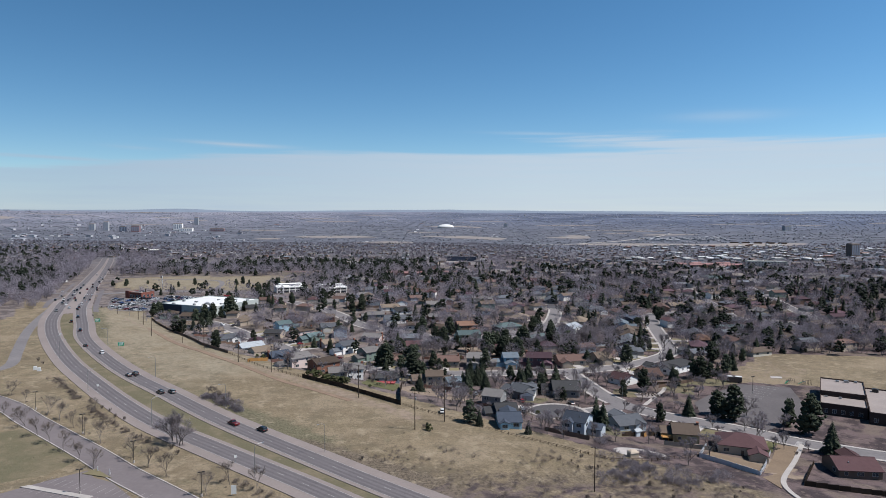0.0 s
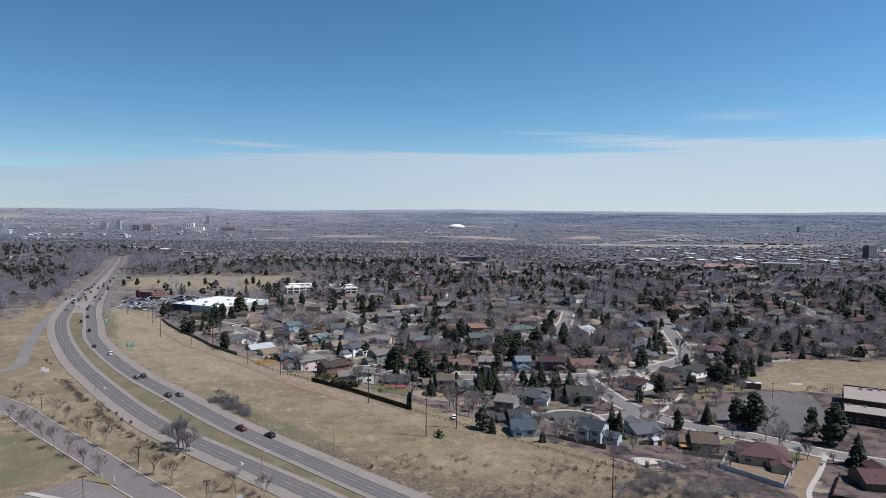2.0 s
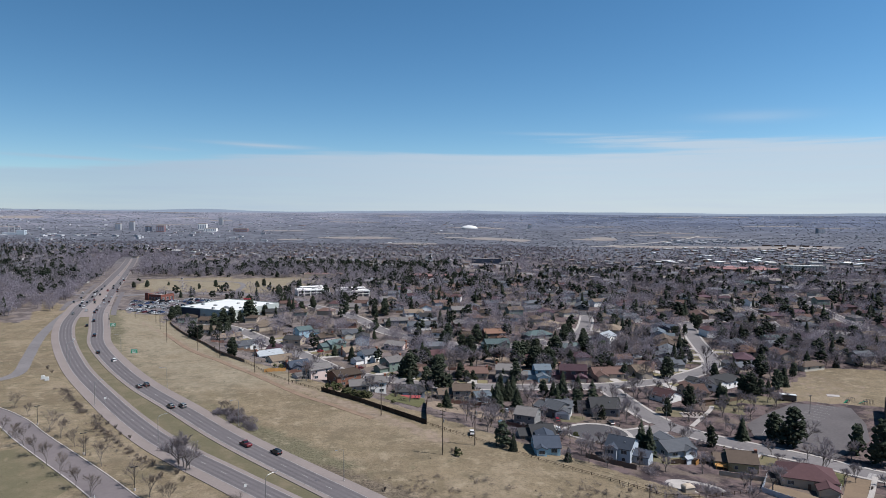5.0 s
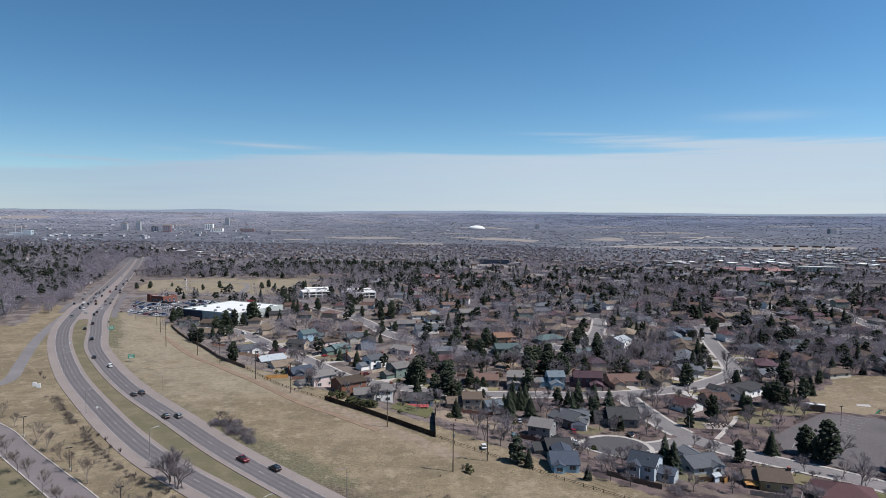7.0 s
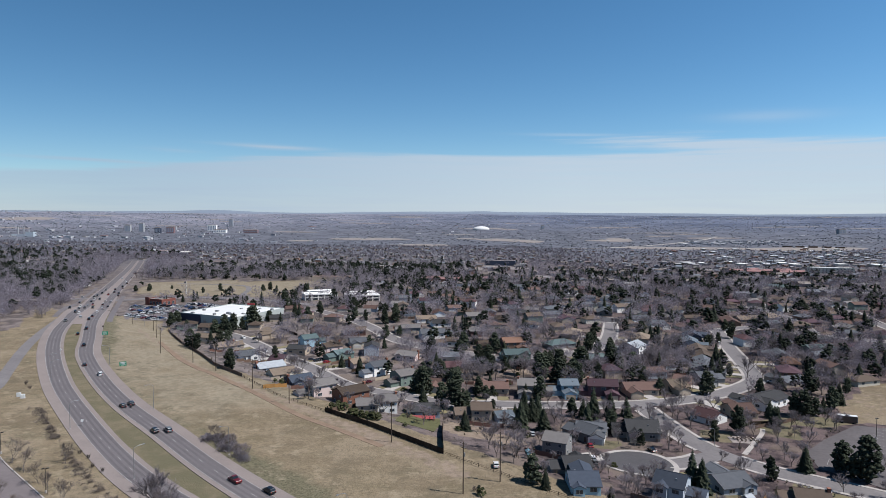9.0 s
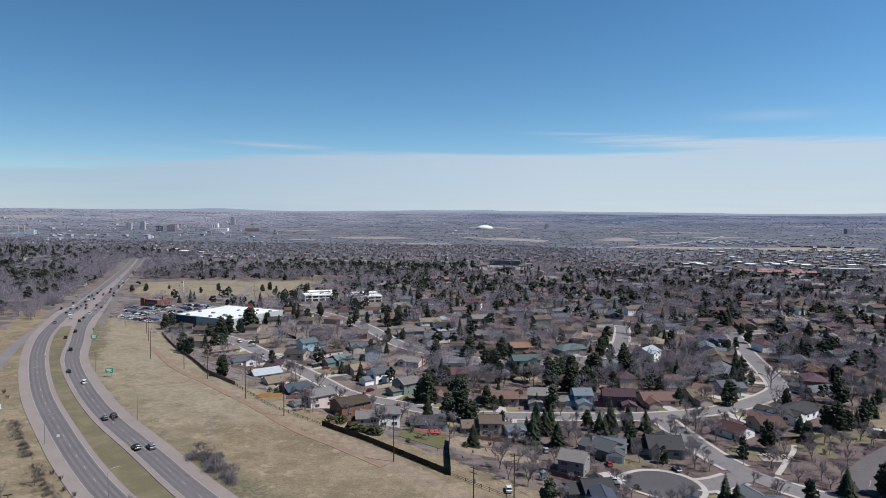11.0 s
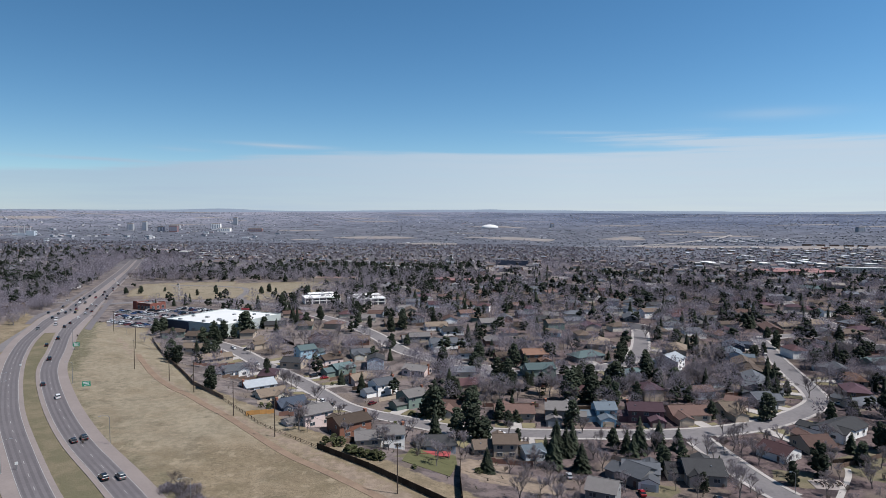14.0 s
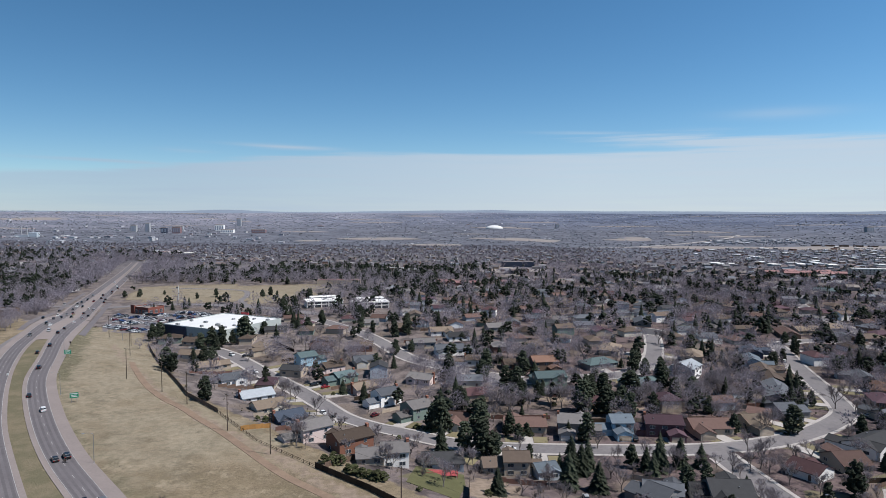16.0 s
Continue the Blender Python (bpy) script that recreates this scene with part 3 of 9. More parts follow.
def make_ground():
    th = np.r_[np.arange(-180, -52, 6.0), np.arange(-52, 52, 0.55), np.arange(52, 180.1, 6.0)]
    rad = np.r_[6, np.arange(30, 130, 12.5), np.arange(130, 640, 3.6)]
    while rad[-1] < 4950:
        rad = np.r_[rad, min(4960, rad[-1] * 1.028)]
    T, Rr = np.meshgrid(np.radians(th), rad, indexing="ij")
    X, Y = Rr * np.sin(T), Rr * np.cos(T)
    Z = land(X, Y)
    # small unevenness of the prairie, kept clear of the paved ways
    x, y = X.ravel(), Y.ravel()
    near = (Rr.ravel() < 650) & (np.abs(T.ravel()) < 1)
    bump = np.zeros_like(x)
    wav = 0.16 * np.sin(x * 0.21 + np.sin(y * 0.13) * 2) * np.sin(y * 0.17 + 1.3 * np.sin(x * 0.09))
    idx = np.where(near)[0]
    dd = np.full(len(idx), 1e9)
    for C in (HWY_R, HWY_L, RAMP, DRIVE, TRACK_WAY, *STREETS):
        dd = np.minimum(dd, dist_to(C[::3], x[idx], y[idx]))
    clear = open_ground(x[idx], y[idx])
    bump[idx] = wav[idx] * sm(16, 34, dd) * clear
    Z = Z + bump.reshape(Z.shape)
    nt, nr = Z.shape
    V = np.c_[X.ravel(), Y.ravel(), Z.ravel()]
    k = np.arange(nt * nr).reshape(nt, nr)
    F = np.stack([k[:-1, :-1], k[:-1, 1:], k[1:, 1:], k[1:, :-1]], -1).reshape(-1, 4)
    fl = F.tolist()
    V = np.vstack([V, [[0, 0, lz(0, 0)]]])
    c = len(V) - 1
    fl += [(c, int(k[j, 0]), int(k[j + 1, 0])) for j in range(nt - 1)]
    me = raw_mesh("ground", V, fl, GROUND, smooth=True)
    # land use: yards, greener turf, bare earth; alpha weights the painted distance haze
    x, y = V[:, 0], V[:, 1]
    s = 0.64 * x + 0.77 * y - 210
    r = np.hypot(x, y)
    yard = sm(2, 10, s) * (y > 150)
    yard = np.where((x < -225) & (y < 1500) & (dist_to(HWY_L[::4], x, y) > 28) & (y > 470), 1.0, yard)
    edge = np.interp(y, [p[1] for p in FIELD_EDGE[::-1]], [p[0] for p in FIELD_EDGE[::-1]])
    prairie = (y > 338) & (y < 592) & (x < edge + 2) & (x > np.interp(y, HWY_R[::-1, 1], HWY_R[::-1, 0]) - 4)
    yard[prairie] = 0
    yard[inside(PARK, x, y) | inside(PLAY_FIELD, x, y)] = 0
    yard = np.maximum(yard, 0.5 * sm(-75, -5, x) * (1 - sm(196, 217, y + 0.12 * np.abs(x - 40))) * (y > 60))
    green = np.zeros_like(x)
    green = np.maximum(green, 0.78 * (1 - sm(3, 8, dist_to((HWY_R[::3][:200] + HWY_L[::3][:len(HWY_R[::3][:200])]) / 2 if len(HWY_R) == len(HWY_L) else HWY_R[::3] + normals(HWY_R)[::3] * 9.5, x, y))))
    green = np.maximum(green, 0.66 * (np.hypot((x + 150) / 34, (y - 214) / 26) < 1))
    for gx, gy, ga, gb in ((-30, 322, 9, 7), (112, 381, 9, 4), (134, 262, 7, 8), (70, 268, 14, 10), (48, 318, 9, 5), (128, 340, 8, 14), (150, 352, 16, 8), (98, 330, 7, 8), (92, 398, 8, 5)):
        green = np.maximum(green, 0.9 * (np.hypot((x - gx) / ga, (y - gy) / gb) < 1))
    dirt = 0.6 * (1 - sm(1.5, 6.5 + 3 * sm(-110, -50, x), dist_to(DIRT, x, y)))
    for gx, gy, ga, gb in ((121, 229, 9, 13), (190, 380, 30, 25), (36, 438, 22, 8), (-9, 322, 9, 17), (4, 312, 14, 10), (48, 428, 18, 7)):
        dirt = np.maximum(dirt, (0.62 if gx != 190 else 0.42) * (np.hypot((x - gx) / ga, (y - gy) / gb) < 1))
    at = me.color_attributes.new("land_use_haze", "FLOAT_COLOR", "POINT")
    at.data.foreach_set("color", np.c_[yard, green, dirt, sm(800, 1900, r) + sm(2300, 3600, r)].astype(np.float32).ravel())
    # what grows on the open field: straw, weeds, brush
    wob = 14 * np.sin(x * 0.045 + 1) + 9 * np.sin(y * 0.06 + x * 0.02)
    straw = 0.6 * sm(262, 345, y + wob) * (1 - sm(560, 640, y)) * np.where(prairie | (s < 4), 1, 0) * (x > np.interp(y, HWY_R[::-1, 1], HWY_R[::-1, 0]))
    straw[inside(PARK, x, y)] = 0.62
    road_r = dist_to(HWY_R[::3], x, y)
    weeds = 0.5 * (1 - sm(9, 24, road_r)) + 0.36 * sm(205, 240, y + wob) * (1 - sm(262, 330, y + wob)) + 0.25 * sm(350, 470, y) * (1 - sm(20, 60, road_r))
    weeds = np.maximum(weeds, 0.42 * (x < -60) * (y < 470) * (s < 0) * (dist_to(HWY_R[::3], x, y) > 20) * (x < np.interp(y, HWY_L[::-1, 1], HWY_L[::-1, 0])))
    litter = 0.6 * sm(-95, -30, x) * (1 - sm(214, 258, y + wob + 0.1 * np.abs(x - 30))) + 0.4 * (1 - sm(6, 20, dist_to(HWY_L[::3] + normals(HWY_L)[::3] * -14.0, x, y))) * (y < 330)
    ca = me.color_attributes.new("cover", "FLOAT_COLOR", "POINT")
    ca.data.foreach_set("color", np.c_[straw, weeds, litter, np.ones_like(x)].astype(np.float32).ravel())
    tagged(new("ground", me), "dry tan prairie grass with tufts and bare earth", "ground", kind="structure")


make_ground()


def highway(C, name, inner, label):
    """Two lanes with pink shoulders and painted lines. inner: +1 where the median is on its right."""
    up = 0.0 if inner > 0 else 0.008
    ribbon(name, C, -3.8, 3.8, 0.20 + up, ASPHALT, label, "road")
    for o in (-2.75, -1.0, 1.0, 2.75):
        ribbon("wheel_track", C, o - 0.42, o + 0.42, 0.207 + up, TRACK, "darker polished wheel track along a highway lane", "road wear", cols=2)
    a, b = (3.8, 5.9) if inner > 0 else (-5.9, -3.8)
    ribbon("road_shoulder", C, a * 0.93, b * 0.93, 0.185 + up, SHOULDER, "narrow pinkish paved shoulder along the median", "road shoulder", cols=2)
    edge = 4.9 + 3.0 * (1 - sm(560, 760, C[:, 1]))
    a, b = (-edge, np.full(len(C), -3.8)) if inner > 0 else (np.full(len(C), 3.8), edge)
    ribbon("road_shoulder", C, a, b, 0.19 + up, SHOULDER, "wide pinkish paved shoulder of the highway", "road shoulder", cols=2)
    N = normals(C)
    L, F = Build(), None
    fine = spline(C[::6], 1.0)
    fn = normals(fine)
    for o, w, dash in ((-3.7, 0.085, False), (3.7, 0.085, False), (0.0, 0.08, True)):
        for k in range(0, len(fine) - 3, 3):
            if fine[k][1] > 900 or (dash and (k // 3) % 4):
                continue
            q = [fine[k] + fn[k] * (o - w), fine[k] + fn[k] * (o + w), fine[k + 3] + fn[k + 3] * (o + w), fine[k + 3] + fn[k + 3] * (o - w)]
            top = [(*p, lz(*p) + 0.235) for p in q]
            L.poly(top, [(0, 1, 2, 3)])
    tagged(new("road_marking", L.mesh("road_marking", PAINT)), "white painted edge lines and lane dashes", "road marking", kind="structure")


highway(HWY_R, "road", 1, "dark worn asphalt highway carriageway beside a dry field")
highway(HWY_L, "road", -1, "dark worn asphalt highway carriageway beside a frontage road")
k0 = np.where((HWY_R[:, 1] > 505) & (HWY_R[:, 1] < 1000))[0]
ribbon("road_median", HWY_R[k0], 5.5, 12.5, 0.15, SHOULDER, "paved median with turning lanes at the junction", "median")
k1 = np.where((HWY_R[:, 1] > 530) & (HWY_R[:, 1] < 720))[0]
ribbon("road", HWY_R[k1], -12.8, -8.6, 0.17, ASPHALT, "asphalt turning lane at the junction", "road")
k2 = np.where((HWY_L[:, 1] > 530) & (HWY_L[:, 1] < 800))[0]
ribbon("road", HWY_L[k2], 8.6, 12.5, 0.172, ASPHALT, "asphalt turning lane beside the highway", "road")
ribbon("frontage_road", RAMP, -3.0, 3.0, 0.11, STREET, "pale pinkish frontage road joining the highway", "road")
ribbon("driveway", DRIVE, -4.6, 4.6, 0.10, LOT, "grey asphalt access drive with young trees along it", "road")
for o in (-4.9, 4.9):
    ribbon("kerb", DRIVE, o - 0.2, o + 0.2, 0.22, CONCRETE, "pale concrete kerb of the access drive", "kerb", cols=2)
ribbon("road", CROSS, -6, 6, 0.12, STREET, "pale cross street at the highway junction", "road")
ribbon("road", PARK_WAY, -3, 3, 0.10, STREET, "narrow curving asphalt park drive", "road")


def street(C, w=4.7, up=0.0, label="pale grey residential street with concrete kerbs"):
    ribbon("road", C, -w, w, 0.10 + up, STREET, label, "street")
    N = normals(C)
    for o0, o1 in ((-w - 1.6, -w), (w, w + 1.6)):
        q = C + N * (o0 + o1) / 2
        ok = np.ones(len(C), bool)
        for D in STREETS:
            if D is not C:
                ok &= dist_to(D, q[:, 0], q[:, 1]) > 6.2
        for bx, by, br in BULBS:
            ok &= np.hypot(q[:, 0] - bx, q[:, 1] - by) > br
        runs, k = [], 0
        while k < len(C):
            j = k
            while j < len(C) and ok[j]:
                j += 1
            if j - k > 2:
                runs.append((k, j))
            k = max(j, k) + 1
        for k, j in runs:
            ribbon("pavement", C[k:j], o0, o1, 0.20 + up, CONCRETE, "pale concrete gutter and pavement along a street", "pavement", cols=2)


for k, C in enumerate((S1, S2, S4, S5, S6, S8, S9)):
    street(C, up=0.006 * k)
street(CUL, 4.4, up=0.045)


def bulb(x, y, r):
    ring = [(x + r * math.cos(a), y + r * math.sin(a)) for a in np.linspace(0, 2 * math.pi, 33)[:-1]]
    outer = [(x + (r + 1.9) * math.cos(a), y + (r + 1.9) * math.sin(a)) for a in np.linspace(0, 2 * math.pi, 33)[:-1]]
    sheet("pavement", outer, 0.225, CONCRETE, "round concrete kerb of a cul-de-sac", "pavement")
    sheet("road", ring, 0.25, NEW_ASPHALT, "round asphalt turning head of a cul-de-sac", "street")


for q in BULBS:
    bulb(*q)
sheet("car_park", CAR_PARK, 0.12, LOT, "busy asphalt car park beside a large store", "car park")
sheet("car_park", SCHOOL_LOT, 0.10, SCHOOL_ASPHALT, "empty cracked asphalt school yard with faded lines", "car park")
sheet("car_park", [(-117, 196), (-110, 203), (-105, 197.5), (-98, 194.5), (-84, 181), (-70, 150), (-110, 140), (-150, 160), (-128, 183)], 0.12, LOT, "grey asphalt car park with painted stalls", "car park")
sheet("traffic_island", [(-110.2, 200.3), (-108, 204.2), (-99.6, 197.4)], 0.3, LAWN, "small grassed traffic island with a pale kerb", "kerb", step=2)
sheet("traffic_island", [(-123, 190), (-121, 191.4), (-98.5, 184.6), (-99.5, 182.8)], 0.3, CONCRETE, "long kerbed island between rows of stalls", "kerb", step=2)
TRACK_EARTH = material("trodden_earth", (0.29, 0.208, 0.152), (0.215, 0.152, 0.112), 0.2, 9, 0.95)
EARTH = material("reddish_earth", (0.25, 0.185, 0.13), (0.19, 0.14, 0.1), 0.15, 9, 0.95)
sheet("dirt_drive", [(109.4, 214.3), (136.5, 255.3), (143.4, 252.3), (136.7, 243.0), (124.2, 226.5), (113.7, 210.1), (109.1, 200.8)], 0.14, EARTH, "bare brown earth strip beside a white fence", "ground", step=4)
ribbon("dirt_track", TRACK_WAY, -1.5, 1.5, 0.1, TRACK_EARTH, "worn brown wheel track across the dry field", "track", cols=3, skirt=0.12)
ribbon("path", spline([(146.5, 255.5), (136.6, 241.5), (124.4, 225.4), (116.2, 213.0), (112.1, 204.5), (110.2, 197), (109.5, 185)]), -0.85, 0.85, 0.24, CONCRETE, "pale winding concrete footpath between yards", "path", cols=2)
sheet("yard", [(98, 235.2), (104, 226), (109.6, 216.6), (118, 229.5), (114, 238), (106, 246)], 0.15, EARTH, "bare brown back yard inside a white fence", "ground", step=4)
sheet("driveway", [(40.5, 294), (40.5, 307), (35, 303.5), (33.2, 296), (33.5, 283), (37.5, 283.5), (39, 290)], 0.3, CONCRETE, "pale concrete apron beside a turning head", "driveway", step=4)
sheet("lawn", [(134.4, 258.4), (136.4, 256.0), (130.5, 247.4), (126.8, 247.6)], 0.17, GREEN_LAWN, "small green lawn beside a house", "lawn", step=4)

# ---- trees ----


def turned(axis, ang, v):
    return Matrix.Rotation(ang, 3, axis) @ v


def bare_parts(h, seed, limbs=4, fine=7, sliver=0.085, twigs=None):
    """Trunk and limbs in one mesh, the twigs in another; bare grey winter crown."""
    r = random.Random(seed)
    wood, tw = Build(), Build()

    def rand_dir(w, spread):
        ax = w.orthogonal().normalized()
        ax = turned(w, r.uniform(0, 6.283), ax)
        return turned(ax, spread, w)

    def twig(p, w, ln):
        q = p + w * ln
        u = w.orthogonal().normalized()
        u = turned(w, r.uniform(0, 6.283), u)
        tw.poly([p - u * sliver / 2, p + u * sliver / 2, q], [(0, 1, 2)])

    def grow(p, w, ln, rad, level):
        bend = (w + Vector((r.uniform(-0.15, 0.15), r.uniform(-0.15, 0.15), 0.12 if level else 0))).normalized()
        m = p + w * ln * 0.5
        q = m + bend * ln * 0.5
        if level == 3:
            wood.tube(p, q, rad, rad * 0.62, 3, 0, False)
        else:
            wood.tube(p, m, rad, rad * 0.82, 4 if level < 2 else 3, 0, False)
            wood.tube(m, q, rad * 0.82, rad * 0.62, 4 if level < 2 else 3, 0, False)
        if level == 3:
            for k in range(fine):
                b = p.lerp(q, r.uniform(0.25, 1.0))
                twig(b, rand_dir(bend, r.uniform(0.25, 1.0)), h * r.uniform(0.07, 0.15))
            return
        n = limbs if level == 0 else 4
        for k in range(n):
            s = r.uniform(0.35, 0.75) if level == 0 else r.uniform(0.35, 0.85)
            nw = rand_dir(bend, s)
            nw.z += 0.18
            b = q if k < 2 else p.lerp(q, r.uniform(0.55, 1.0))
            grow(b, nw.normalized(), ln * (r.uniform(0.95, 1.25) if level == 0 else r.uniform(0.6, 0.8)), rad * 0.55, level + 1)

    grow(Vector((0, 0, -0.2)), Vector((r.uniform(-0.06, 0.06), r.uniform(-0.06, 0.06), 1)).normalized(), h * 0.26, h * (0.021 if twigs is None else 0.013), 0)
    return wood.mesh("trunk", BARK), tw.mesh("crown", twigs or TWIG)


def shrub_parts(h, seed):
    r = random.Random(seed)
    wood, tw = Build(), Build()
    for k in range(13):
        a = r.uniform(0, 6.283)
        lean = r.uniform(0.05, 0.5)
        w = Vector((math.cos(a) * lean, math.sin(a) * lean, 1)).normalized()
        p = Vector((math.cos(a) * 0.1 * h, math.sin(a) * 0.1 * h, -0.1))
        q = p + w * h * r.uniform(0.5, 0.8)
        wood.tube(p, q, h * 0.007, h * 0.003, 3, 0, False)
        for j in range(44):
            b = p.lerp(q, r.uniform(0.25, 1))
            d = (w + Vector((r.uniform(-0.7, 0.7), r.uniform(-0.7, 0.7), r.uniform(-0.1, 0.4)))).normalized()
            e = b + d * h * r.uniform(0.15, 0.35)
            u = d.orthogonal().normalized() * 0.024
            u = turned(d, r.uniform(0, 6.283), u)
            tw.poly([b - u, b + u, e], [(0, 1, 2)])
    return wood.mesh("trunk", BARK), tw.mesh("crown", TWIG_BROWN)


def bush_parts(h, seed):
    """A rounded evergreen or twiggy garden bush of ragged clumps."""
    r = random.Random(seed)
    wood, cr = Build(), Build()
    for k in range(4):
        a = r.uniform(0, 6.283)
        wood.tube((0, 0, -0.1), (math.cos(a) * 0.3, math.sin(a) * 0.3, h * 0.6), 0.04, 0.02, 3, 0, False)
    for j in range(34):
        a, k = r.uniform(0, 6.283), r.uniform(0, 1)
        d = h * 0.62 * math.sqrt(max(0.05, 1 - k * k)) * r.uniform(0.4, 1.0)
        c = Vector((math.cos(a) * d, math.sin(a) * d, h * (0.12 + 0.75 * k)))
        s = h * r.uniform(0.13, 0.22)
        pts, fs, m = [c + Vector((0, 0, s * 0.8)), c - Vector((0, 0, s * 0.6))], [], 6
        for i in range(m):
            b = 6.283 * i / m + r.uniform(-0.25, 0.25)
            q = s * (r.uniform(1.0, 1.5) if i % 2 else r.uniform(0.5, 0.8))
            pts.append(c + Vector((math.cos(b) * q, math.sin(b) * q, r.uniform(-0.3, 0.3) * s)))
        for i in range(m):
            fs += [(0, 2 + i, 2 + (i + 1) % m), (1, 2 + (i + 1) % m, 2 + i)]
        cr.poly(pts, fs)
    return wood.mesh("stem", BARK), cr.mesh("foliage", BUSH_LEAF)


def spruce_parts(h, seed, tiers=33, arms=15):
    """A narrow cone of drooping sprays with gaps and a ragged outline."""
    r = random.Random(seed)
    wood, cr = Build(), Build()
    wood.tube((0, 0, -0.3), (0, 0, h * 0.97), h * 0.018, 0.02, 5, 0, False)
    for t in range(tiers):
        k = t / (tiers - 1)
        z = h * (0.03 + 0.93 * k)
        reach = h * 0.225 * (1 - k) ** 0.8 + 0.12
        n = max(5, int(arms * (1 - 0.45 * k)))
        a0 = r.uniform(0, 6.283)
        for j in range(n):
            if r.random() < 0.06:
                continue
            a = a0 + 6.283 * j / n + r.uniform(-0.25, 0.25)
            ln = reach * r.uniform(0.6, 1.2)
            c, s = math.cos(a), math.sin(a)
            w = ln * r.uniform(0.2, 0.34)
            droop = ln * r.uniform(0.15, 0.45)
            base = Vector((0, 0, z + reach * 0.28))
            tip = Vector((c * ln, s * ln, z - droop))
            mid = base.lerp(tip, 0.6) + Vector((0, 0, ln * 0.1))
            sd = Vector((-s, c, 0)) * w
            low = Vector((0, 0, -ln * 0.22))
            cr.poly([base, mid + sd, tip, mid - sd, mid + low], [(0, 1, 2), (0, 2, 3), (1, 4, 2), (2, 4, 3)])
    return wood.mesh("trunk", BARK), cr.mesh("crown", NEEDLES)


def pine_parts(h, seed, lobes=22, clumps=14):
    """A broad pine: bare lower trunk, and heavy rounded lobes made of many small tufts."""
    r = random.Random(seed)
    wood, cr = Build(), Build()
    top = Vector((r.uniform(-0.3, 0.3), r.uniform(-0.3, 0.3), h * 0.9))
    wood.tube((0, 0, -0.3), top, h * 0.022, 0.05, 6, 0, False)
    for n in range(lobes):
        k = (n + 0.5) / lobes
        z = h * (0.12 + 0.77 * k)
        wide = h * (0.19 * math.sin(math.pi * min(1.0, 0.3 + 0.64 * k)) + 0.01)
        a = n * 2.4 + r.uniform(-0.5, 0.5)
        d = wide * r.uniform(0.35, 1.0) * (0.0 if n == lobes - 1 else 1.0)
        c = Vector((math.cos(a) * d, math.sin(a) * d, z))
        wood.tube((0, 0, z - 0.08 * h), c, h * 0.007, 0.03, 3, 0, False)
        R = h * r.uniform(0.115, 0.16) * (1.05 - 0.35 * k)
        for j in range(clumps):
            v = Vector((r.gauss(0, 1), r.gauss(0, 1), r.gauss(0, 0.75))).normalized()
            p = c + v * R * r.uniform(0.45, 1.05)
            q = R * r.uniform(0.34, 0.52)
            pts = [p + Vector((sx * q * r.uniform(0.6, 1.3), sy * q * r.uniform(0.6, 1.3), sz * q * r.uniform(0.6, 1.2))) for sx, sy, sz in ((1, 0, 0), (-1, 0, 0), (0, 1, 0), (0, -1, 0), (0, 0, 1), (0, 0, -1))]
            cr.poly(pts, [(0, 2, 4), (2, 1, 4), (1, 3, 4), (3, 0, 4), (2, 0, 5), (1, 2, 5), (3, 1, 5), (0, 3, 5)])
    return wood.mesh("trunk", BARK), cr.mesh("crown", NEEDLES)


KINDS = {
    "bare": ([bare_parts(10, 31 + k, 4 + k % 2, 20, 0.042) for k in range(6)], 10, "bare_tree", "bare grey winter tree with fine spreading twigs", "tree", "bare trees among the houses"),
    "young": ([bare_parts(5, 61 + k, 4, 14, 0.02, TWIG_BROWN) for k in range(3)], 5, "young_tree", "small bare street tree on a mulched verge", "tree", "young trees along the drive"),
    "shrub": ([shrub_parts(3, 81 + k) for k in range(3)], 3, "shrub", "leafless grey-brown shrub in dry grass", "shrub", "shrubs"),
    "bush": ([bush_parts(2, 91 + k) for k in range(3)], 2, "bush", "dark green rounded garden bush", "bush", "garden bushes"),
    "spruce": ([spruce_parts(12, 101 + k) for k in range(4)], 12, "spruce_tree", "dark green conical spruce with drooping branches", "tree", "evergreens among the houses"),
    "pine": ([pine_parts(12, 121 + k) for k in range(4)], 12, "pine_tree", "dark green broad pine with clumped needles", "tree", "evergreens among the houses"),
}
MADE, COUNT, TREES_AT, YOUNG_AT = {}, {}, [], []


def plant(kind, x, y, h):
    """One tree of its own: trunk and crown under an empty at its foot."""
    variants, size, name, label, category, group = KINDS[kind]
    n = COUNT[kind] = COUNT.get(kind, 0) + 1
    v = n % len(variants)
    s = h / size
    wide = s * (0.9 + 0.25 * ((n * 37) % 10) / 10) * (1.12 if kind == "spruce" else 1.0)
    m = pose(x, y, lz(x, y), 0, 0, (n * 67) % 360) @ Matrix.Diagonal((wide, wide, s, 1))
    TREES_AT.append((x, y))
    if kind == "young":
        YOUNG_AT.append((x, y))
    if (kind, v) in MADE:
        return copy_thing(MADE[kind, v], m)
    ob = thing(name, 0, 0, 0, 0, label, category, group)
    part("trunk", variants[v][0], ob)
    part("crown", variants[v][1], ob)
    ob.matrix_basis = m
    proto = MADE[kind, v] = ob
    return proto


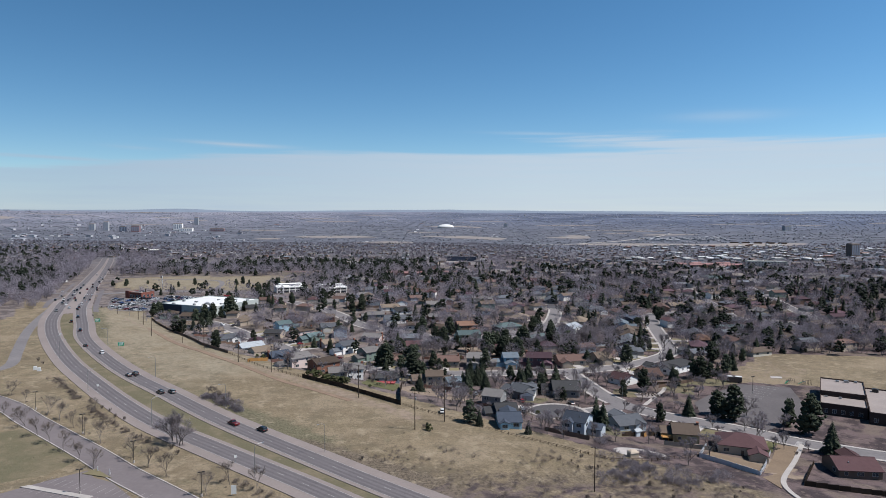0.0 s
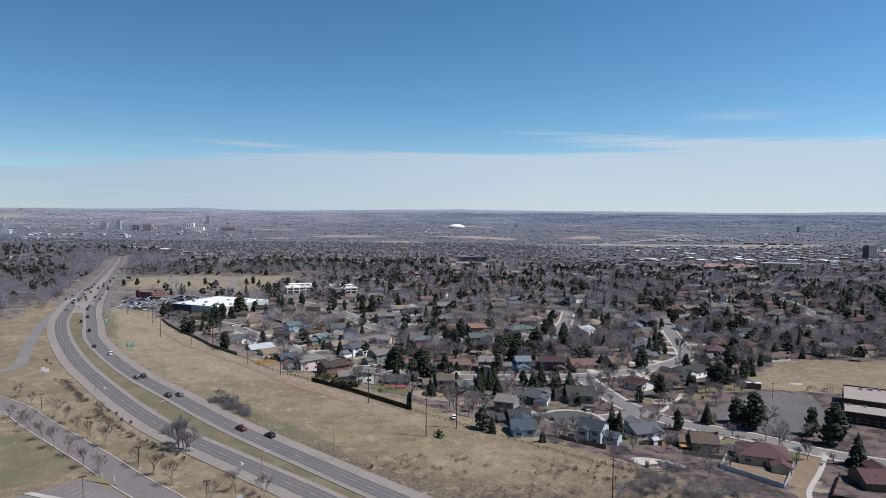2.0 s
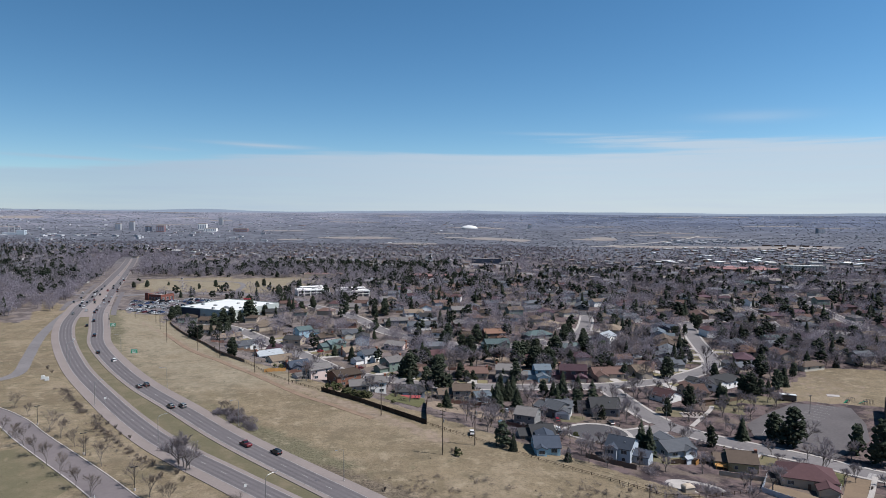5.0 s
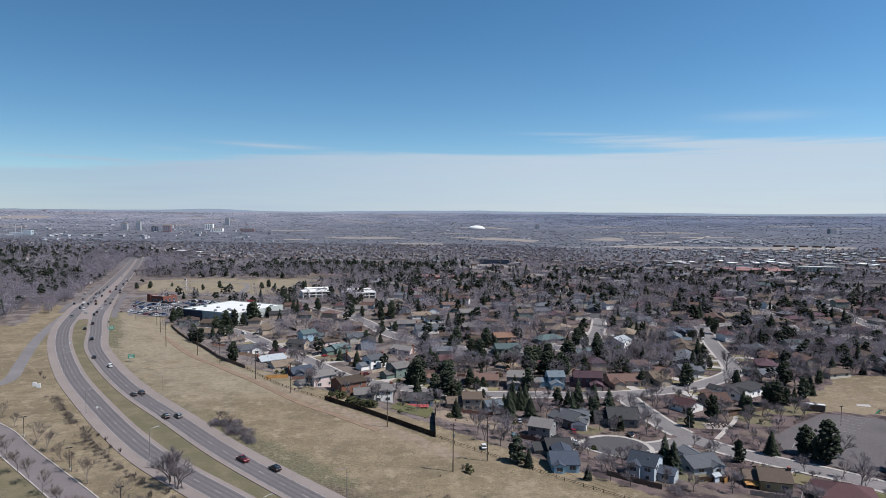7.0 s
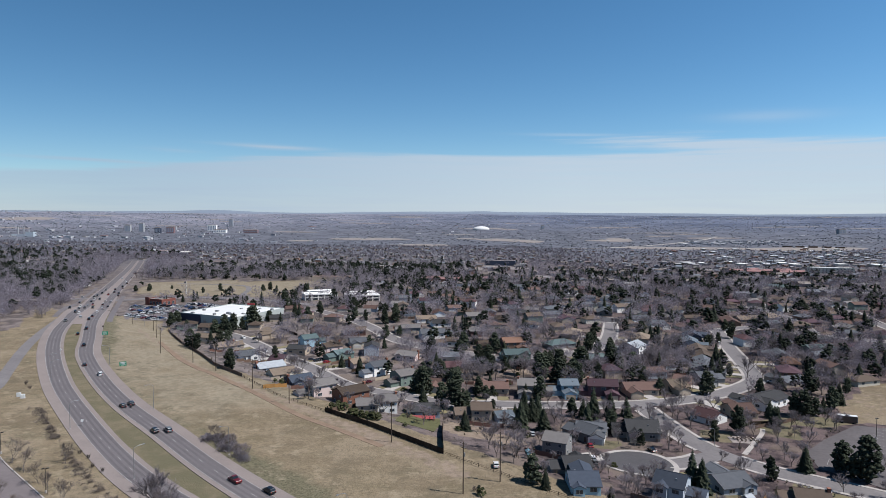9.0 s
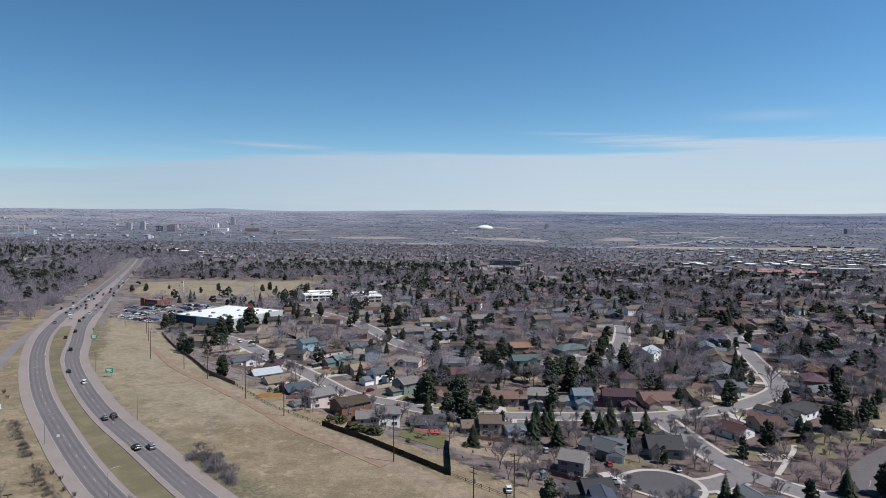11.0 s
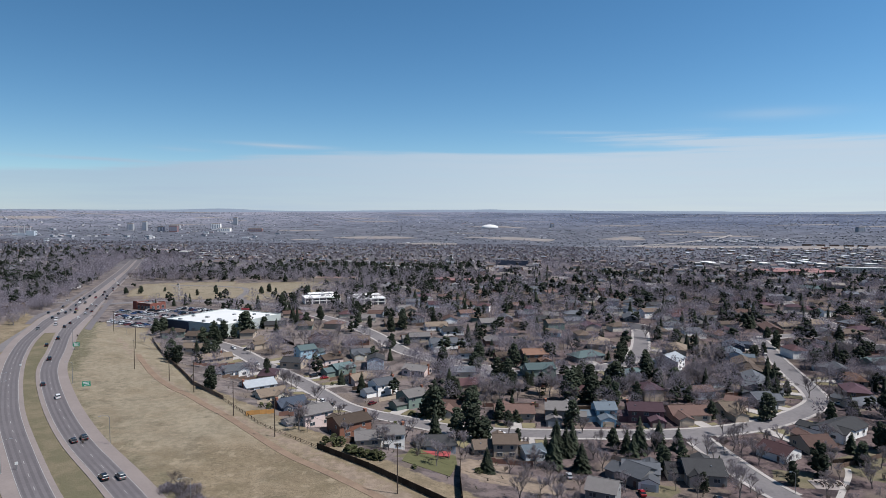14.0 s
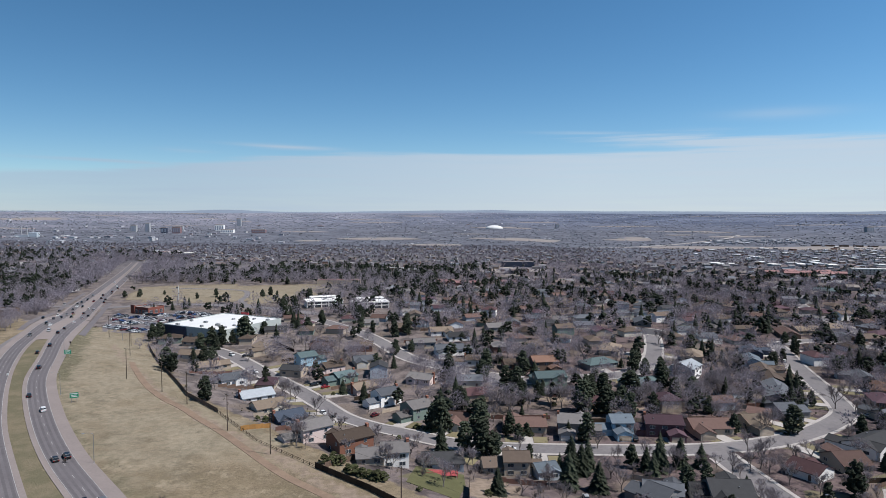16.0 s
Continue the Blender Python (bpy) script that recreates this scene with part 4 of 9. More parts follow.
plant('pine', -186.5, 462.0, 13.5)
plant('pine', -180.0, 455.0, 10.5)
plant('pine', -241.0, 551.0, 12.5)
plant('pine', -232.0, 545.0, 10.0)
plant('spruce', -29.0, 365.0, 11.0)
plant('pine', -13.0, 361.5, 14.0)
plant('pine', -8.0, 363.0, 11.0)
plant('bare', -93.8, 380.5, 9.5)
plant('bare', -82.0, 357.5, 9.0)
plant('bare', -111.0, 432.0, 11.0)
plant('bare', -104.0, 425.0, 10.0)
plant('bush', -97.0, 387.7, 2.6)
plant('bush', -94.5, 390.2, 2.4)
plant('bush', -100.5, 381.5, 2.2)
plant('spruce', 114.9, 291.9, 9.2)
plant('spruce', 67.5, 271.4, 14.6)
plant('spruce', 69.9, 268.9, 12.7)
plant('spruce', 128.3, 345.2, 10.4)
plant('pine', 146.8, 356.5, 13.6)
plant('pine', 154.0, 360.7, 11.1)
plant('spruce', 159.8, 364.8, 11.1)
plant('pine', 168.4, 373.0, 10.4)
plant('spruce', 175.1, 379.4, 9.6)
plant('pine', 94.5, 324.5, 10.4)
plant('pine', 62.7, 317.6, 6.8)
plant('spruce', -8.5, 319.3, 8.8)
plant('spruce', 9.2, 343.0, 6.1)
plant('spruce', 14.0, 346.9, 10.6)
plant('spruce', 18.1, 347.0, 12.3)
plant('spruce', 21.7, 347.0, 11.2)
plant('spruce', -30.2, 379.2, 8.9)
plant('spruce', -84.2, 442.1, 11.1)
plant('pine', -132.9, 467.0, 9.6)
plant('pine', 28.5, 378.6, 11.8)
plant('spruce', 21.9, 383.4, 6.7)
plant('pine', 5.1, 385.9, 6.7)
plant('spruce', -12.1, 493.8, 12.6)
plant('pine', 52.8, 410.2, 12.6)
plant('pine', 81.0, 520.4, 13.3)
plant('spruce', 137.8, 432.3, 11.1)
plant('pine', 159.1, 511.9, 8.9)
plant('spruce', 45.3, 351.2, 12.6)
plant('spruce', 50.0, 351.3, 12.6)
plant('spruce', 58.5, 355.4, 11.6)
plant('spruce', 65.9, 355.4, 10.5)
plant('pine', 128.0, 343.5, 11.1)
plant('spruce', 152.2, 245.4, 18.0)
plant('pine', -2.3, 384.2, 10.4)
plant('pine', 4.6, 361.7, 6.7)
plant('pine', -179.4, 650.2, 14.9)
plant('pine', -104.7, 603.2, 10.4)
plant('spruce', -156.2, 600.3, 11.8)
plant('pine', -92.6, 582.6, 9.6)
plant('pine', 255.1, 609.0, 9.6)
plant('spruce', 25.3, 332.8, 10.4)
plant('pine', 54.3, 334.5, 8.9)
plant('spruce', -58.5, 451.8, 5.9)
plant('pine', -3.6, 247.3, 3.5)
plant('pine', -29.1, 661.9, 10.4)
plant('pine', 128.6, 293.4, 14.6)
plant('pine', 132.1, 284.9, 15.8)
plant('pine', 99.3, 284.6, 10.6)
plant('pine', 107.5, 333.3, 12.4)
plant('pine', 13.4, 257.6, 11.8)
plant('spruce', 16.9, 253.2, 9.1)
plant('pine', -181.8, 563.4, 13.4)
plant('pine', -171.5, 578.5, 10.9)
plant('pine', 38.9, 447.3, 10.9)
plant('pine', 42.2, 443.5, 10.1)
plant('pine', 47.7, 445.8, 11.8)
plant('pine', 33.5, 441.1, 8.4)
plant('pine', 80.8, 459.7, 12.6)
plant('pine', 91.9, 393.2, 10.9)
plant('pine', 116.6, 394.7, 11.8)
plant('pine', 172.2, 527.9, 10.1)
plant('pine', 142.0, 390.7, 10.1)
plant('pine', 1.5, 380.9, 8.4)
plant('pine', -1.0, 464.1, 10.3)
plant('pine', 2.3, 463.6, 10.1)
plant('pine', -68.1, 523.5, 10.1)
plant('pine', -59.0, 532.2, 9.2)
plant('pine', -32.1, 485.9, 10.1)
plant('pine', 153.4, 278.1, 15.0)
plant('pine', 155.9, 266.7, 17.6)
plant('pine', -182.8, 502.2, 12.6)
plant('pine', -173.0, 490.0, 11.8)
plant('pine', -186.5, 528.8, 10.9)
plant('pine', -181.5, 543.8, 10.1)
plant('pine', -222.9, 538.7, 10.9)
plant('pine', -242.3, 563.8, 10.1)
plant('pine', -142.5, 590.0, 12.6)
plant('pine', -137.8, 613.6, 11.8)
plant('pine', -86.9, 629.9, 11.8)
plant('pine', -70.4, 605.2, 10.9)
plant('pine', 71.6, 455.3, 10.1)
plant('pine', 13.6, 436.1, 10.1)
plant('pine', -13.5, 413.7, 10.9)
plant('pine', -23.7, 419.8, 10.9)
plant('pine', 203.7, 580.8, 9.2)
plant('pine', 198.5, 583.9, 9.2)
plant('bare', -90.0, 225.6, 10.8)
plant('bare', -93.7, 228.2, 8.1)
plant('bare', 31.2, 343.3, 10.0)
plant('bare', 51.9, 262.3, 7.2)
plant('bare', 50.3, 252.8, 6.3)
plant('bare', 118.8, 457.3, 12.6)
plant('bare', 127.8, 457.9, 12.6)
plant('bare', 129.5, 481.1, 11.7)
plant('bare', -114.0, 437.1, 11.7)
plant('bare', -108.3, 432.5, 10.8)
plant('bare', -87.5, 402.0, 9.9)
plant('bare', -59.3, 332.8, 8.1)
plant('bare', -78.6, 340.5, 10.8)
plant('bare', -75.0, 338.3, 8.1)
plant('bare', -56.1, 374.0, 7.2)
plant('bare', -5.0, 416.7, 9.9)
plant('bare', -0.0, 412.8, 9.0)
plant('bare', 5.4, 417.3, 9.9)
plant('bare', -8.8, 425.3, 8.1)
plant('bare', 28.4, 456.8, 12.6)
plant('bare', 34.3, 467.5, 11.7)
plant('bare', 104.9, 461.2, 12.6)
plant('bare', 105.7, 451.2, 13.5)
plant('bare', 103.4, 438.4, 17.0)
plant('bare', 95.5, 445.7, 11.7)
plant('bare', 116.5, 463.8, 17.0)
plant('bare', 131.0, 495.8, 12.6)
plant('bare', 122.2, 506.9, 11.7)
plant('bare', 161.3, 418.4, 9.9)
plant('bare', 157.3, 422.2, 9.9)
plant('bare', 130.6, 420.7, 5.4)
plant('bare', -46.3, 401.2, 9.0)
plant('bare', -38.5, 368.8, 6.3)
plant('bare', -43.7, 366.3, 6.3)
plant('bare', 32.8, 333.2, 9.0)
plant('bare', 1.2, 367.1, 8.1)
plant('bare', 87.1, 355.7, 10.6)
plant('bare', 75.7, 344.9, 9.0)
plant('bare', 36.8, 315.4, 8.1)
plant('bare', 7.4, 299.7, 8.1)
plant('bare', 11.8, 315.8, 9.0)
plant('bare', 15.7, 257.9, 9.3)
plant('bare', 141.9, 292.7, 9.9)
plant('bare', 140.6, 276.6, 10.8)
plant('bare', 119.2, 275.5, 7.2)
plant('bare', 44.0, 253.0, 8.1)
plant('bare', 41.7, 255.2, 7.2)
plant('bare', 130.8, 258.9, 9.0)
plant('bare', 131.0, 271.6, 7.2)
plant('bare', 42.5, 245.6, 10.6)
plant('bare', 48.0, 242.0, 6.1)
plant('bare', 34.8, 243.3, 6.3)
plant('bare', 86.6, 219.2, 6.3)
plant('bare', 71.1, 215.1, 6.3)
plant('bare', 131.4, 261.6, 11.5)
plant('bare', 72.8, 400.8, 9.0)
plant('bare', 31.8, 372.5, 9.0)
plant('bare', 89.2, 372.5, 10.8)
plant('bare', 92.5, 365.9, 9.0)
plant('bare', 215.7, 473.9, 10.8)
plant('bare', 221.2, 463.4, 10.8)
plant('bare', 198.6, 463.3, 10.8)
plant('bare', 209.2, 448.0, 11.7)
plant('bare', 216.3, 448.5, 11.7)
plant('bare', 194.7, 432.9, 10.8)
plant('bare', 232.2, 464.8, 10.8)
plant('bare', 239.6, 465.3, 10.8)
plant('bare', -93.5, 564.3, 10.8)
plant('bare', -109.7, 547.3, 9.9)
plant('bare', -135.9, 531.3, 10.8)
plant('bare', -127.1, 562.7, 9.9)
plant('bare', -45.4, 509.1, 9.9)
plant('bare', -69.5, 500.7, 12.9)
plant('bare', -44.7, 432.5, 8.1)
plant('bare', 105.1, 559.6, 12.6)
plant('bare', 106.5, 544.6, 11.7)
plant('bare', 71.2, 514.9, 9.0)
plant('bare', -226.3, 575.6, 8.1)
plant('bare', -218.1, 566.8, 8.1)
plant('bare', -142.4, 421.6, 8.1)
plant('bare', -155.8, 503.5, 8.1)
plant('bare', -142.0, 504.2, 8.1)
plant('young', -172.0, 256.1, 6.7)
plant('young', -163.1, 248.9, 7.1)
plant('young', -173.7, 272.9, 6.7)
plant('young', -154.3, 242.1, 6.7)
plant('young', -144.8, 233.9, 6.3)
plant('young', -135.6, 225.7, 7.2)
plant('young', -155.0, 257.1, 7.1)
plant('young', -145.9, 249.8, 6.3)
plant('young', -126.6, 218.6, 6.6)
plant('young', -136.8, 243.0, 6.1)
plant('young', -117.1, 211.0, 6.1)
plant('young', -128.4, 235.3, 6.1)
plant('young', -108.8, 204.3, 6.3)
plant('young', -118.4, 227.1, 6.8)
plant('young', -137.8, 258.0, 6.2)
plant('young', -101.3, 214.6, 6.7)
plant('young', -92.5, 206.3, 6.6)
plant('young', -83.7, 199.1, 7.1)
plant('young', -66.8, 186.5, 6.7)
plant('young', -62.7, 194.5, 6.3)
plant('young', -53.1, 190.0, 6.7)
plant('young', -186.3, 283.2, 6.1)
plant('young', -101.4, 285.6, 4.6)
plant('young', -98.3, 284.1, 4.6)
plant('young', -95.1, 283.4, 3.8)
plant('young', -89.5, 273.7, 3.8)
plant('young', -84.9, 268.4, 4.3)
plant('young', -82.4, 266.2, 3.8)
plant('young', -94.6, 278.3, 3.8)
plant('young', -89.3, 276.1, 4.8)
plant('shrub', -95.4, 219.8, 2.4)
plant('shrub', -91.7, 222.7, 2.4)
plant('shrub', -87.7, 217.5, 2.4)
plant('shrub', -107.3, 233.5, 2.4)
plant('shrub', -103.0, 230.7, 2.4)
plant('shrub', -132.9, 262.9, 2.4)
plant('shrub', -127.2, 255.7, 2.4)
plant('shrub', -138.2, 266.5, 2.4)
plant('shrub', -122.2, 252.4, 2.4)
plant('shrub', -147.8, 317.0, 2.5)
plant('shrub', -206.9, 339.9, 2.8)
plant('shrub', -213.0, 346.0, 3.4)
plant('shrub', -262.4, 494.5, 2.5)
plant('shrub', -303.8, 586.8, 2.5)
plant('shrub', -300.3, 590.1, 2.5)
plant('shrub', -25.1, 215.4, 2.5)
plant('shrub', -4.9, 249.6, 2.5)
plant('shrub', 58.8, 202.5, 2.5)
plant('shrub', 60.0, 200.4, 2.5)
plant('shrub', 64.0, 204.9, 2.5)
plant('shrub', 53.8, 211.4, 2.5)
plant('shrub', 66.5, 198.5, 2.5)
plant('shrub', 72.6, 200.8, 2.5)
plant('shrub', 77.4, 194.8, 2.5)
plant('bush', -54.2, 318.7, 2.2)
plant('bush', -51.3, 317.7, 2.0)
plant('bush', -48.0, 315.8, 2.2)
plant('bush', -45.2, 314.9, 2.0)
plant('bush', -32.1, 309.6, 1.4)
plant('bush', 17.5, 321.8, 2.0)
plant('bush', -46.9, 375.2, 1.6)
plant('bush', -11.5, 316.2, 1.8)
plant('bush', -102.5, 368.0, 2.0)
plant('bush', -99.1, 368.1, 2.0)
plant('bush', -95.2, 393.0, 2.2)
plant('bush', -91.7, 394.0, 2.2)
plant('bush', -88.6, 439.7, 1.5)
plant('bush', -41.4, 391.4, 2.0)
plant('bush', -37.4, 389.3, 2.0)
plant('bush', -33.5, 387.2, 2.0)
plant('bush', 21.0, 427.9, 2.0)
plant('bush', 15.1, 409.0, 2.0)
plant('bush', 6.9, 384.4, 1.8)
plant('bush', 98.3, 397.5, 1.6)
plant('bush', 109.6, 400.6, 1.8)
plant('bush', 45.8, 289.3, 1.6)
plant('shrub', 51.5, 171.2, 1.8)
plant('shrub', 45.8, 169.0, 1.8)
plant('shrub', 88.6, 178.3, 2.0)
plant('shrub', 54.4, 175.4, 1.3)
plant('shrub', 50.0, 220.6, 2.4)
plant('shrub', 48.5, 183.6, 2.1)
plant('shrub', 96.6, 170.2, 2.0)
plant('shrub', 82.0, 195.4, 1.4)
plant('shrub', 68.2, 170.4, 2.5)
plant('shrub', 95.6, 197.9, 1.6)
plant('shrub', 70.6, 189.8, 2.0)
plant('shrub', 65.2, 174.7, 1.6)
plant('shrub', 91.9, 167.6, 1.3)
plant('shrub', 78.8, 181.8, 1.9)
plant('shrub', 68.0, 185.6, 2.6)
plant('shrub', 48.7, 189.8, 1.5)
plant('shrub', 79.3, 181.6, 1.7)
plant('shrub', 87.3, 184.2, 2.0)
plant('shrub', 98.3, 171.1, 1.3)
plant('shrub', 51.0, 210.9, 2.1)
plant('shrub', 51.6, 184.9, 1.4)
plant('shrub', 67.1, 167.6, 2.2)
plant('shrub', 36.3, 182.3, 2.6)
plant('shrub', 89.3, 189.6, 2.5)
plant('shrub', 55.5, 176.5, 1.8)
plant('shrub', 44.6, 187.9, 2.5)
plant('shrub', 58.2, 165.6, 1.3)
plant('shrub', 46.9, 212.0, 1.7)
plant('shrub', 55.3, 170.8, 2.6)
plant('shrub', 64.7, 177.5, 1.3)
plant('shrub', 38.9, 175.1, 2.1)
plant('shrub', 45.5, 167.5, 1.9)
plant('shrub', 52.4, 224.9, 1.4)
plant('shrub', 72.0, 211.4, 1.8)
plant('shrub', 51.9, 189.6, 1.3)
plant('shrub', 64.5, 179.9, 2.4)
plant('shrub', 93.2, 194.9, 1.2)
plant('bush', -65.3, 326.4, 2.6)
plant('bush', -62.4, 325.4, 2.6)
plant('bush', -59.9, 326.1, 2.6)
plant('bush', -62.9, 329.5, 2.6)
plant('bush', -55.9, 319.8, 2.6)
plant('bush', -53.8, 318.2, 2.6)
plant('bush', -50.9, 316.8, 2.6)
plant('bush', -48.7, 316.3, 2.6)
plant('bush', -45.9, 315.0, 2.6)
plant('bush', -43.8, 315.1, 2.6)
plant('pine', -34.0, 392.2, 14.1)
plant('pine', -20.1, 366.0, 11.6)
plant('pine', -9.3, 362.8, 8.0)
plant('pine', -74.1, 486.3, 11.0)
plant('spruce', -21.5, 425.5, 8.0)
plant('pine', 42.6, 454.0, 12.0)
plant('pine', 4.8, 457.4, 11.5)
plant('pine', 7.0, 446.9, 9.0)
plant('spruce', 15.7, 335.3, 12.0)
plant('pine', 40.6, 353.3, 9.0)
plant('spruce', 46.1, 344.3, 11.0)
plant('spruce', 56.6, 342.5, 10.0)
plant('pine', 62.7, 340.5, 10.0)
plant('spruce', 75.4, 338.8, 4.0)
plant('pine', 155.7, 398.7, 8.0)
plant('pine', 146.4, 399.7, 6.0)
plant('spruce', 115.4, 292.9, 9.7)
plant('spruce', 35.1, 245.0, 6.1)
plant('spruce', 131.3, 356.3, 11.6)
plant('pine', 144.2, 360.5, 11.2)
plant('bush', -2.6, 246.5, 2.4)
plant('spruce', 24.6, 350.9, 10.2)
plant('bare', 68.9, 245.7, 6.7)
plant('bare', 83.2, 250.1, 9.5)
plant('bare', 72.5, 312.9, 12.5)
plant('bare', 92.4, 350.9, 9.4)
plant('bare', 119.6, 323.1, 10.0)
plant('bare', 87.3, 298.2, 7.1)
plant('bare', 93.5, 292.7, 6.0)
plant('bare', 102.0, 238.4, 11.1)
plant('bare', 91.1, 235.1, 6.7)
plant('bare', 113.6, 304.7, 10.5)
plant('bare', 139.0, 334.2, 9.3)
plant('bare', 8.6, 274.1, 10.7)
plant('bare', 2.9, 279.2, 7.3)
plant('pine', -193.6, 538.7, 17.0)
plant('pine', -176.3, 553.1, 17.0)
plant('pine', -198.4, 532.0, 13.2)
plant('pine', -185.6, 535.9, 14.9)
plant('spruce', -173.3, 663.8, 17.0)
plant('pine', -138.0, 676.5, 13.1)
plant('pine', -110.8, 629.9, 13.0)
plant('pine', -75.0, 571.2, 15.1)
plant('pine', -67.4, 577.6, 12.5)
plant('pine', -50.3, 633.8, 10.9)
plant('pine', -31.9, 470.9, 12.6)
plant('pine', -13.8, 465.8, 15.2)
plant('pine', 9.7, 485.3, 13.8)
plant('spruce', 15.9, 481.9, 10.8)
plant('pine', 48.4, 475.1, 10.0)
plant('pine', -133.4, 390.2, 10.7)
plant('spruce', -126.7, 449.2, 11.1)
plant('spruce', -70.8, 428.1, 9.5)
plant('pine', -108.7, 482.1, 9.0)
plant('pine', -13.1, 465.9, 13.1)
plant('pine', 39.7, 434.7, 14.1)
plant('pine', 58.8, 435.8, 15.6)
plant('pine', 74.0, 494.9, 15.2)
plant('pine', 84.1, 477.0, 13.2)
plant('spruce', 149.2, 461.3, 11.2)
plant('spruce', 132.7, 520.8, 9.1)
plant('pine', 165.1, 521.9, 9.4)
plant('pine', 120.9, 541.7, 11.2)
plant('pine', 73.6, 552.0, 9.4)
plant('pine', 34.3, 550.0, 10.1)
plant('bare', 8.1, 491.2, 17.0)
plant('bare', 47.0, 507.9, 15.4)
plant('bare', 93.5, 483.0, 16.4)
plant('bare', 130.5, 560.8, 16.2)
plant('bare', 52.7, 640.3, 13.1)
plant('bare', 104.1, 392.0, 12.0)
plant('bare', 105.3, 646.9, 13.5)
plant('bare', 22.8, 433.7, 12.7)
plant('bare', -0.7, 432.3, 13.3)
plant('bare', -95.1, 486.3, 13.4)
plant('bare', -126.8, 526.3, 14.0)
plant('bare', 152.6, 430.9, 13.9)
plant('bare', 189.6, 442.8, 16.4)
plant('bare', 211.2, 509.1, 14.8)
plant('bare', 268.7, 689.0, 14.5)
plant('pine', -381.9, 763.9, 9)
plant('pine', -368.8, 769.9, 8)
plant('pine', -302.8, 758.6, 8)
plant('pine', -290.4, 776.5, 9)
plant('pine', -241.2, 776.9, 10)
plant('pine', -236.8, 789.3, 9)
plant('pine', -223.9, 770.9, 9)
plant('pine', -194.4, 747.9, 8)
plant('pine', -351.7, 788.4, 6)
plant('bare', -458.2, 910.7, 12)
plant('bare', -445.5, 902.5, 13)
plant('bare', -433.0, 894.5, 14)
plant('bare', -432.3, 910.9, 15)
plant('bare', -419.8, 902.7, 12)
plant('bare', -407.5, 894.7, 13)
plant('bare', -406.3, 911.2, 14)
plant('bare', -394.1, 903.0, 15)
plant('bare', -382.0, 895.0, 12)
plant('bare', -380.3, 911.4, 13)
plant('bare', -368.3, 903.2, 14)
plant('bare', -356.4, 895.2, 15)
plant('bare', -354.3, 911.7, 12)
plant('bare', 71.2, 355.0, 7.5)
plant('bare', 74.7, 349.0, 8.5)
plant('bare', 82.3, 352.5, 9.5)
plant('bare', 87.7, 349.8, 7.5)
plant('bare', 78.1, 332.8, 8.5)
plant('bare', 90.6, 341.5, 9.5)
plant('bare', 64.5, 354.5, 7.5)
plant('bare', 57.9, 354.2, 8.5)
plant('bare', -92.0, 228.3, 13.5)
plant('bare', -94.4, 230.3, 11)
plant('bare', -89.5, 226.9, 9.5)
plant('pine', -30.6, 388.2, 14)
plant('pine', -14.2, 389.2, 16)
plant('pine', -10.9, 488.1, 14)
plant('pine', -33.1, 499.9, 10)
plant('pine', 33.2, 418.9, 15)
plant('pine', 52.4, 425.1, 14)
plant('pine', 189.2, 548.3, 13)
plant('spruce', 154.2, 509.7, 10)
plant('spruce', 139.6, 440.7, 11)
plant('spruce', 249.3, 583.8, 12)
plant('bare', 100.5, 438.3, 19)
plant('bare', 88.9, 408, 13)
plant('bare', -1.1, 416.9, 11)
plant('bare', 8, 418, 12)
plant('bare', -8, 421, 10)
plant('bare', 216.6, 481.1, 14)
plant('bare', 213, 509.3, 14)
plant('bare', 106, 445, 16)
plant('bare', 92, 432, 14)


def scatter(name, template, pts, heights, mats, label, category, seed, soft_shade=False):
    """Many small trees joined into one mesh. template: triangles of a tree one metre high, in several variants."""
    r = np.random.default_rng(seed)
    V, F, M, n = [], [], [], 0
    pick = r.integers(0, len(template), len(pts))
    for t, (tv, tf, tm) in enumerate(template):
        sel = np.where(pick == t)[0]
        if not len(sel):
            continue
        a = r.uniform(0, 6.283, len(sel))
        h = heights[sel]
        w = h * r.uniform(0.8, 1.3, len(sel))
        c, s = np.cos(a) * w, np.sin(a) * w
        P = pts[sel]
        x = tv[None, :, 0] * c[:, None] - tv[None, :, 1] * s[:, None] + P[:, :1]
        y = tv[None, :, 0] * s[:, None] + tv[None, :, 1] * c[:, None] + P[:, 1:2]
        z = tv[None, :, 2] * h[:, None] + land(P[:, 0], P[:, 1])[:, None]
        V.append(np.stack([x, y, z], -1).reshape(-1, 3))
        F.append((tf[None] + (np.arange(len(sel)) * len(tv))[:, None, None] + n).reshape(-1, 3))
        M.append(np.tile(tm, len(sel)))
        n += len(sel) * len(tv)
    V, F, M = np.vstack(V), np.vstack(F).astype(np.int32), np.concatenate(M).astype(np.int32)
    me = bpy.data.meshes.new(name)
    me.vertices.add(len(V))
    me.vertices.foreach_set("co", V.astype(np.float32).ravel())
    me.loops.add(F.size)
    me.loops.foreach_set("vertex_index", F.ravel())
    me.polygons.add(len(F))
    me.polygons.foreach_set("loop_start", np.arange(0, F.size, 3, dtype=np.int32))
    me.polygons.foreach_set("material_index", M)
    for m in mats:
        me.materials.append(m)
    if soft_shade:
        me.polygons.foreach_set("use_smooth", np.ones(len(F), bool))
    me.update(calc_edges=True)
    return tagged(new(name, me), label, category, "", "stuff")


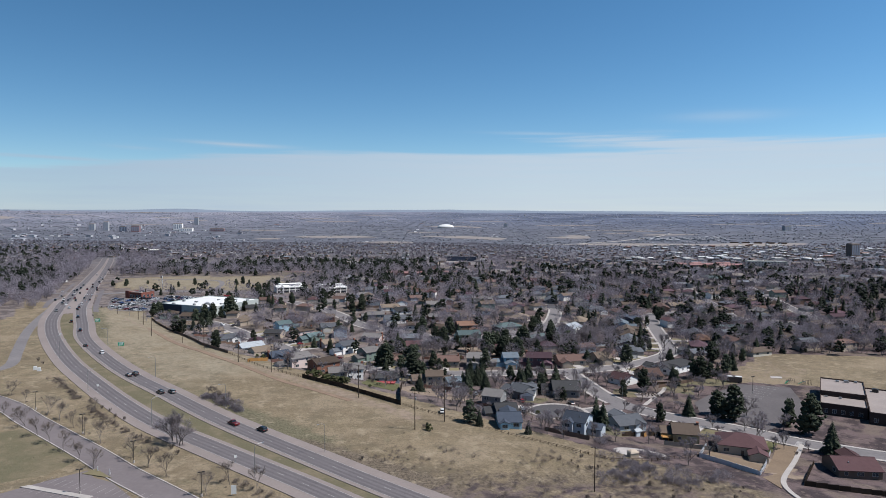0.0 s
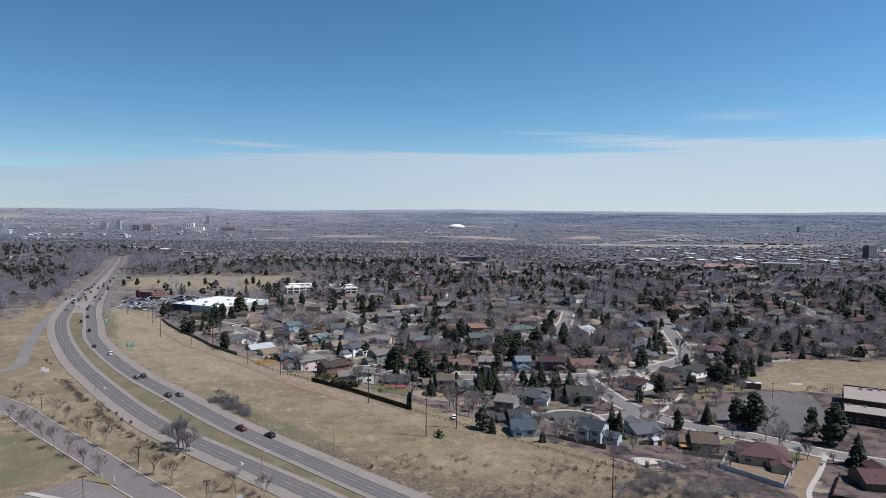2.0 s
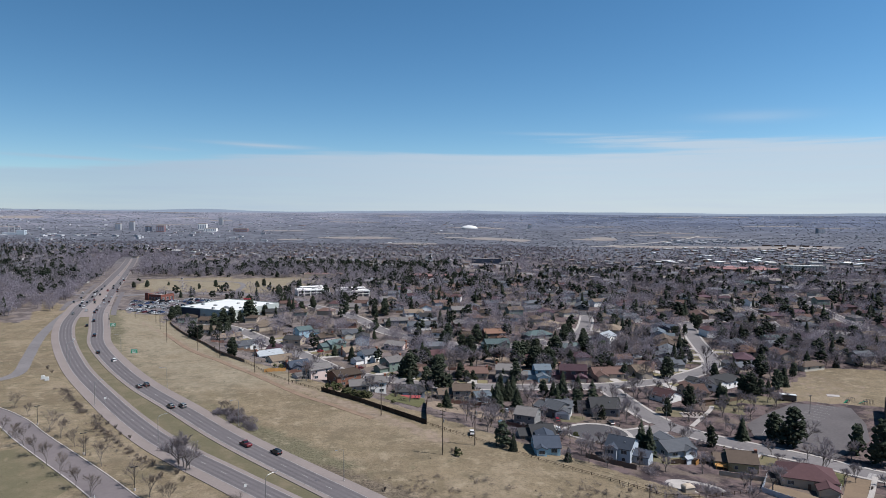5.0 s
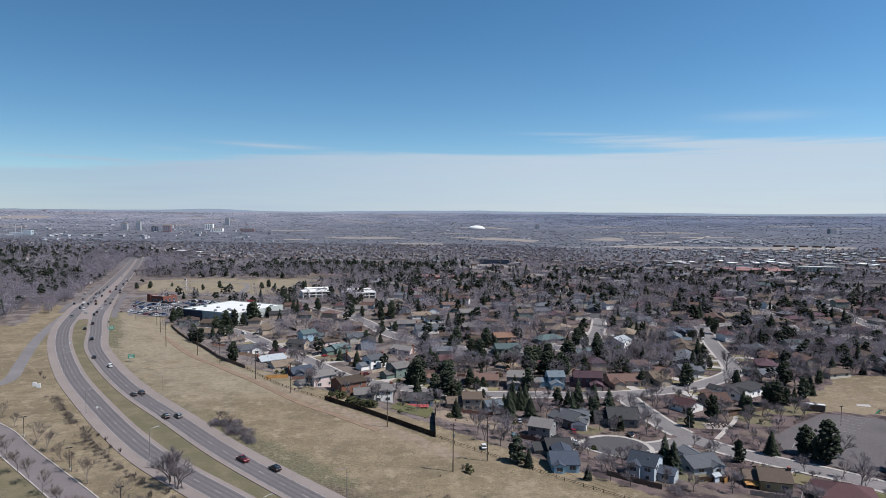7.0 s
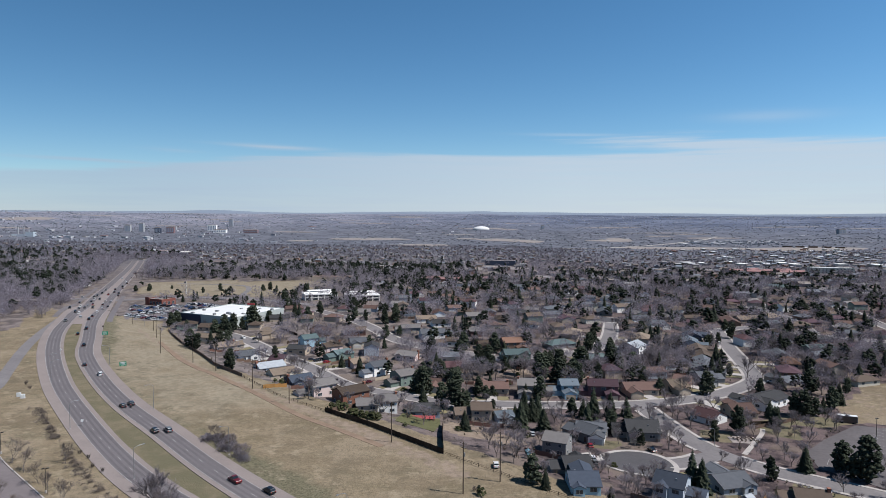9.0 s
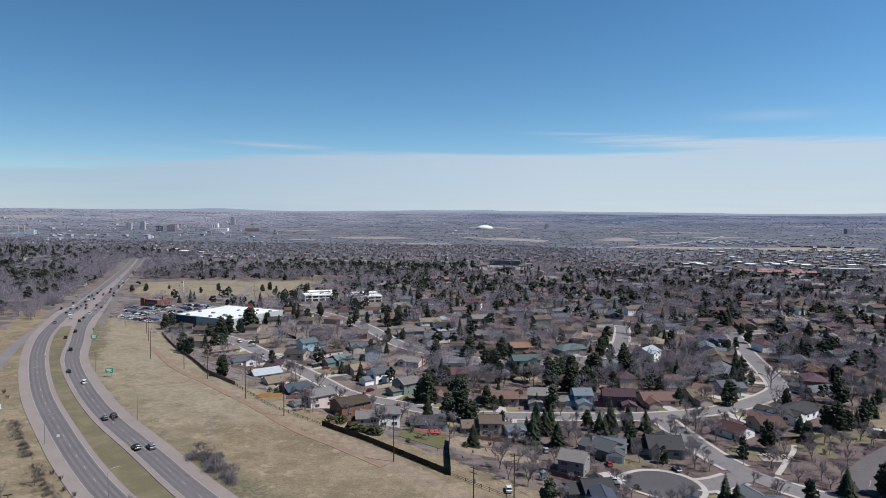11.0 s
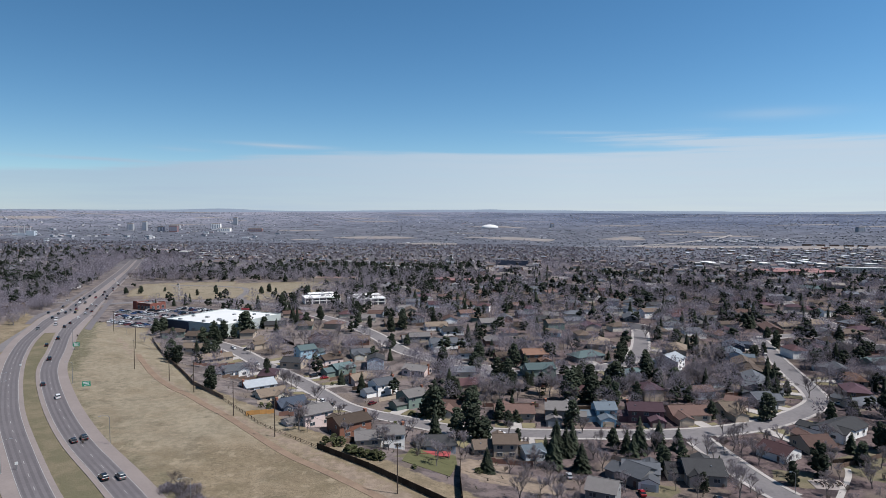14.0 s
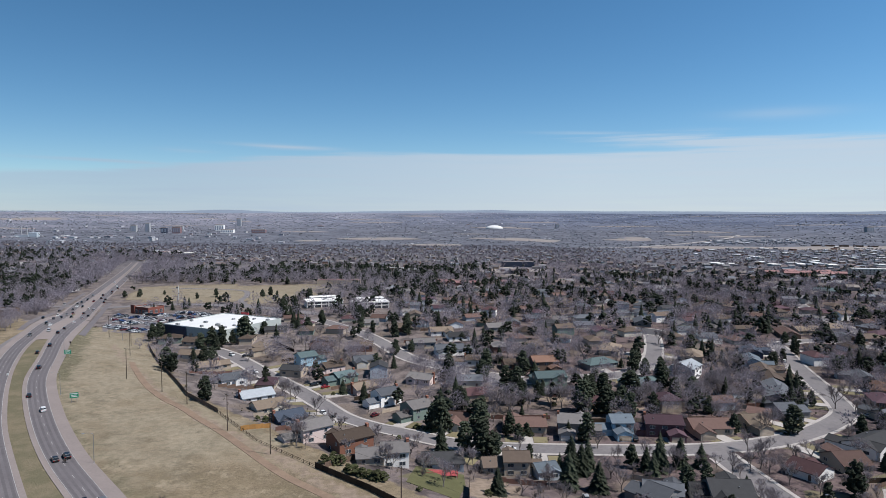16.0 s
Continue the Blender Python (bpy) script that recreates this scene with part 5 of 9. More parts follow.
def bare_wood(P, h, mat, label, seed):
    """Leafless trees: finer twigs on the nearer ones."""
    near = P[:, 1] < 585
    for sel, tmpl, k in ((near, BTN, 0), (~near, BT, 1)):
        if sel.any():
            scatter("bare_trees", tmpl, P[sel], h[sel], [mat], label, "trees", seed + 300 * k)


def bare_template(seed, n, ln, wd, rx=0.42, stem=0.036):
    """A small bare tree, one metre high: trunk, a few limbs, slivers for the twigs."""
    r = np.random.default_rng(seed)
    V, F = [], []

    def tri(p, q, w):
        d = q - p
        u = np.cross(d, r.normal(size=3))
        u = u / (np.linalg.norm(u) + 1e-9) * w / 2
        k = len(V)
        V.extend([p - u, p + u, q])
        F.append((k, k + 1, k + 2))

    for k in range(2):
        tri(np.array([0, 0, -0.03]), np.array([r.uniform(-.03, .03), 0, 0.6]), stem)
    for k in range(5):
        a = r.uniform(0, 6.283)
        tri(np.array([0, 0, r.uniform(.18, .35)]), np.array([math.cos(a) * .25, math.sin(a) * .25, r.uniform(.55, .85)]), stem * 0.6)
    for k in range(n):
        d = r.normal(size=3)
        d /= np.linalg.norm(d)
        rad = r.uniform(0.35, 1.0) ** 0.5
        c = np.array([d[0] * rx * rad, d[1] * rx * rad, 0.58 + d[2] * 0.38 * rad])
        o = d * 0.7 + np.array([0, 0, 0.5]) + r.normal(size=3) * 0.55
        o /= np.linalg.norm(o)
        tri(c - o * ln / 2, c + o * ln / 2, wd)
    return np.array(V), np.array(F), np.zeros(len(F), int)


def cone_template(seed, tiers, arms):
    r = np.random.default_rng(seed)
    V, F = [], []
    for t in range(tiers):
        k = t / tiers
        z, R = 0.05 + 0.9 * k, 0.26 * (1 - k) ** 0.75
        a0 = r.uniform(0, 6.283)
        b = len(V)
        V.append((0, 0, min(1.0, z + 1.5 / tiers)))
        for j in range(arms * 2):
            a = a0 + 6.283 * j / arms / 2
            q = R * (r.uniform(0.85, 1.2) if j % 2 else r.uniform(0.5, 0.75))
            V.append((math.cos(a) * q, math.sin(a) * q, z - (0.04 if j % 2 else 0) + r.uniform(-.01, .01)))
        for j in range(arms * 2):
            F.append((b, b + 1 + j, b + 1 + (j + 1) % (arms * 2)))
    return np.array(V), np.array(F), np.zeros(len(F), int)


def puff_template(seed, n, rx=0.52, up=0.54, core=0.92, rings=(6, 3)):
    """A leafless crown seen from afar: a loose ball of overlapping twig sprays on a short trunk."""
    r = np.random.default_rng(seed)
    V, F = [(-.03, 0, -.03), (.03, 0, -.03), (0, 0, .5)], [(0, 1, 2)]
    for k in range(n):
        d = r.normal(size=3)
        d /= np.linalg.norm(d)
        d *= r.uniform(.55, 1.0)
        c = np.array([d[0] * rx, d[1] * rx, up + d[2] * (1 - up)])
        o = d * .8 + r.normal(size=3) * .5 + np.array([0, 0, .3])
        o /= np.linalg.norm(o)
        u = np.cross(o, r.normal(size=3))
        u /= np.linalg.norm(u) + 1e-9
        b = len(V)
        V += [tuple(c - o * .08 - u * .018), tuple(c - o * .08 + u * .018), tuple(c + o * .16)]
        F.append((b, b + 1, b + 2))
    # the dense heart of the crown, lumpy and soft
    b, (R, S) = len(V), rings
    for j in range(S + 1):
        e = math.pi * (j / S - .5)
        for k in range(R):
            a = 6.283 * k / R
            q = r.uniform(.62, .98) * core
            V.append((math.cos(a) * math.cos(e) * rx * q, math.sin(a) * math.cos(e) * rx * q, up + math.sin(e) * (1 - up) * q))
    for j in range(S):
        for k in range(R):
            p, n_ = b + j * R + k, b + j * R + (k + 1) % R
            F += [(p, n_, n_ + R), (p, n_ + R, p + R)]
    return np.array(V), np.array(F), np.zeros(len(F), int)


def round_template(seed, n, lo=.09, hi=.16):
    """A rounded pine crown of ragged clumps."""
    r = np.random.default_rng(seed)
    V, F = [(0, 0, 0)] * 0, []
    for k in range(n):
        d = r.normal(size=3)
        d /= np.linalg.norm(d)
        f_ = r.uniform(.6, 1.0)
        c = np.array([d[0] * .25 * f_, d[1] * .25 * f_, .52 + d[2] * .36 * f_])
        s = r.uniform(lo, hi)
        b = len(V)
        V += [tuple(c + (0, 0, s)), tuple(c - (0, 0, s * .6))]
        for j in range(5):
            a = 6.283 * j / 5 + r.uniform(-.3, .3)
            V.append(tuple(c + np.array([math.cos(a), math.sin(a), r.uniform(-.4, .4)]) * s * r.uniform(.8, 1.4)))
        for j in range(5):
            F += [(b, b + 2 + j, b + 2 + (j + 1) % 5), (b + 1, b + 2 + (j + 1) % 5, b + 2 + j)]
    return np.array(V), np.array(F), np.zeros(len(F), int)

# ---- houses ----
def slab_mesh(name, w, h, t, mat, bev=0.0):
    """A board standing on its lower edge, facing +y."""
    b = Build()
    b.box(-w / 2, w / 2, 0, t, 0, h)
    return b.mesh(name, mat)


def frame_mesh(w, h, bars=1):
    b = Build()
    e = 0.06
    b.box(-w / 2 - e, w / 2 + e, -0.05, 0.07, -e, 0).box(-w / 2 - e, w / 2 + e, -0.05, 0.07, h, h + e)
    b.box(-w / 2 - e, -w / 2, -0.05, 0.07, 0, h).box(w / 2, w / 2 + e, -0.05, 0.07, 0, h)
    for k in range(bars):
        x = -w / 2 + w * (k + 1) / (bars + 1)
        b.box(x - 0.03, x + 0.03, -0.05, 0.06, 0, h)
    return b.mesh("window_frame", TRIM)


def panelled_door(w, h, cols, rows, mat):
    """Recessed panels in a raised grid."""
    bm = bmesh.new()
    g = [[bm.verts.new((-w / 2 + w * i / cols, 0.08, h * j / rows)) for i in range(cols + 1)] for j in range(rows + 1)]
    fs = [bm.faces.new((g[j][i + 1], g[j][i], g[j + 1][i], g[j + 1][i + 1])) for j in range(rows) for i in range(cols)]
    rim = [e for e in bm.edges if e.is_boundary]
    ext = bmesh.ops.extrude_edge_only(bm, edges=rim)["geom"]
    for v in ext:
        if isinstance(v, bmesh.types.BMVert):
            v.co.y = 0
    bmesh.ops.inset_individual(bm, faces=fs, thickness=0.07, depth=-0.035)
    me = bpy.data.meshes.new("door")
    bm.to_mesh(me)
    bm.free()
    me.materials.append(mat)
    return me


WIN = {k: (frame_mesh(w, h, n), slab_mesh("pane", w, h, 0.025, GLASS)) for k, (w, h, n) in {"wide": (2.0, 1.25, 1), "small": (1.1, 1.15, 0), "tall": (1.5, 1.7, 1)}.items()}
DOOR = panelled_door(1.0, 2.1, 2, 3, material("front_door_paint", (0.16, 0.09, 0.06), (0.12, 0.07, 0.05), 1, 6, 0.6, vary=0.4))
GARAGE_WHITE = panelled_door(4.9, 2.2, 4, 4, TRIM)
GARAGE_TAN = panelled_door(4.9, 2.2, 4, 4, WALLS["tan"])


def gable_walls(L, W, eave, rise, mat, hip=False, down=2.2):
    x, y = L / 2, W / 2
    pts = [(-x, -y, -down), (x, -y, -down), (x, y, -down), (-x, y, -down), (-x, -y, eave), (x, -y, eave), (x, y, eave), (-x, y, eave)]
    fs = [(0, 1, 5, 4), (2, 3, 7, 6)]
    if hip:
        fs += [(1, 2, 6, 5), (3, 0, 4, 7)]
    else:
        pts += [(x, 0, eave + rise), (-x, 0, eave + rise)]
        fs += [(1, 2, 6, 8, 5), (3, 0, 4, 9, 7)]
    fs.append((0, 3, 2, 1))
    return raw_mesh("wall", pts, fs, mat)


def roof_mesh(L, W, eave, rise, mat, hip=False, over=0.55, t=0.22):
    """Sloping slabs with an overhang; a hipped roof slopes on all four sides."""
    k = rise / (W / 2)
    x, y = L / 2 + over * (1 if hip else 0.8), W / 2 + over
    ze, zr = eave - over * k + 0.06, eave + rise + 0.06
    b = Build()
    if hip:
        xr = max(0.4, L / 2 - W / 2 * 0.95)
        top = [(-x, -y, ze + t), (x, -y, ze + t), (x, y, ze + t), (-x, y, ze + t), (xr, 0, zr + t), (-xr, 0, zr + t)]
        low = [(-x, -y, ze), (x, -y, ze), (x, y, ze), (-x, y, ze)]
        b.poly(top + low, [(0, 1, 4, 5), (1, 2, 4), (2, 3, 5, 4), (3, 0, 5), (6, 7, 1, 0), (7, 8, 2, 1), (8, 9, 3, 2), (9, 6, 0, 3), (9, 8, 7, 6)])
        b.box(-xr, xr, -0.13, 0.13, zr + t - 0.06, zr + t + 0.05)
    else:
        pts = [(-x, -y, ze), (-x, 0, zr), (-x, y, ze), (-x, y, ze + t), (-x, 0, zr + t), (-x, -y, ze + t)]
        pts += [(-p[0], p[1], p[2]) for p in pts]
        b.poly(pts, [(0, 1, 4, 5), (1, 2, 3, 4), (7, 6, 11, 10), (8, 7, 10, 9), (5, 4, 10, 11), (4, 3, 9, 10), (1, 0, 6, 7), (2, 1, 7, 8), (0, 5, 11, 6), (3, 2, 8, 9)])
        b.box(-x, x, -0.14, 0.14, zr + t - 0.07, zr + t + 0.05)
    return b.mesh("roof", mat)


WORDS = {"navy": "dark navy", "paleblue": "pale blue", "redwood": "red cedar", "darkbrown": "dark brown", "pale": "pale grey", "pink": "pinkish white", "sky": "light blue", "slate": "slate grey", "rust": "rusty brown", "plum": "plum brown"}


HOUSE_INFO = []


def set_window(kind, h, x, y, z, face):
    """A window on a wall whose outer side looks along face degrees."""
    f = part("window", WIN[kind][0], h, "", pose(x, y, z, 0, 0, face - 90))
    part("pane", WIN[kind][1], f, "dark reflecting glass")


def house(x, y, ang, L, W, st, wall, roof, opts="", side=1, plain=False):
    """opts: c chimney (C, K: at the right or left end), g garage wing towards the street, l or r lower wing at that end, n no cross gable, h hipped, s shed."""
    HOUSES_AT.append((x, y, max(L, W) / 2 + 3))
    HOUSE_INFO.append((x, y, ang, L, W, side))
    rr = random.Random(int(x * 13 + y * 7))
    eave = {1: 2.75, 1.5: 3.6, 2: 5.4}[st]
    if "s" in opts:
        eave = 2.2
    rise = W / 2 * rr.uniform(0.38, 0.44)
    hip = "h" in opts
    level = {1: "single-storey", 1.5: "split-level", 2: "two-storey"}[st]
    name = "garden_shed" if "s" in opts else "house"
    label = f"{WORDS.get(wall, wall)} {level} house with {WORDS.get(roof, roof)} shingle roof" if name == "house" else "small brick-red garden shed with pitched roof"
    h = thing(name, x, y, lz(x, y) + 0.15, ang, label, name.replace("_", " "), "houses of the neighbourhood" if name == "house" else "")
    part("wall", gable_walls(L, W, eave, rise, WALLS[wall], hip), h)
    part("roof", roof_mesh(L, W, eave, rise, ROOFS[roof], hip), h)
    f = 1 if side > 0 else -1
    wing = "g" in opts
    if wing:
        gw, gl = 6.4, 6.2
        gx = (1 if rr.random() < 0.5 else -1) * (L / 2 - gw / 2 - 0.3)
        ge, gr = 2.65, gw / 2 * 0.42
        m = pose(gx, f * (W / 2 + gl / 2 - 1.6), 0, 0, 0, 90)
        part("garage", gable_walls(gl + 3.2, gw, ge, gr, WALLS[wall]), h, "", m)
        part("garage_roof", roof_mesh(gl + 3.2, gw, ge, gr, ROOFS[roof], over=0.4), h, "", m @ pose(0, 0, 0.012))
        yd = f * (W / 2 + gl / 2 - 1.6 + (gl + 3.2) / 2 + 0.01)
        part("garage_door", GARAGE_WHITE if wall in ("white", "paleblue", "grey", "cream", "green") else GARAGE_TAN, h, "panelled sectional garage door", pose(gx, yd, 0.0, 0, 0, 0 if f > 0 else 180))
    if name == "house":
        forced = "l" in opts or "r" in opts
        if forced or (st > 1 and not hip and not plain and rr.random() < 0.75):
            # a lower side wing
            wl, ww = rr.uniform(4.6, 6.2), W * rr.uniform(0.62, 0.82)
            end = -1 if wing and gx > 0 else 1 if wing else rr.choice((-1, 1))
            if forced:
                end, wl = (-1 if "l" in opts else 1), 6.4
            wx = end * (L / 2 + wl / 2 - 0.4)
            m = pose(wx, f * (W - ww) * 0.3, 0)
            part("side_wing", gable_walls(wl, ww, 2.6, ww * 0.2, WALLS[wall]), h, "", m)
            part("wing_roof", roof_mesh(wl, ww, 2.6, ww * 0.2, ROOFS[roof], over=0.45), h, "", m)
            if wl > 5:
                set_window("wide", h, wx, f * (W - ww) * 0.3 - f * (ww / 2 + 0.03), 1.0, -90 * f)
        if not hip and "n" not in opts and rr.random() < (0.3 if plain else 0.65):
            # a cross gable on the garden or street side
            cw, cl = L * rr.uniform(0.36, 0.48), W / 2 + rr.uniform(1.0, 2.6)
            sd = -f if wing or rr.random() < 0.6 else f
            cxg = rr.choice((-1, 1)) * (L / 2 - cw / 2 - 0.5)
            m = pose(cxg, sd * cl / 2, 0, 0, 0, 90)
            part("cross_gable", gable_walls(cl, cw, eave - 0.05, min(rise * 0.92, cw * 0.22), WALLS[wall]), h, "", m)
            part("gable_roof", roof_mesh(cl, cw, eave - 0.05, min(rise * 0.92, cw * 0.22), ROOFS[roof], over=0.45), h, "", m @ pose(0, 0, 0.02))
            if not plain:
                for z in ([1.0] if st == 1 else [1.25] if st == 1.5 else [0.95, 3.55]):
                    set_window("wide", h, cxg, sd * (cl + 0.03), z, 90 * sd)
    if "c" in opts or "C" in opts or "K" in opts:
        b = Build()
        cx = L / 2 * (1.0 if "C" in opts else -1.0 if "K" in opts else 0.98 if rr.random() < 0.6 else -0.98)
        b.box(cx - 0.45, cx + 0.45, -0.95, 0.35, -0.5, eave + rise + 0.9)
        b.box(cx - 0.52, cx + 0.52, -1.02, 0.42, eave + rise + 0.9, eave + rise + 1.08)
        part("chimney", b.mesh("chimney", BRICK if "C" in opts or "K" in opts or wall != "white" else WALLS["tan"]), h, "square brick chimney stack")
    floors = [1.0] if st == 1 else ([1.25] if st == 1.5 else [0.95, 3.55])
    if "s" in opts:
        part("door", DOOR, h, "", pose(0, f * (W / 2 + 0.01), 0, 0, 0, 0 if f > 0 else 180))
        return h
    if plain:
        for z in floors[-1:]:
            for k in (-0.28, 0.28) if y < 570 else ():
                part("window", WIN["wide"][1], h, "dark reflecting glass", pose(k * L, -W / 2 - 0.03, z, 0, 0, 180))
        if rr.random() < 0.5 and y < 570:
            set_window("wide", h, L / 2 + 0.03, 0.4, floors[-1], 0)
        return h
    for sgn in (1, -1):
        n = max(2, int(L / 4.6))
        for j, z in enumerate(floors):
            for k in range(n):
                px = -L / 2 + L * (k + 0.5) / n
                if sgn == f and wing and abs(px - gx) < 4.2 and j == 0:
                    continue
                if sgn == f and j == 0 and k == n // 2:
                    part("door", DOOR, h, "panelled front door", pose(px, f * (W / 2 + 0.01), 0.02, 0, 0, 0 if f > 0 else 180))
                    continue
                set_window(rr.choice(("wide", "small", "wide")), h, px, sgn * (W / 2 + 0.03), z, 90 * sgn)
    for sgn in (1, -1):
        for z in floors:
            if "c" in opts and rr.random() < 0.5:
                continue
            set_window("small" if W < 10.5 else "wide", h, sgn * (L / 2 + 0.03), W * rr.choice((-0.22, 0.24)), z, 0 if sgn > 0 else 180)
    # vents and a flue on the roof
    v = Build()
    for k in range(1):
        vx, vy = L * rr.uniform(-0.3, 0.3), W * 0.25 * rr.choice((-1, 1))
        zz = eave + rise * 0.5 + 0.2
        v.box(vx - 0.2, vx + 0.2, vy - 0.2, vy + 0.2, zz - 0.1, zz + 0.45)
    part("roof_vent", v.mesh("roof_vent", STEEL), h, "small galvanised roof vent")
    return h


house(-27.4, 344.9, 6, 14.2, 11, 1, 'paleblue', 'charcoal', 'e', 1)
house(-43.5, 336.5, 14, 9.0, 10, 2, 'white', 'grey', 'C', 1)
house(-51.5, 333.5, 14, 9.0, 9, 1, 'tan', 'grey', '', 1)
house(-1.4, 347.3, 3, 9.0, 10, 2, 'tan', 'brown', '', 1)
house(-9.0, 347.7, 10, 9.0, 9, 1, 'tan', 'brown', '', 1)
house(-206, 542, -8, 15, 10, 1, 'tan', 'darkbrown', 'r', 1)
house(-193, 510, -6, 17, 10, 1, 'cream', 'tan', 'n', 1)
house(-173, 482, 35, 14, 11, 1, 'tan', 'tan', 'Cr', 1)
house(-146, 451, 40, 13, 11, 1.5, 'white', 'slate', 'l', 1)
house(-120, 415, 38, 15, 11, 1, 'white', 'pale', 'Kn', 1)
house(-106, 391, 40, 13, 10, 1, 'cream', 'tan', '', 1)
house(-92, 374, 40, 12, 11, 1, 'navy', 'navy', 'K', 1)
house(-76, 352, 42, 12, 9.5, 2, 'pink', 'grey', 'Kl', 1)
house(-119, 499, 40, 11, 10, 2, 'sky', 'teal', 'r', -1)
house(-100, 485, 40, 12, 10, 1.5, 'pink', 'darkbrown', 'Cl', -1)
house(-89, 466, 42, 12, 10, 1.5, 'green', 'teal', 'Cl', -1)
house(-75, 447, 43, 13, 10, 1, 'pink', 'tan', 'K', -1)
house(-60, 428, 40, 11.5, 10, 2, 'white', 'slate', 'Cln', -1)
house(-43, 408, 40, 11, 11, 2, 'green', 'grey', 'Cl', -1)
house(-46, 467, -20, 14, 11, 1, 'pink', 'grey', 'C', -1)
house(-20, 462, 6, 13, 10, 1.5, 'cream', 'slate', 'ln', -1)
house(-19, 504, 5, 9, 9, 1.5, 'white', 'brown', 'K', -1)
house(-60.5, 345, 40, 13.5, 10, 2, 'redwood', 'darkbrown', 'C', 1)
house(-23.5, 399.4, -9, 9.0, 10, 1, 'cream', 'rust', 'g', -1)
house(25.0, 391.0, -5, 13.0, 11, 2, 'grey', 'grey', 'gc', -1)
house(44.5, 392.3, 5, 9.0, 10, 2, 'sky', 'blue', 'gl', -1)
house(62.0, 392.0, -4, 15.0, 11, 2, 'maroon', 'plum', 'gc', -1)
house(4.6, 393.9, 3, 17.5, 11, 1, 'tan', 'rust', 'c', -1)
house(82.0, 396.4, 6, 17.0, 12, 1, 'tan', 'rust', 'g', -1)
house(102.9, 403.5, 12, 9.5, 13, 1, 'tan', 'tan', 'g', -1)
house(110.5, 413.7, -31, 9.0, 11, 1, 'brown', 'rust', 'g', -1)
house(123.9, 420.0, 11, 9.9, 11, 1.5, 'grey', 'slate', 'g', -1)
house(101.7, 350.7, -53, 11.3, 11, 1, 'white', 'maroon', '', -1)
house(118.7, 359.5, 8, 10.9, 13, 1, 'tan', 'rust', 'g', 1)
house(43.2, 324.5, -47, 9.0, 11, 1.5, 'grey', 'slate', '', -1)
house(27.2, 303.0, -22, 9.0, 10, 2, 'grey', 'grey', '', 1)
house(29.1, 272.8, 8, 9.0, 10, 1.5, 'grey', 'charcoal', '', 1)
house(28.8, 256.1, 1, 9.0, 11, 1, 'sky', 'navy', 'g', 1)
house(44.8, 328.1, -14, 12.1, 10, 1.5, 'white', 'slate', 'g', -1)
house(65.6, 328.8, -3, 13.0, 14, 1.5, 'grey', 'charcoal', 'g', 1)
house(57.0, 258.6, -30, 9.0, 11, 2, 'paleblue', 'navy', '', 1)
house(81.4, 276.8, 18, 12.5, 12, 1, 'paleblue', 'slate', 'g', 1)
house(101.8, 262.6, -13, 10.0, 12, 1.5, 'yellow', 'brown', 'c', 1)
house(119.0, 249.5, -20, 17, 14, 1.5, 'tan', 'maroon', 'hg', -1)
house(148.9, 228.3, -7, 14.3, 13, 1, 'brown', 'maroon', 'g', 1)
house(-153.3, 527.4, 132, 18, 11, 1, 'tan', 'tan', 'g', 1)
house(-34.3, 527.5, 15, 18, 11, 1.5, 'white', 'slate', 'g', -1)
house(-52.0, 544.2, 15, 14, 10, 1.5, 'grey', 'grey', '', -1)
house(-43.2, 582.7, 15, 16, 11, 1, 'white', 'tan', 'g', -1)
house(-75.0, 593.5, 15, 16, 11, 1, 'brown', 'brown', '', -1)
house(6.8, 498.4, 12, 16, 11, 1, 'brick', 'darkbrown', '', -1)
house(22.4, 496.2, 12, 15, 11, 2, 'brown', 'orange', 'g', -1)
house(22.4, 464.0, 12, 16, 11, 2, 'green', 'teal', 'g', 1)
house(132.9, 442.5, 63, 18, 11, 1.5, 'grey', 'slate', 'g', -1)
house(137.5, 459.0, 75, 18, 11, 1, 'grey', 'slate', '', -1)
house(143.2, 476.9, 76, 18, 11, 1, 'brown', 'darkbrown', 'g', -1)
house(145.8, 493.6, 76, 18, 11, 1, 'tan', 'brown', 'g', -1)
house(147.3, 514.4, 76, 17, 11, 1.5, 'paleblue', 'blue', 'g', -1)
house(159.5, 543.2, 75, 18, 11, 1, 'navy', 'navy', 'g', -1)
house(101.4, 488.6, 51, 15, 12, 2, 'white', 'pale', 'g', 1)
house(115.5, 523.1, 73, 18, 12, 1.5, 'tan', 'tan', 'h', 1)
house(215.8, 617.7, 79, 24, 13, 1, 'brown', 'rust', '', 1)
house(260.2, 642.3, 15, 22, 13, 1, 'tan', 'tan', 'h', -1)
house(241.2, 605.6, 15, 20, 12, 1, 'grey', 'slate', '', -1)
house(208.3, 557.7, 79, 20, 12, 1, 'brown', 'darkbrown', 'h', 1)
house(208.2, 535.5, 75, 18, 12, 1, 'brown', 'plum', '', 1)
house(194.5, 483, 76, 17, 11, 1, 'grey', 'slate', 'g', 1)
house(191, 463, 75, 17, 11, 1, 'tan', 'orange', 'h', 1)
house(179.5, 440, 75, 17, 11, 1, 'brown', 'plum', 'h', 1)
house(8.5, 345.2, 20, 8, 8, 1, 'paleblue', 'blue', '', 1)
house(137.5, 376.6, 36, 20, 12.5, 1.5, 'white', 'charcoal', 'g', 1)
house(69.7, 463.3, 28, 18, 11, 1, 'green', 'teal', '', 1)
house(54.9, 503.2, 28, 20, 12, 1, 'grey', 'teal', 'h', -1)
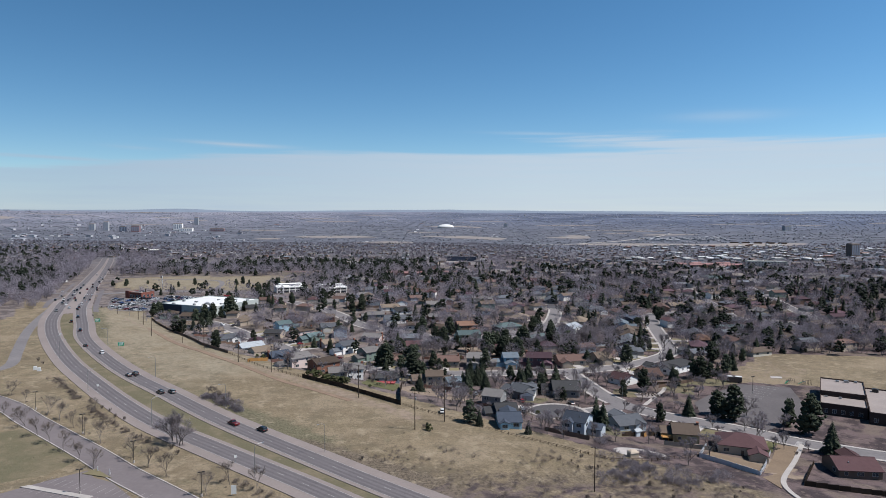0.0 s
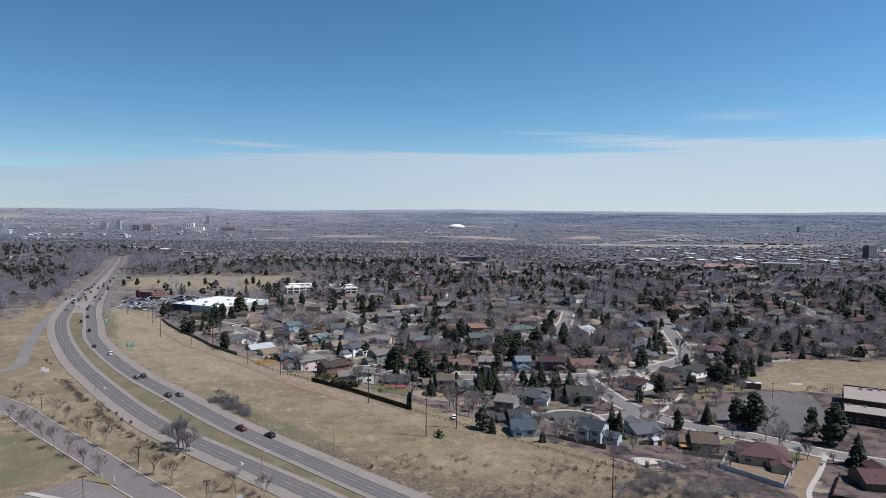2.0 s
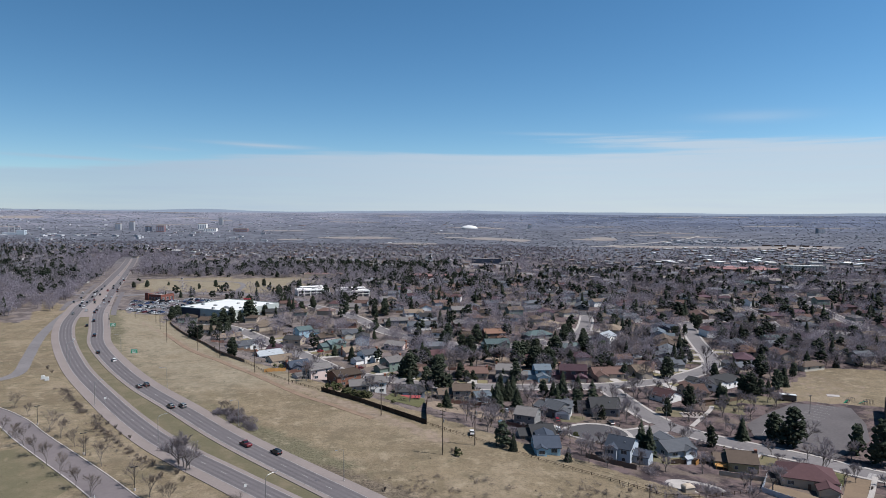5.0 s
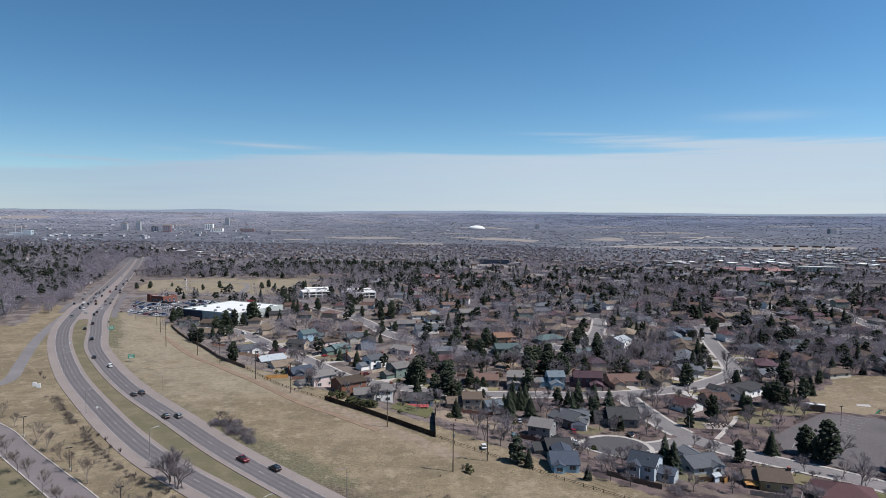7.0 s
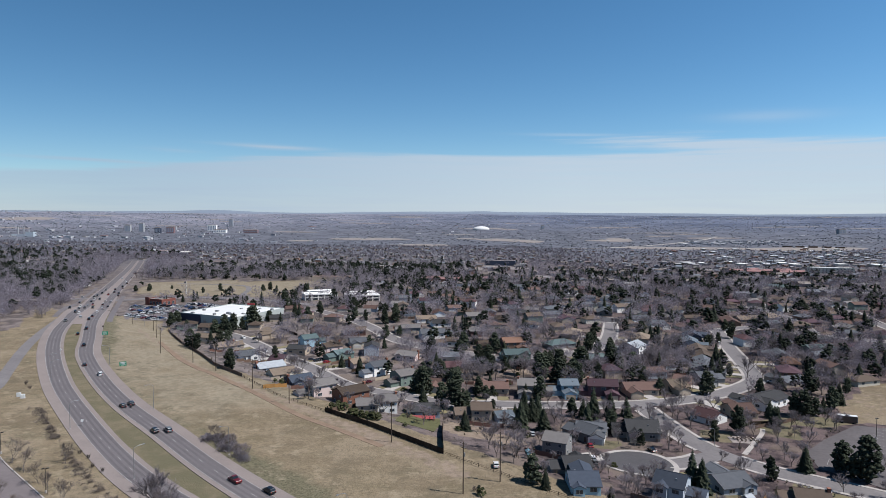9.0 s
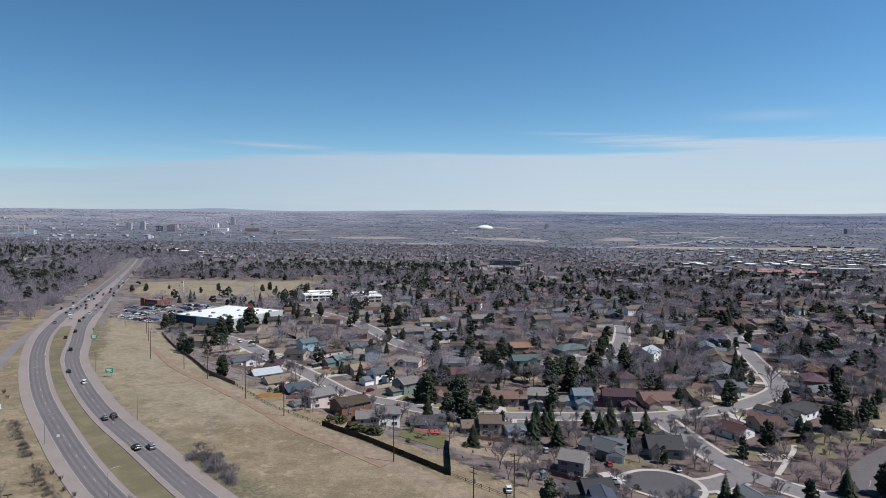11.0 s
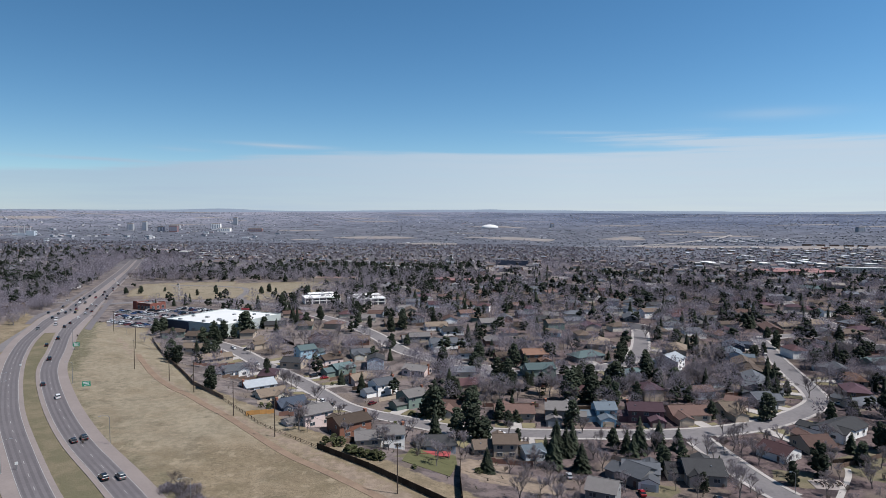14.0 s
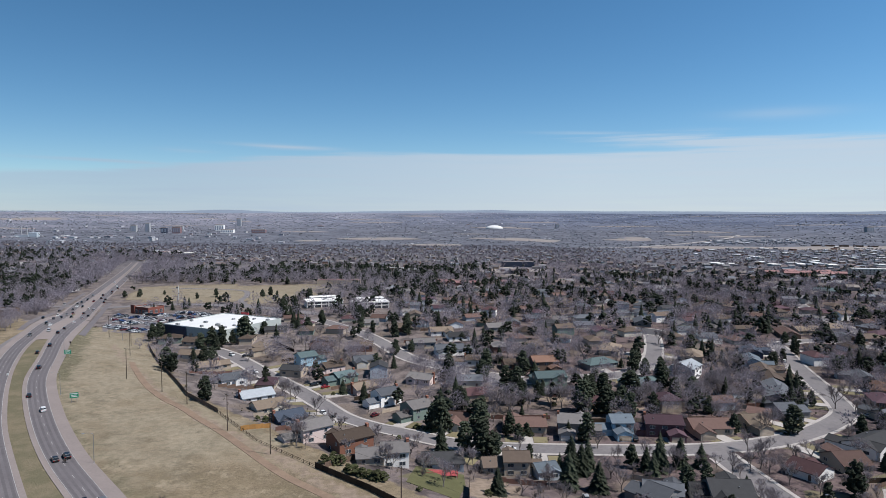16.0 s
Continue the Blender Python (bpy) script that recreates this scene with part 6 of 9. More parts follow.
house(68.7, 536.8, 73, 20, 12, 1, 'tan', 'tan', 'h', -1)
house(-1.7, 599.8, 15, 18, 12, 1, 'grey', 'grey', '', -1)
house(112.2, 634.1, 81, 22, 12, 1, 'grey', 'slate', '', -1)
house(24.3, 446.1, 12, 6, 5, 1, 'brick', 'maroon', 's', 1)
house(230.6, 504.1, 15, 20, 12, 1, 'green', 'teal', 'g', -1)
house(234.8, 630.6, 15, 20, 12, 1, 'tan', 'tan', '', -1)
house(266.0, 602.3, 15, 20, 12, 1, 'brown', 'brown', 'h', -1)

# drives from the street to the garages
n_drive = 0
for hx, hy, hr in list(HOUSES_AT):
    best = None
    for C in (S1, S2, S4, CUL):
        dd = np.hypot(C[:, 0] - hx, C[:, 1] - hy)
        k = int(dd.argmin())
        if best is None or dd[k] < best[0]:
            best = (dd[k], C[k])
    if best[0] < 34 and random.Random(int(hx * 3 + hy)).random() < 0.8:
        q = Vector((hx, hy))
        p = Vector(best[1])
        w = (q - p).normalized()
        s = Vector((-w.y, w.x)) * 2.7
        a, b = p + w * 5.0, q - w * 4.0
        if (b - a).dot(w) > 4 and min(math.dist((bx, by), tuple(a)) - br for bx, by, br in BULBS) > 1:
            n_drive = (n_drive + 1) % 9
            sheet("driveway", [tuple(a - s), tuple(b - s), tuple(b + s), tuple(a + s)], 0.262 + 0.004 * n_drive, CONCRETE, "pale concrete drive to a garage", "driveway", step=4)
            for side_ in (1, -1):
                if side_ < 0 and n_drive % 3 == 0:
                    continue
                g, e = s.normalized() * 3.0 * side_, s.normalized() * (8.6 if n_drive % 2 else 7.2) * side_
                a2, b2 = p + w * 6.9, q - w * (hr * 0.72 + 1.2)
                if (b2 - a2).dot(w) > 2.5:
                    quad = [a2 + g, b2 + g, b2 + e, a2 + e]
                    sheet("lawn", [tuple(v) for v in (quad if side_ < 0 else quad[::-1])], 0.1 + 0.004 * n_drive, LAWN, "small winter-tan front lawn beside a drive", "lawn", step=3)


# ---- large buildings ----
def flat_block(name, rect, h, wall, roof, label, category, base=None, parent=None, rz=0.0, at=None):
    """A flat-roofed block: walls, a parapet that stands above the roof deck. rect in local metres about at."""
    x0, x1, y0, y1 = rect
    z = lz(*at) if base is None else base
    ob = parent or thing(name, at[0], at[1], z, rz, label, category)
    w = Build()
    t = 0.35
    w.box(x0, x1, y0, y0 + t, -2, h + 0.6).box(x0, x1, y1 - t, y1, -2, h + 0.6).box(x0, x0 + t, y0 + t, y1 - t, -2, h + 0.6).box(x1 - t, x1, y0 + t, y1 - t, -2, h + 0.6)
    part("wall", w.mesh("wall", wall), ob)
    r = Build()
    r.box(x0 + t, x1 - t, y0 + t, y1 - t, h - 0.4, h)
    part("roof", r.mesh("roof", roof), ob, "flat membrane roof")
    return ob


def roof_unit(parent, x, y, z, a, b, c, mat=STEEL):
    u = Build()
    u.box(x - a / 2, x + a / 2, y - b / 2, y + b / 2, z - 0.05, z + c)
    u.box(x - a * 0.3, x + a * 0.3, y - b * 0.3, y + b * 0.3, z + c, z + c + 0.18)
    part("roof_unit", u.mesh("roof_unit", mat), parent, "metal rooftop air handler")


WHITE_ROOF = material("white_membrane", (0.80, 0.80, 0.79), (0.70, 0.70, 0.69), 0.06, 12, 0.7)
TAN_ROOF = material("pale_gravel_roof", (0.36, 0.31, 0.288), (0.29, 0.25, 0.235), 0.1, 12, 0.9)
NAVY_WALL = material("dark_blue_block", (0.035, 0.05, 0.09), (0.03, 0.04, 0.075), 0.3, 8, 0.7)
PALE_WALL = material("pale_green_grey_block", (0.50, 0.54, 0.52), (0.44, 0.48, 0.46), 0.3, 8, 0.8)
DARK_BRICK = material("dark_school_brick", (0.08, 0.055, 0.048), (0.06, 0.042, 0.037), 0.6, 8, 0.9)
RED_BRICK = material("red_brick", (0.27, 0.1, 0.08), (0.21, 0.08, 0.062), 0.6, 8, 0.9)


def store():
    ux, vy = (STORE_AT[0] + STORE_AT[1]) / 2, (STORE_AT[2] + STORE_AT[3]) / 2
    cx, cy = xy_of(ux, vy)
    a = -math.degrees(math.atan2(0.407, 0.914))
    ob = flat_block("store", (-29, 29, -29, 29), 7.2, PALE_WALL, WHITE_ROOF, "large flat white-roofed store with pale green walls", "store", at=(cx, cy), rz=a)
    b = Build()
    b.box(-29.5, -29.02, -29.5, 20, -1.8, 7.9).box(-29.02, -6, -29.5, -29.02, -1.8, 7.3)
    part("wall", b.mesh("wall", NAVY_WALL), ob, "dark blue loading-side cladding")
    r = random.Random(5)
    for k in range(13):
        roof_unit(ob, r.uniform(-26, 26), r.uniform(-25, 25), 7.2, r.uniform(1.5, 3), r.uniform(1.5, 2.4), r.uniform(0.8, 1.5))
    b = Build()
    b.box(-12, -4, 29.02, 29.6, 5.4, 9.4).box(-20, 4, 29.02, 33, 3.6, 4.1)
    part("entrance_canopy", b.mesh("entrance_canopy", material("red_panel", (0.5, 0.02, 0.03), (0.42, 0.02, 0.03), 1, 6, 0.5)), ob, "red entrance panel over a canopy")
    for k in range(3):
        b = Build()
        b.box(-3 + k * 9.5, 0 + k * 9.5, -29.3, -29.02, 0, 3.2)
        part("loading_door", b.mesh("loading_door", STEEL), ob, "ribbed steel loading door")


store()


def school():
    ob = flat_block("school", (-9.5, 9.5, -14.5, 14.5), 6.4, DARK_BRICK, TAN_ROOF, "dark brick flat-roofed school in three blocks", "school", at=(201.5, 317.6), rz=-30.8, base=-8.1)
    flat_block("", (-9.3, 9.3, -31, -14.6), 4.6, DARK_BRICK, TAN_ROOF, "", "", parent=ob, at=(201.5, 317.6))
    flat_block("", (9.6, 48, -37, 10), 4.6, DARK_BRICK, TAN_ROOF, "", "", parent=ob, at=(201.5, 317.6))
    roof_unit(ob, 2, 11, 6.4, 2.2, 1.4, 0.9)
    roof_unit(ob, -2, 10, 6.4, 1.4, 1.2, 0.7)
    roof_unit(ob, 6, 12, 6.4, 1.2, 1.0, 0.8)
    roof_unit(ob, 14, 5, 4.6, 2.6, 2.2, 1.6, DARK_METAL)
    roof_unit(ob, -7, -16.5, 4.6, 1.4, 0.8, 0.5)
    roof_unit(ob, -1, -17, 4.6, 1.0, 0.8, 0.7)
    for k in range(5):
        f = part("window", WIN["tall"][0], ob, "", pose(-7 + 3.4 * k, -31.04, 0.9, 0, 0, 180))
        part("pane", WIN["tall"][1], f)
    for k in range(8):
        f = part("window", WIN["tall"][0], ob, "", pose(12 + 4.4 * k, -37.04, 0.9, 0, 0, 180))
        part("pane", WIN["tall"][1], f)


school()
ob = flat_block("brick_building", (-10.5, 10.5, -8, 8), 5.6, RED_BRICK, TAN_ROOF, "red brick commercial building with large windows", "building", at=(-304, 664), rz=-24)
for k in range(5):
    f = part("window", WIN["tall"][0], ob, "", pose(-8.4 + 4.2 * k, -8.04, 0.9, 0, 0, 180) @ Matrix.Diagonal((1.7, 1, 1.6, 1)))
    part("pane", WIN["tall"][1], f, "dark shop glass")
for k in range(3):
    f = part("window", WIN["tall"][0], ob, "", pose(10.54, -5 + 5 * k, 0.9, 0, 0, -90) @ Matrix.Diagonal((1.7, 1, 1.6, 1)))
    part("pane", WIN["tall"][1], f, "dark shop glass")
part("tower", Build().box(-11.2, -6.2, -8.7, -8.05, -1, 7.4).mesh("tower", RED_BRICK), ob, "raised brick entrance bay")
roof_unit(ob, 3, 2, 5.6, 3, 2, 1.2)
roof_unit(ob, -4, 3, 5.6, 2, 2, 1.0)
WHITE_STUCCO = material("white_stucco", (1.0, 0.99, 0.96), (0.86, 0.85, 0.83), 0.3, 8, 0.8)


def clinic(cx, cy, w, d, rz):
    """Two storeys of dark glass behind white piers, under a broad white roof slab, with a raised block behind."""
    ob = thing("clinic_building", cx, cy, lz(cx, cy), rz, "white modern two-storey building with dark window bands", "building", "white buildings by the park")
    part("glazing", Build().box(-w / 2 + 1, w / 2 - 1, -d / 2 + 1, d / 2 - 0.5, -1, 5.2).mesh("glazing", GLASS), ob, "dark tinted glass front")
    part("floor_slab", Build().box(-w / 2 + 0.4, w / 2 - 0.4, -d / 2 + 0.4, d / 2, 2.4, 3.2).mesh("floor_slab", WHITE_STUCCO), ob)
    part("roof", Build().box(-w / 2, w / 2, -d / 2, d / 2 + 0.2, 5.2, 6.1).mesh("roof", WHITE_STUCCO), ob, "broad white roof slab")
    for k in range(6):
        x = -w / 2 + 0.7 + (w - 1.4) * k / 5
        part("pier", Build().box(x - 0.45, x + 0.45, -d / 2 + 0.5, -d / 2 + 1.2, -1, 5.19).mesh("pier", WHITE_STUCCO), ob)
    part("wall", Build().box(w / 2 - 1.0, w / 2 - 0.3, -d / 2 + 1.3, d / 2, -1, 5.19).mesh("wall", WHITE_STUCCO), ob)
    part("wall", Build().box(-w / 2 + 0.3, -w / 2 + 1.0, -d / 2 + 1.3, d / 2, -1, 5.19).mesh("wall", WHITE_STUCCO), ob)
    part("upper_storey", Build().box(-w / 2 + 7, w / 2 - 2, d / 2 + 0.3, d / 2 + 11, -1, 7.2).mesh("upper_storey", WHITE_STUCCO), ob)
    part("upper_window", Build().box(-w / 2 + 9, w / 2 - 5, d / 2 + 0.2, d / 2 + 0.29, 6.2, 6.9).mesh("upper_window", GLASS), ob, "dark strip window")
    roof_unit(ob, 2, 2, 6.1, 3, 2.2, 1.0)


clinic(-162, 716, 34, 20, 24)
clinic(-117, 709, 34, 18, 18)
PINK_ROOF = material("faded_red_roof", (0.31, 0.155, 0.15), (0.25, 0.125, 0.122), 0.2, 8, 0.8)
flat_block("long_building", (-26, 26, -8, 8), 5.0, WALLS["tan"], PINK_ROOF, "long low building with faded red roof", "building", at=(-189, 905), rz=4)
flat_block("hall_building", (-24, 24, -7, 7), 4.5, WALLS["white"], WHITE_ROOF, "long low white building among bare trees", "building", at=(-120, 1075), rz=2)


# ---- cars ----
PAINTS = {k: material("car_paint_" + k, c, tuple(v * 0.92 for v in c), 1, 4, r) for k, (c, r) in dict(
    black=((0.012, 0.012, 0.014), 0.25), white=((0.72, 0.72, 0.72), 0.3), silver=((0.38, 0.39, 0.41), 0.3), grey=((0.12, 0.125, 0.13), 0.3),
    red=((0.32, 0.015, 0.02), 0.3), maroon=((0.13, 0.012, 0.018), 0.3), blue=((0.03, 0.07, 0.2), 0.3), tan=((0.3, 0.26, 0.2), 0.35)).items()}
HEAD_LENS = glass_material("lamp_lens", (0.6, 0.6, 0.58))
TAIL_LENS = glass_material("tail_lens", (0.3, 0.01, 0.01))
CARS = {}
SHAPES = {  # length, width, lower body top, roof height, cabin from, cabin to
    "sedan": (4.7, 1.82, 0.92, 1.45, -1.75, 0.95), "suv": (4.75, 1.92, 1.08, 1.76, -2.2, 0.95), "pickup": (5.6, 1.98, 1.1, 1.86, -0.55, 1.25)}


def wheel_mesh():
    t = Build().tube((0, -0.11, 0), (0, 0.11, 0), 0.34, 0.34, 12)
    return t.mesh("tyre", TYRE), Build().tube((0, -0.125, 0), (0, 0.125, 0), 0.2, 0.2, 10).mesh("rim", STEEL)


WHEEL = wheel_mesh()


def car(kind, colour, m, group, small=False):
    key = (kind, colour, small)
    if key in CARS:
        ob = copy_thing(CARS[key], m)
        ob["group"] = group
        return ob
    L, W, zb, zr, c0, c1 = SHAPES[kind]
    word = {"sedan": "saloon car", "suv": "sport utility car", "pickup": "pickup truck"}[kind]
    ob = thing("pickup_truck" if kind == "pickup" else "car", 0, 0, 0, 0, f"{colour} {word} on grey asphalt", "pickup" if kind == "pickup" else "car", group)
    x, y = L / 2, W / 2
    b = Build()
    prof = [(-x, 0.34), (-x, zb - 0.12), (-x + 0.12, zb), (c1 + 0.35, zb), (x - 0.25, zb - 0.16), (x - 0.02, zb - 0.32), (x, 0.34), (x - 0.15, 0.24), (-x + 0.15, 0.24)]
    n = len(prof)
    pts = [(px, -y * (0.95 if pz < 0.4 or pz > zb - 0.05 else 1.0), pz) for px, pz in prof] + [(px, y * (0.95 if pz < 0.4 or pz > zb - 0.05 else 1.0), pz) for px, pz in prof]
    b.poly(pts, [tuple(range(n)), tuple(range(2 * n - 1, n - 1, -1))] + [((k + 1) % n, k, n + k, n + (k + 1) % n) for k in range(n)])
    if kind == "pickup":
        b.box(-x + 0.12, c0 - 0.1, -y + 0.14, y - 0.14, zb, zb + 0.02)
    part("body", b.mesh("body", PAINTS[colour]), ob)
    g = Build()
    r0, r1 = c0 + (0.45 if kind != "suv" else 0.22), c1 - 0.55
    g.poly([(c0, -y * .93, zb), (c1 + .3, -y * .93, zb), (c1 + .3, y * .93, zb), (c0, y * .93, zb), (r0, -y * .78, zr - .06), (r1, -y * .78, zr - .06), (r1, y * .78, zr - .06), (r0, y * .78, zr - .06)],
           [(0, 1, 5, 4), (1, 2, 6, 5), (2, 3, 7, 6), (3, 0, 4, 7), (4, 5, 6, 7)])
    part("cabin_glass", g.mesh("cabin_glass", CAR_GLASS), ob, "dark tinted car windows")
    rf = Build()
    rf.box(r0 - .05, r1 + .05, -y * .8, y * .8, zr - .08, zr, top=0.94)
    part("car_roof", rf.mesh("car_roof", PAINTS[colour]), ob)
    for wx in (-x * 0.62, x * 0.62):
        for s in (-1, 1):
            w = part("wheel", WHEEL[0], ob, "", pose(wx, s * (y - 0.1), 0.34))
            if not small:
                part("rim", WHEEL[1], w, "grey alloy rim")
    if not small:
        for s in (-1, 1):
            part("headlight", Build().box(x - .22, x + .01, s * y * .68 - .2, s * y * .68 + .2, zb - .36, zb - .2).mesh("headlight", HEAD_LENS), ob, "clear headlight")
            part("taillight", Build().box(-x - .01, -x + .1, s * y * .78 - .14, s * y * .78 + .14, zb - .35, zb - .1).mesh("taillight", TAIL_LENS), ob, "red taillight")
    ob.matrix_basis = m
    CARS[key] = ob
    return ob


def drive_car(x, y, colour):
    best = min(((np.hypot(C[:, 0] - x, C[:, 1] - y).min(), i, C) for i, C in enumerate((HWY_R, HWY_L))), key=lambda q: q[0])
    C = best[2]
    k = min(len(C) - 2, int(np.hypot(C[:, 0] - x, C[:, 1] - y).argmin()))
    T = C[k + 1] - C[k]
    a = math.degrees(math.atan2(T[1], T[0])) + (180 if best[1] == 0 else 0)
    kind = "pickup" if colour == "maroon" else ("suv", "sedan", "suv")[int(abs(x)) % 3]
    car(kind, colour, pose(x, y, lz(x, y) + 0.22, 0, 0, a), "cars on the highway")


def street_car(x, y, colour):
    best = None
    for C in (S1, S2, S4, CUL, S5):
        dd = np.hypot(C[:, 0] - x, C[:, 1] - y)
        k = min(len(C) - 2, int(dd.argmin()))
        if best is None or dd[k] < best[0]:
            best = (dd[k], C[k + 1] - C[k])
    a = math.degrees(math.atan2(best[1][1], best[1][0])) + (90 if best[0] > 6 else 0)
    kind = ("suv", "sedan", "sedan")[int(abs(x)) % 3]
    car(kind, colour, pose(x, y, lz(x, y) + (0.25 if best[0] > 6 else 0.13), 0, 0, a), "cars parked by the houses")


drive_car(-262.1, 464.7, 'black')
drive_car(-267.8, 483.5, 'black')
drive_car(-237.9, 431.9, 'black')
drive_car(-208.9, 384.8, 'black')
drive_car(-189.9, 366.8, 'white')
drive_car(-151.7, 318.1, 'black')
drive_car(-149.7, 321.0, 'black')
drive_car(-123.9, 289.5, 'black')
drive_car(-119.3, 290.7, 'grey')
drive_car(-78.5, 248.9, 'maroon')
drive_car(-65.7, 242.3, 'black')
drive_car(-357.9, 671.8, 'silver')
drive_car(-343.3, 640.7, 'black')
drive_car(-326.0, 594.8, 'white')
drive_car(-304.5, 551.5, 'black')
drive_car(-291.8, 526.0, 'black')
drive_car(-300.8, 530.1, 'silver')
drive_car(-351.5, 617.9, 'black')
drive_car(-364.6, 644.4, 'grey')
drive_car(-379.0, 674.4, 'black')
drive_car(-386.1, 691.4, 'white')
drive_car(-399.0, 718.6, 'black')
drive_car(-405.3, 738.3, 'black')
drive_car(-419.3, 769.7, 'grey')
drive_car(-431.3, 836.6, 'black')
drive_car(-463.6, 907.2, 'silver')
drive_car(-377.7, 720.4, 'black')
drive_car(-324.7, 561.7, 'black')
drive_car(-318.8, 557.3, 'white')
drive_car(-398.1, 749.4, 'black')
drive_car(-409.9, 787.9, 'grey')
drive_car(-381.0, 691.8, 'black')
drive_car(-492.7, 973.4, 'black')
drive_car(-348.3, 591.7, 'black')
drive_car(-346.2, 600.7, 'black')
drive_car(-363.3, 630.9, 'white')
drive_car(-385, 664.9, 'black')
drive_car(-407.9, 706.2, 'silver')
drive_car(-350.4, 628.6, 'black')
drive_car(-364.9, 653.2, 'maroon')
drive_car(-395.6, 707, 'black')
drive_car(-367.6, 679.7, 'white')
drive_car(-355.7, 653.8, 'black')
drive_car(-339.8, 626.2, 'silver')
drive_car(-299.5, 510.2, 'grey')
drive_car(-387.8, 739.6, 'black')
drive_car(-443.1, 855.3, 'white')
drive_car(-419.1, 804.4, 'black')
drive_car(-470.2, 896.3, 'silver')
drive_car(-410.8, 773.7, 'black')
drive_car(-392.8, 728.2, 'maroon')
street_car(-85.5, 406.2, 'white')
street_car(-80.4, 398.8, 'black')
street_car(-61.9, 407.4, 'maroon')
street_car(-95.9, 452.8, 'red')
street_car(-102.6, 455.6, 'black')
street_car(-101.0, 460.0, 'black')
street_car(-2.4, 368.7, 'white')
street_car(48.6, 382.4, 'black')
street_car(64.9, 382.8, 'black')
street_car(104.0, 395.3, 'grey')
street_car(159.7, 501.7, 'black')
street_car(171.9, 524.9, 'white')
street_car(-143.2, 480.0, 'white')
street_car(-171.2, 515.8, 'white')
street_car(-161.3, 513.6, 'black')
street_car(161.0, 420.0, 'white')
street_car(188.6, 509.2, 'grey')
street_car(39.4, 295.9, 'white')
street_car(39.1, 290.3, 'grey')
street_car(41.8, 313.7, 'red')
street_car(2.4, 269.2, 'white')
street_car(65.1, 310.2, 'black')
street_car(20.0, 325.7, 'silver')
# the store's car park: rows of parked cars
r = random.Random(3)
for row in range(11):
    for k in range(30):
        u, v = -584 + k * 2.9, 406 + row * 9.2 + (3.0 if row % 2 else 0)
        px, py = xy_of(u + 28, v)
        if not bool(inside(CAR_PARK, px, py)) or not bool(inside(CAR_PARK, px + 2.5, py)) or not bool(inside(CAR_PARK, px - 2.5, py)) or r.random() < 0.38:
            continue
        col = r.choice(("black", "black", "white", "silver", "grey", "white", "white", "silver", "grey", "silver", "maroon", "blue"))
        car(r.choice(("suv", "sedan", "suv")), col, pose(px, py, lz(px, py) + 0.13, 0, 0, 66 + 180 * (row % 2)), "cars in the store's car park", small=True)

# ---- poles, lamps, signs, fences ----
def utility_pole(x, y, h, a, arms=1):
    ob = thing("utility_pole", x, y, lz(x, y), a, "tall dark wooden utility pole with crossarm", "utility pole", "utility poles")
    part("pole", Build().tube((0, 0, -0.8), (0, 0, h), 0.2, 0.13, 8).mesh("pole", POLE_WOOD), ob)
    for k in range(arms):
        z = h - 0.5 - 1.3 * k
        part("crossarm", Build().box(-1.3, 1.3, -0.2, -0.08, z - 0.07, z + 0.07).mesh("crossarm", POLE_WOOD), ob)
        for s in (-1.1, -0.4, 0.5, 1.1):
            part("insulator", Build().tube((s, -0.14, z + 0.07), (s, -0.14, z + 0.28), 0.06, 0.05, 6).mesh("insulator", STEEL), ob, "small grey insulator")
    if arms > 1:
        part("transformer", Build().tube((0.42, 0, h - 4.4), (0.42, 0, h - 3.3), 0.26, 0.26, 10).mesh("transformer", STEEL), ob, "grey can transformer")


POLES = [(-272, 551, 15), (-244, 529, 15), (-220, 485, 14), (-185, 419.5, 15), (-157.5, 400, 14), (-138, 383, 14), (-108.5, 353, 14), (-85, 331.5, 14), (-35, 288.5, 15), (-8.3, 247, 16), (3.2, 257, 16), (48, 193.5, 14)]
for k, (px, py, ph) in enumerate(POLES):
    utility_pole(px, py, ph, -40 if k != 10 else 30, 2 if k in (9, 10) else 1)
WIRE = material("power_cable", (0.03, 0.03, 0.03), (0.02, 0.02, 0.02), 1, 4, 0.7)


def wires(i, j, offs=(-1.1, 0.5, 1.1)):
    p, q = POLES[i], POLES[j]
    ob = thing("power_line", 0, 0, 0, 0, "thin sagging power cables between wooden poles", "power line", "power lines")
    for o in offs:
        w = Build()
        c = math.radians(-40)
        a = Vector((p[0] + o * math.cos(c), p[1] + o * math.sin(c), lz(p[0], p[1]) + p[2] - 0.2))
        b = Vector((q[0] + o * math.cos(c), q[1] + o * math.sin(c), lz(q[0], q[1]) + q[2] - 0.2))
        side = (b - a).cross(Vector((0, 0, 1))).normalized()
        rings = []
        for k in range(9):
            t = k / 8
            n = a.lerp(b, t) - Vector((0, 0, 4 * t * (1 - t) * (b - a).length * 0.02))
            rings += [n + side * 0.008 - Vector((0, 0, 0.005)), n + Vector((0, 0, 0.009)), n - side * 0.008 - Vector((0, 0, 0.005))]
        w.poly(rings, [(3 * k + m, 3 * k + (m + 1) % 3, 3 * k + 3 + (m + 1) % 3, 3 * k + 3 + m) for k in range(8) for m in range(3)] + [(2, 1, 0), (24, 25, 26)])
        part("cable", w.mesh("cable", WIRE), ob)


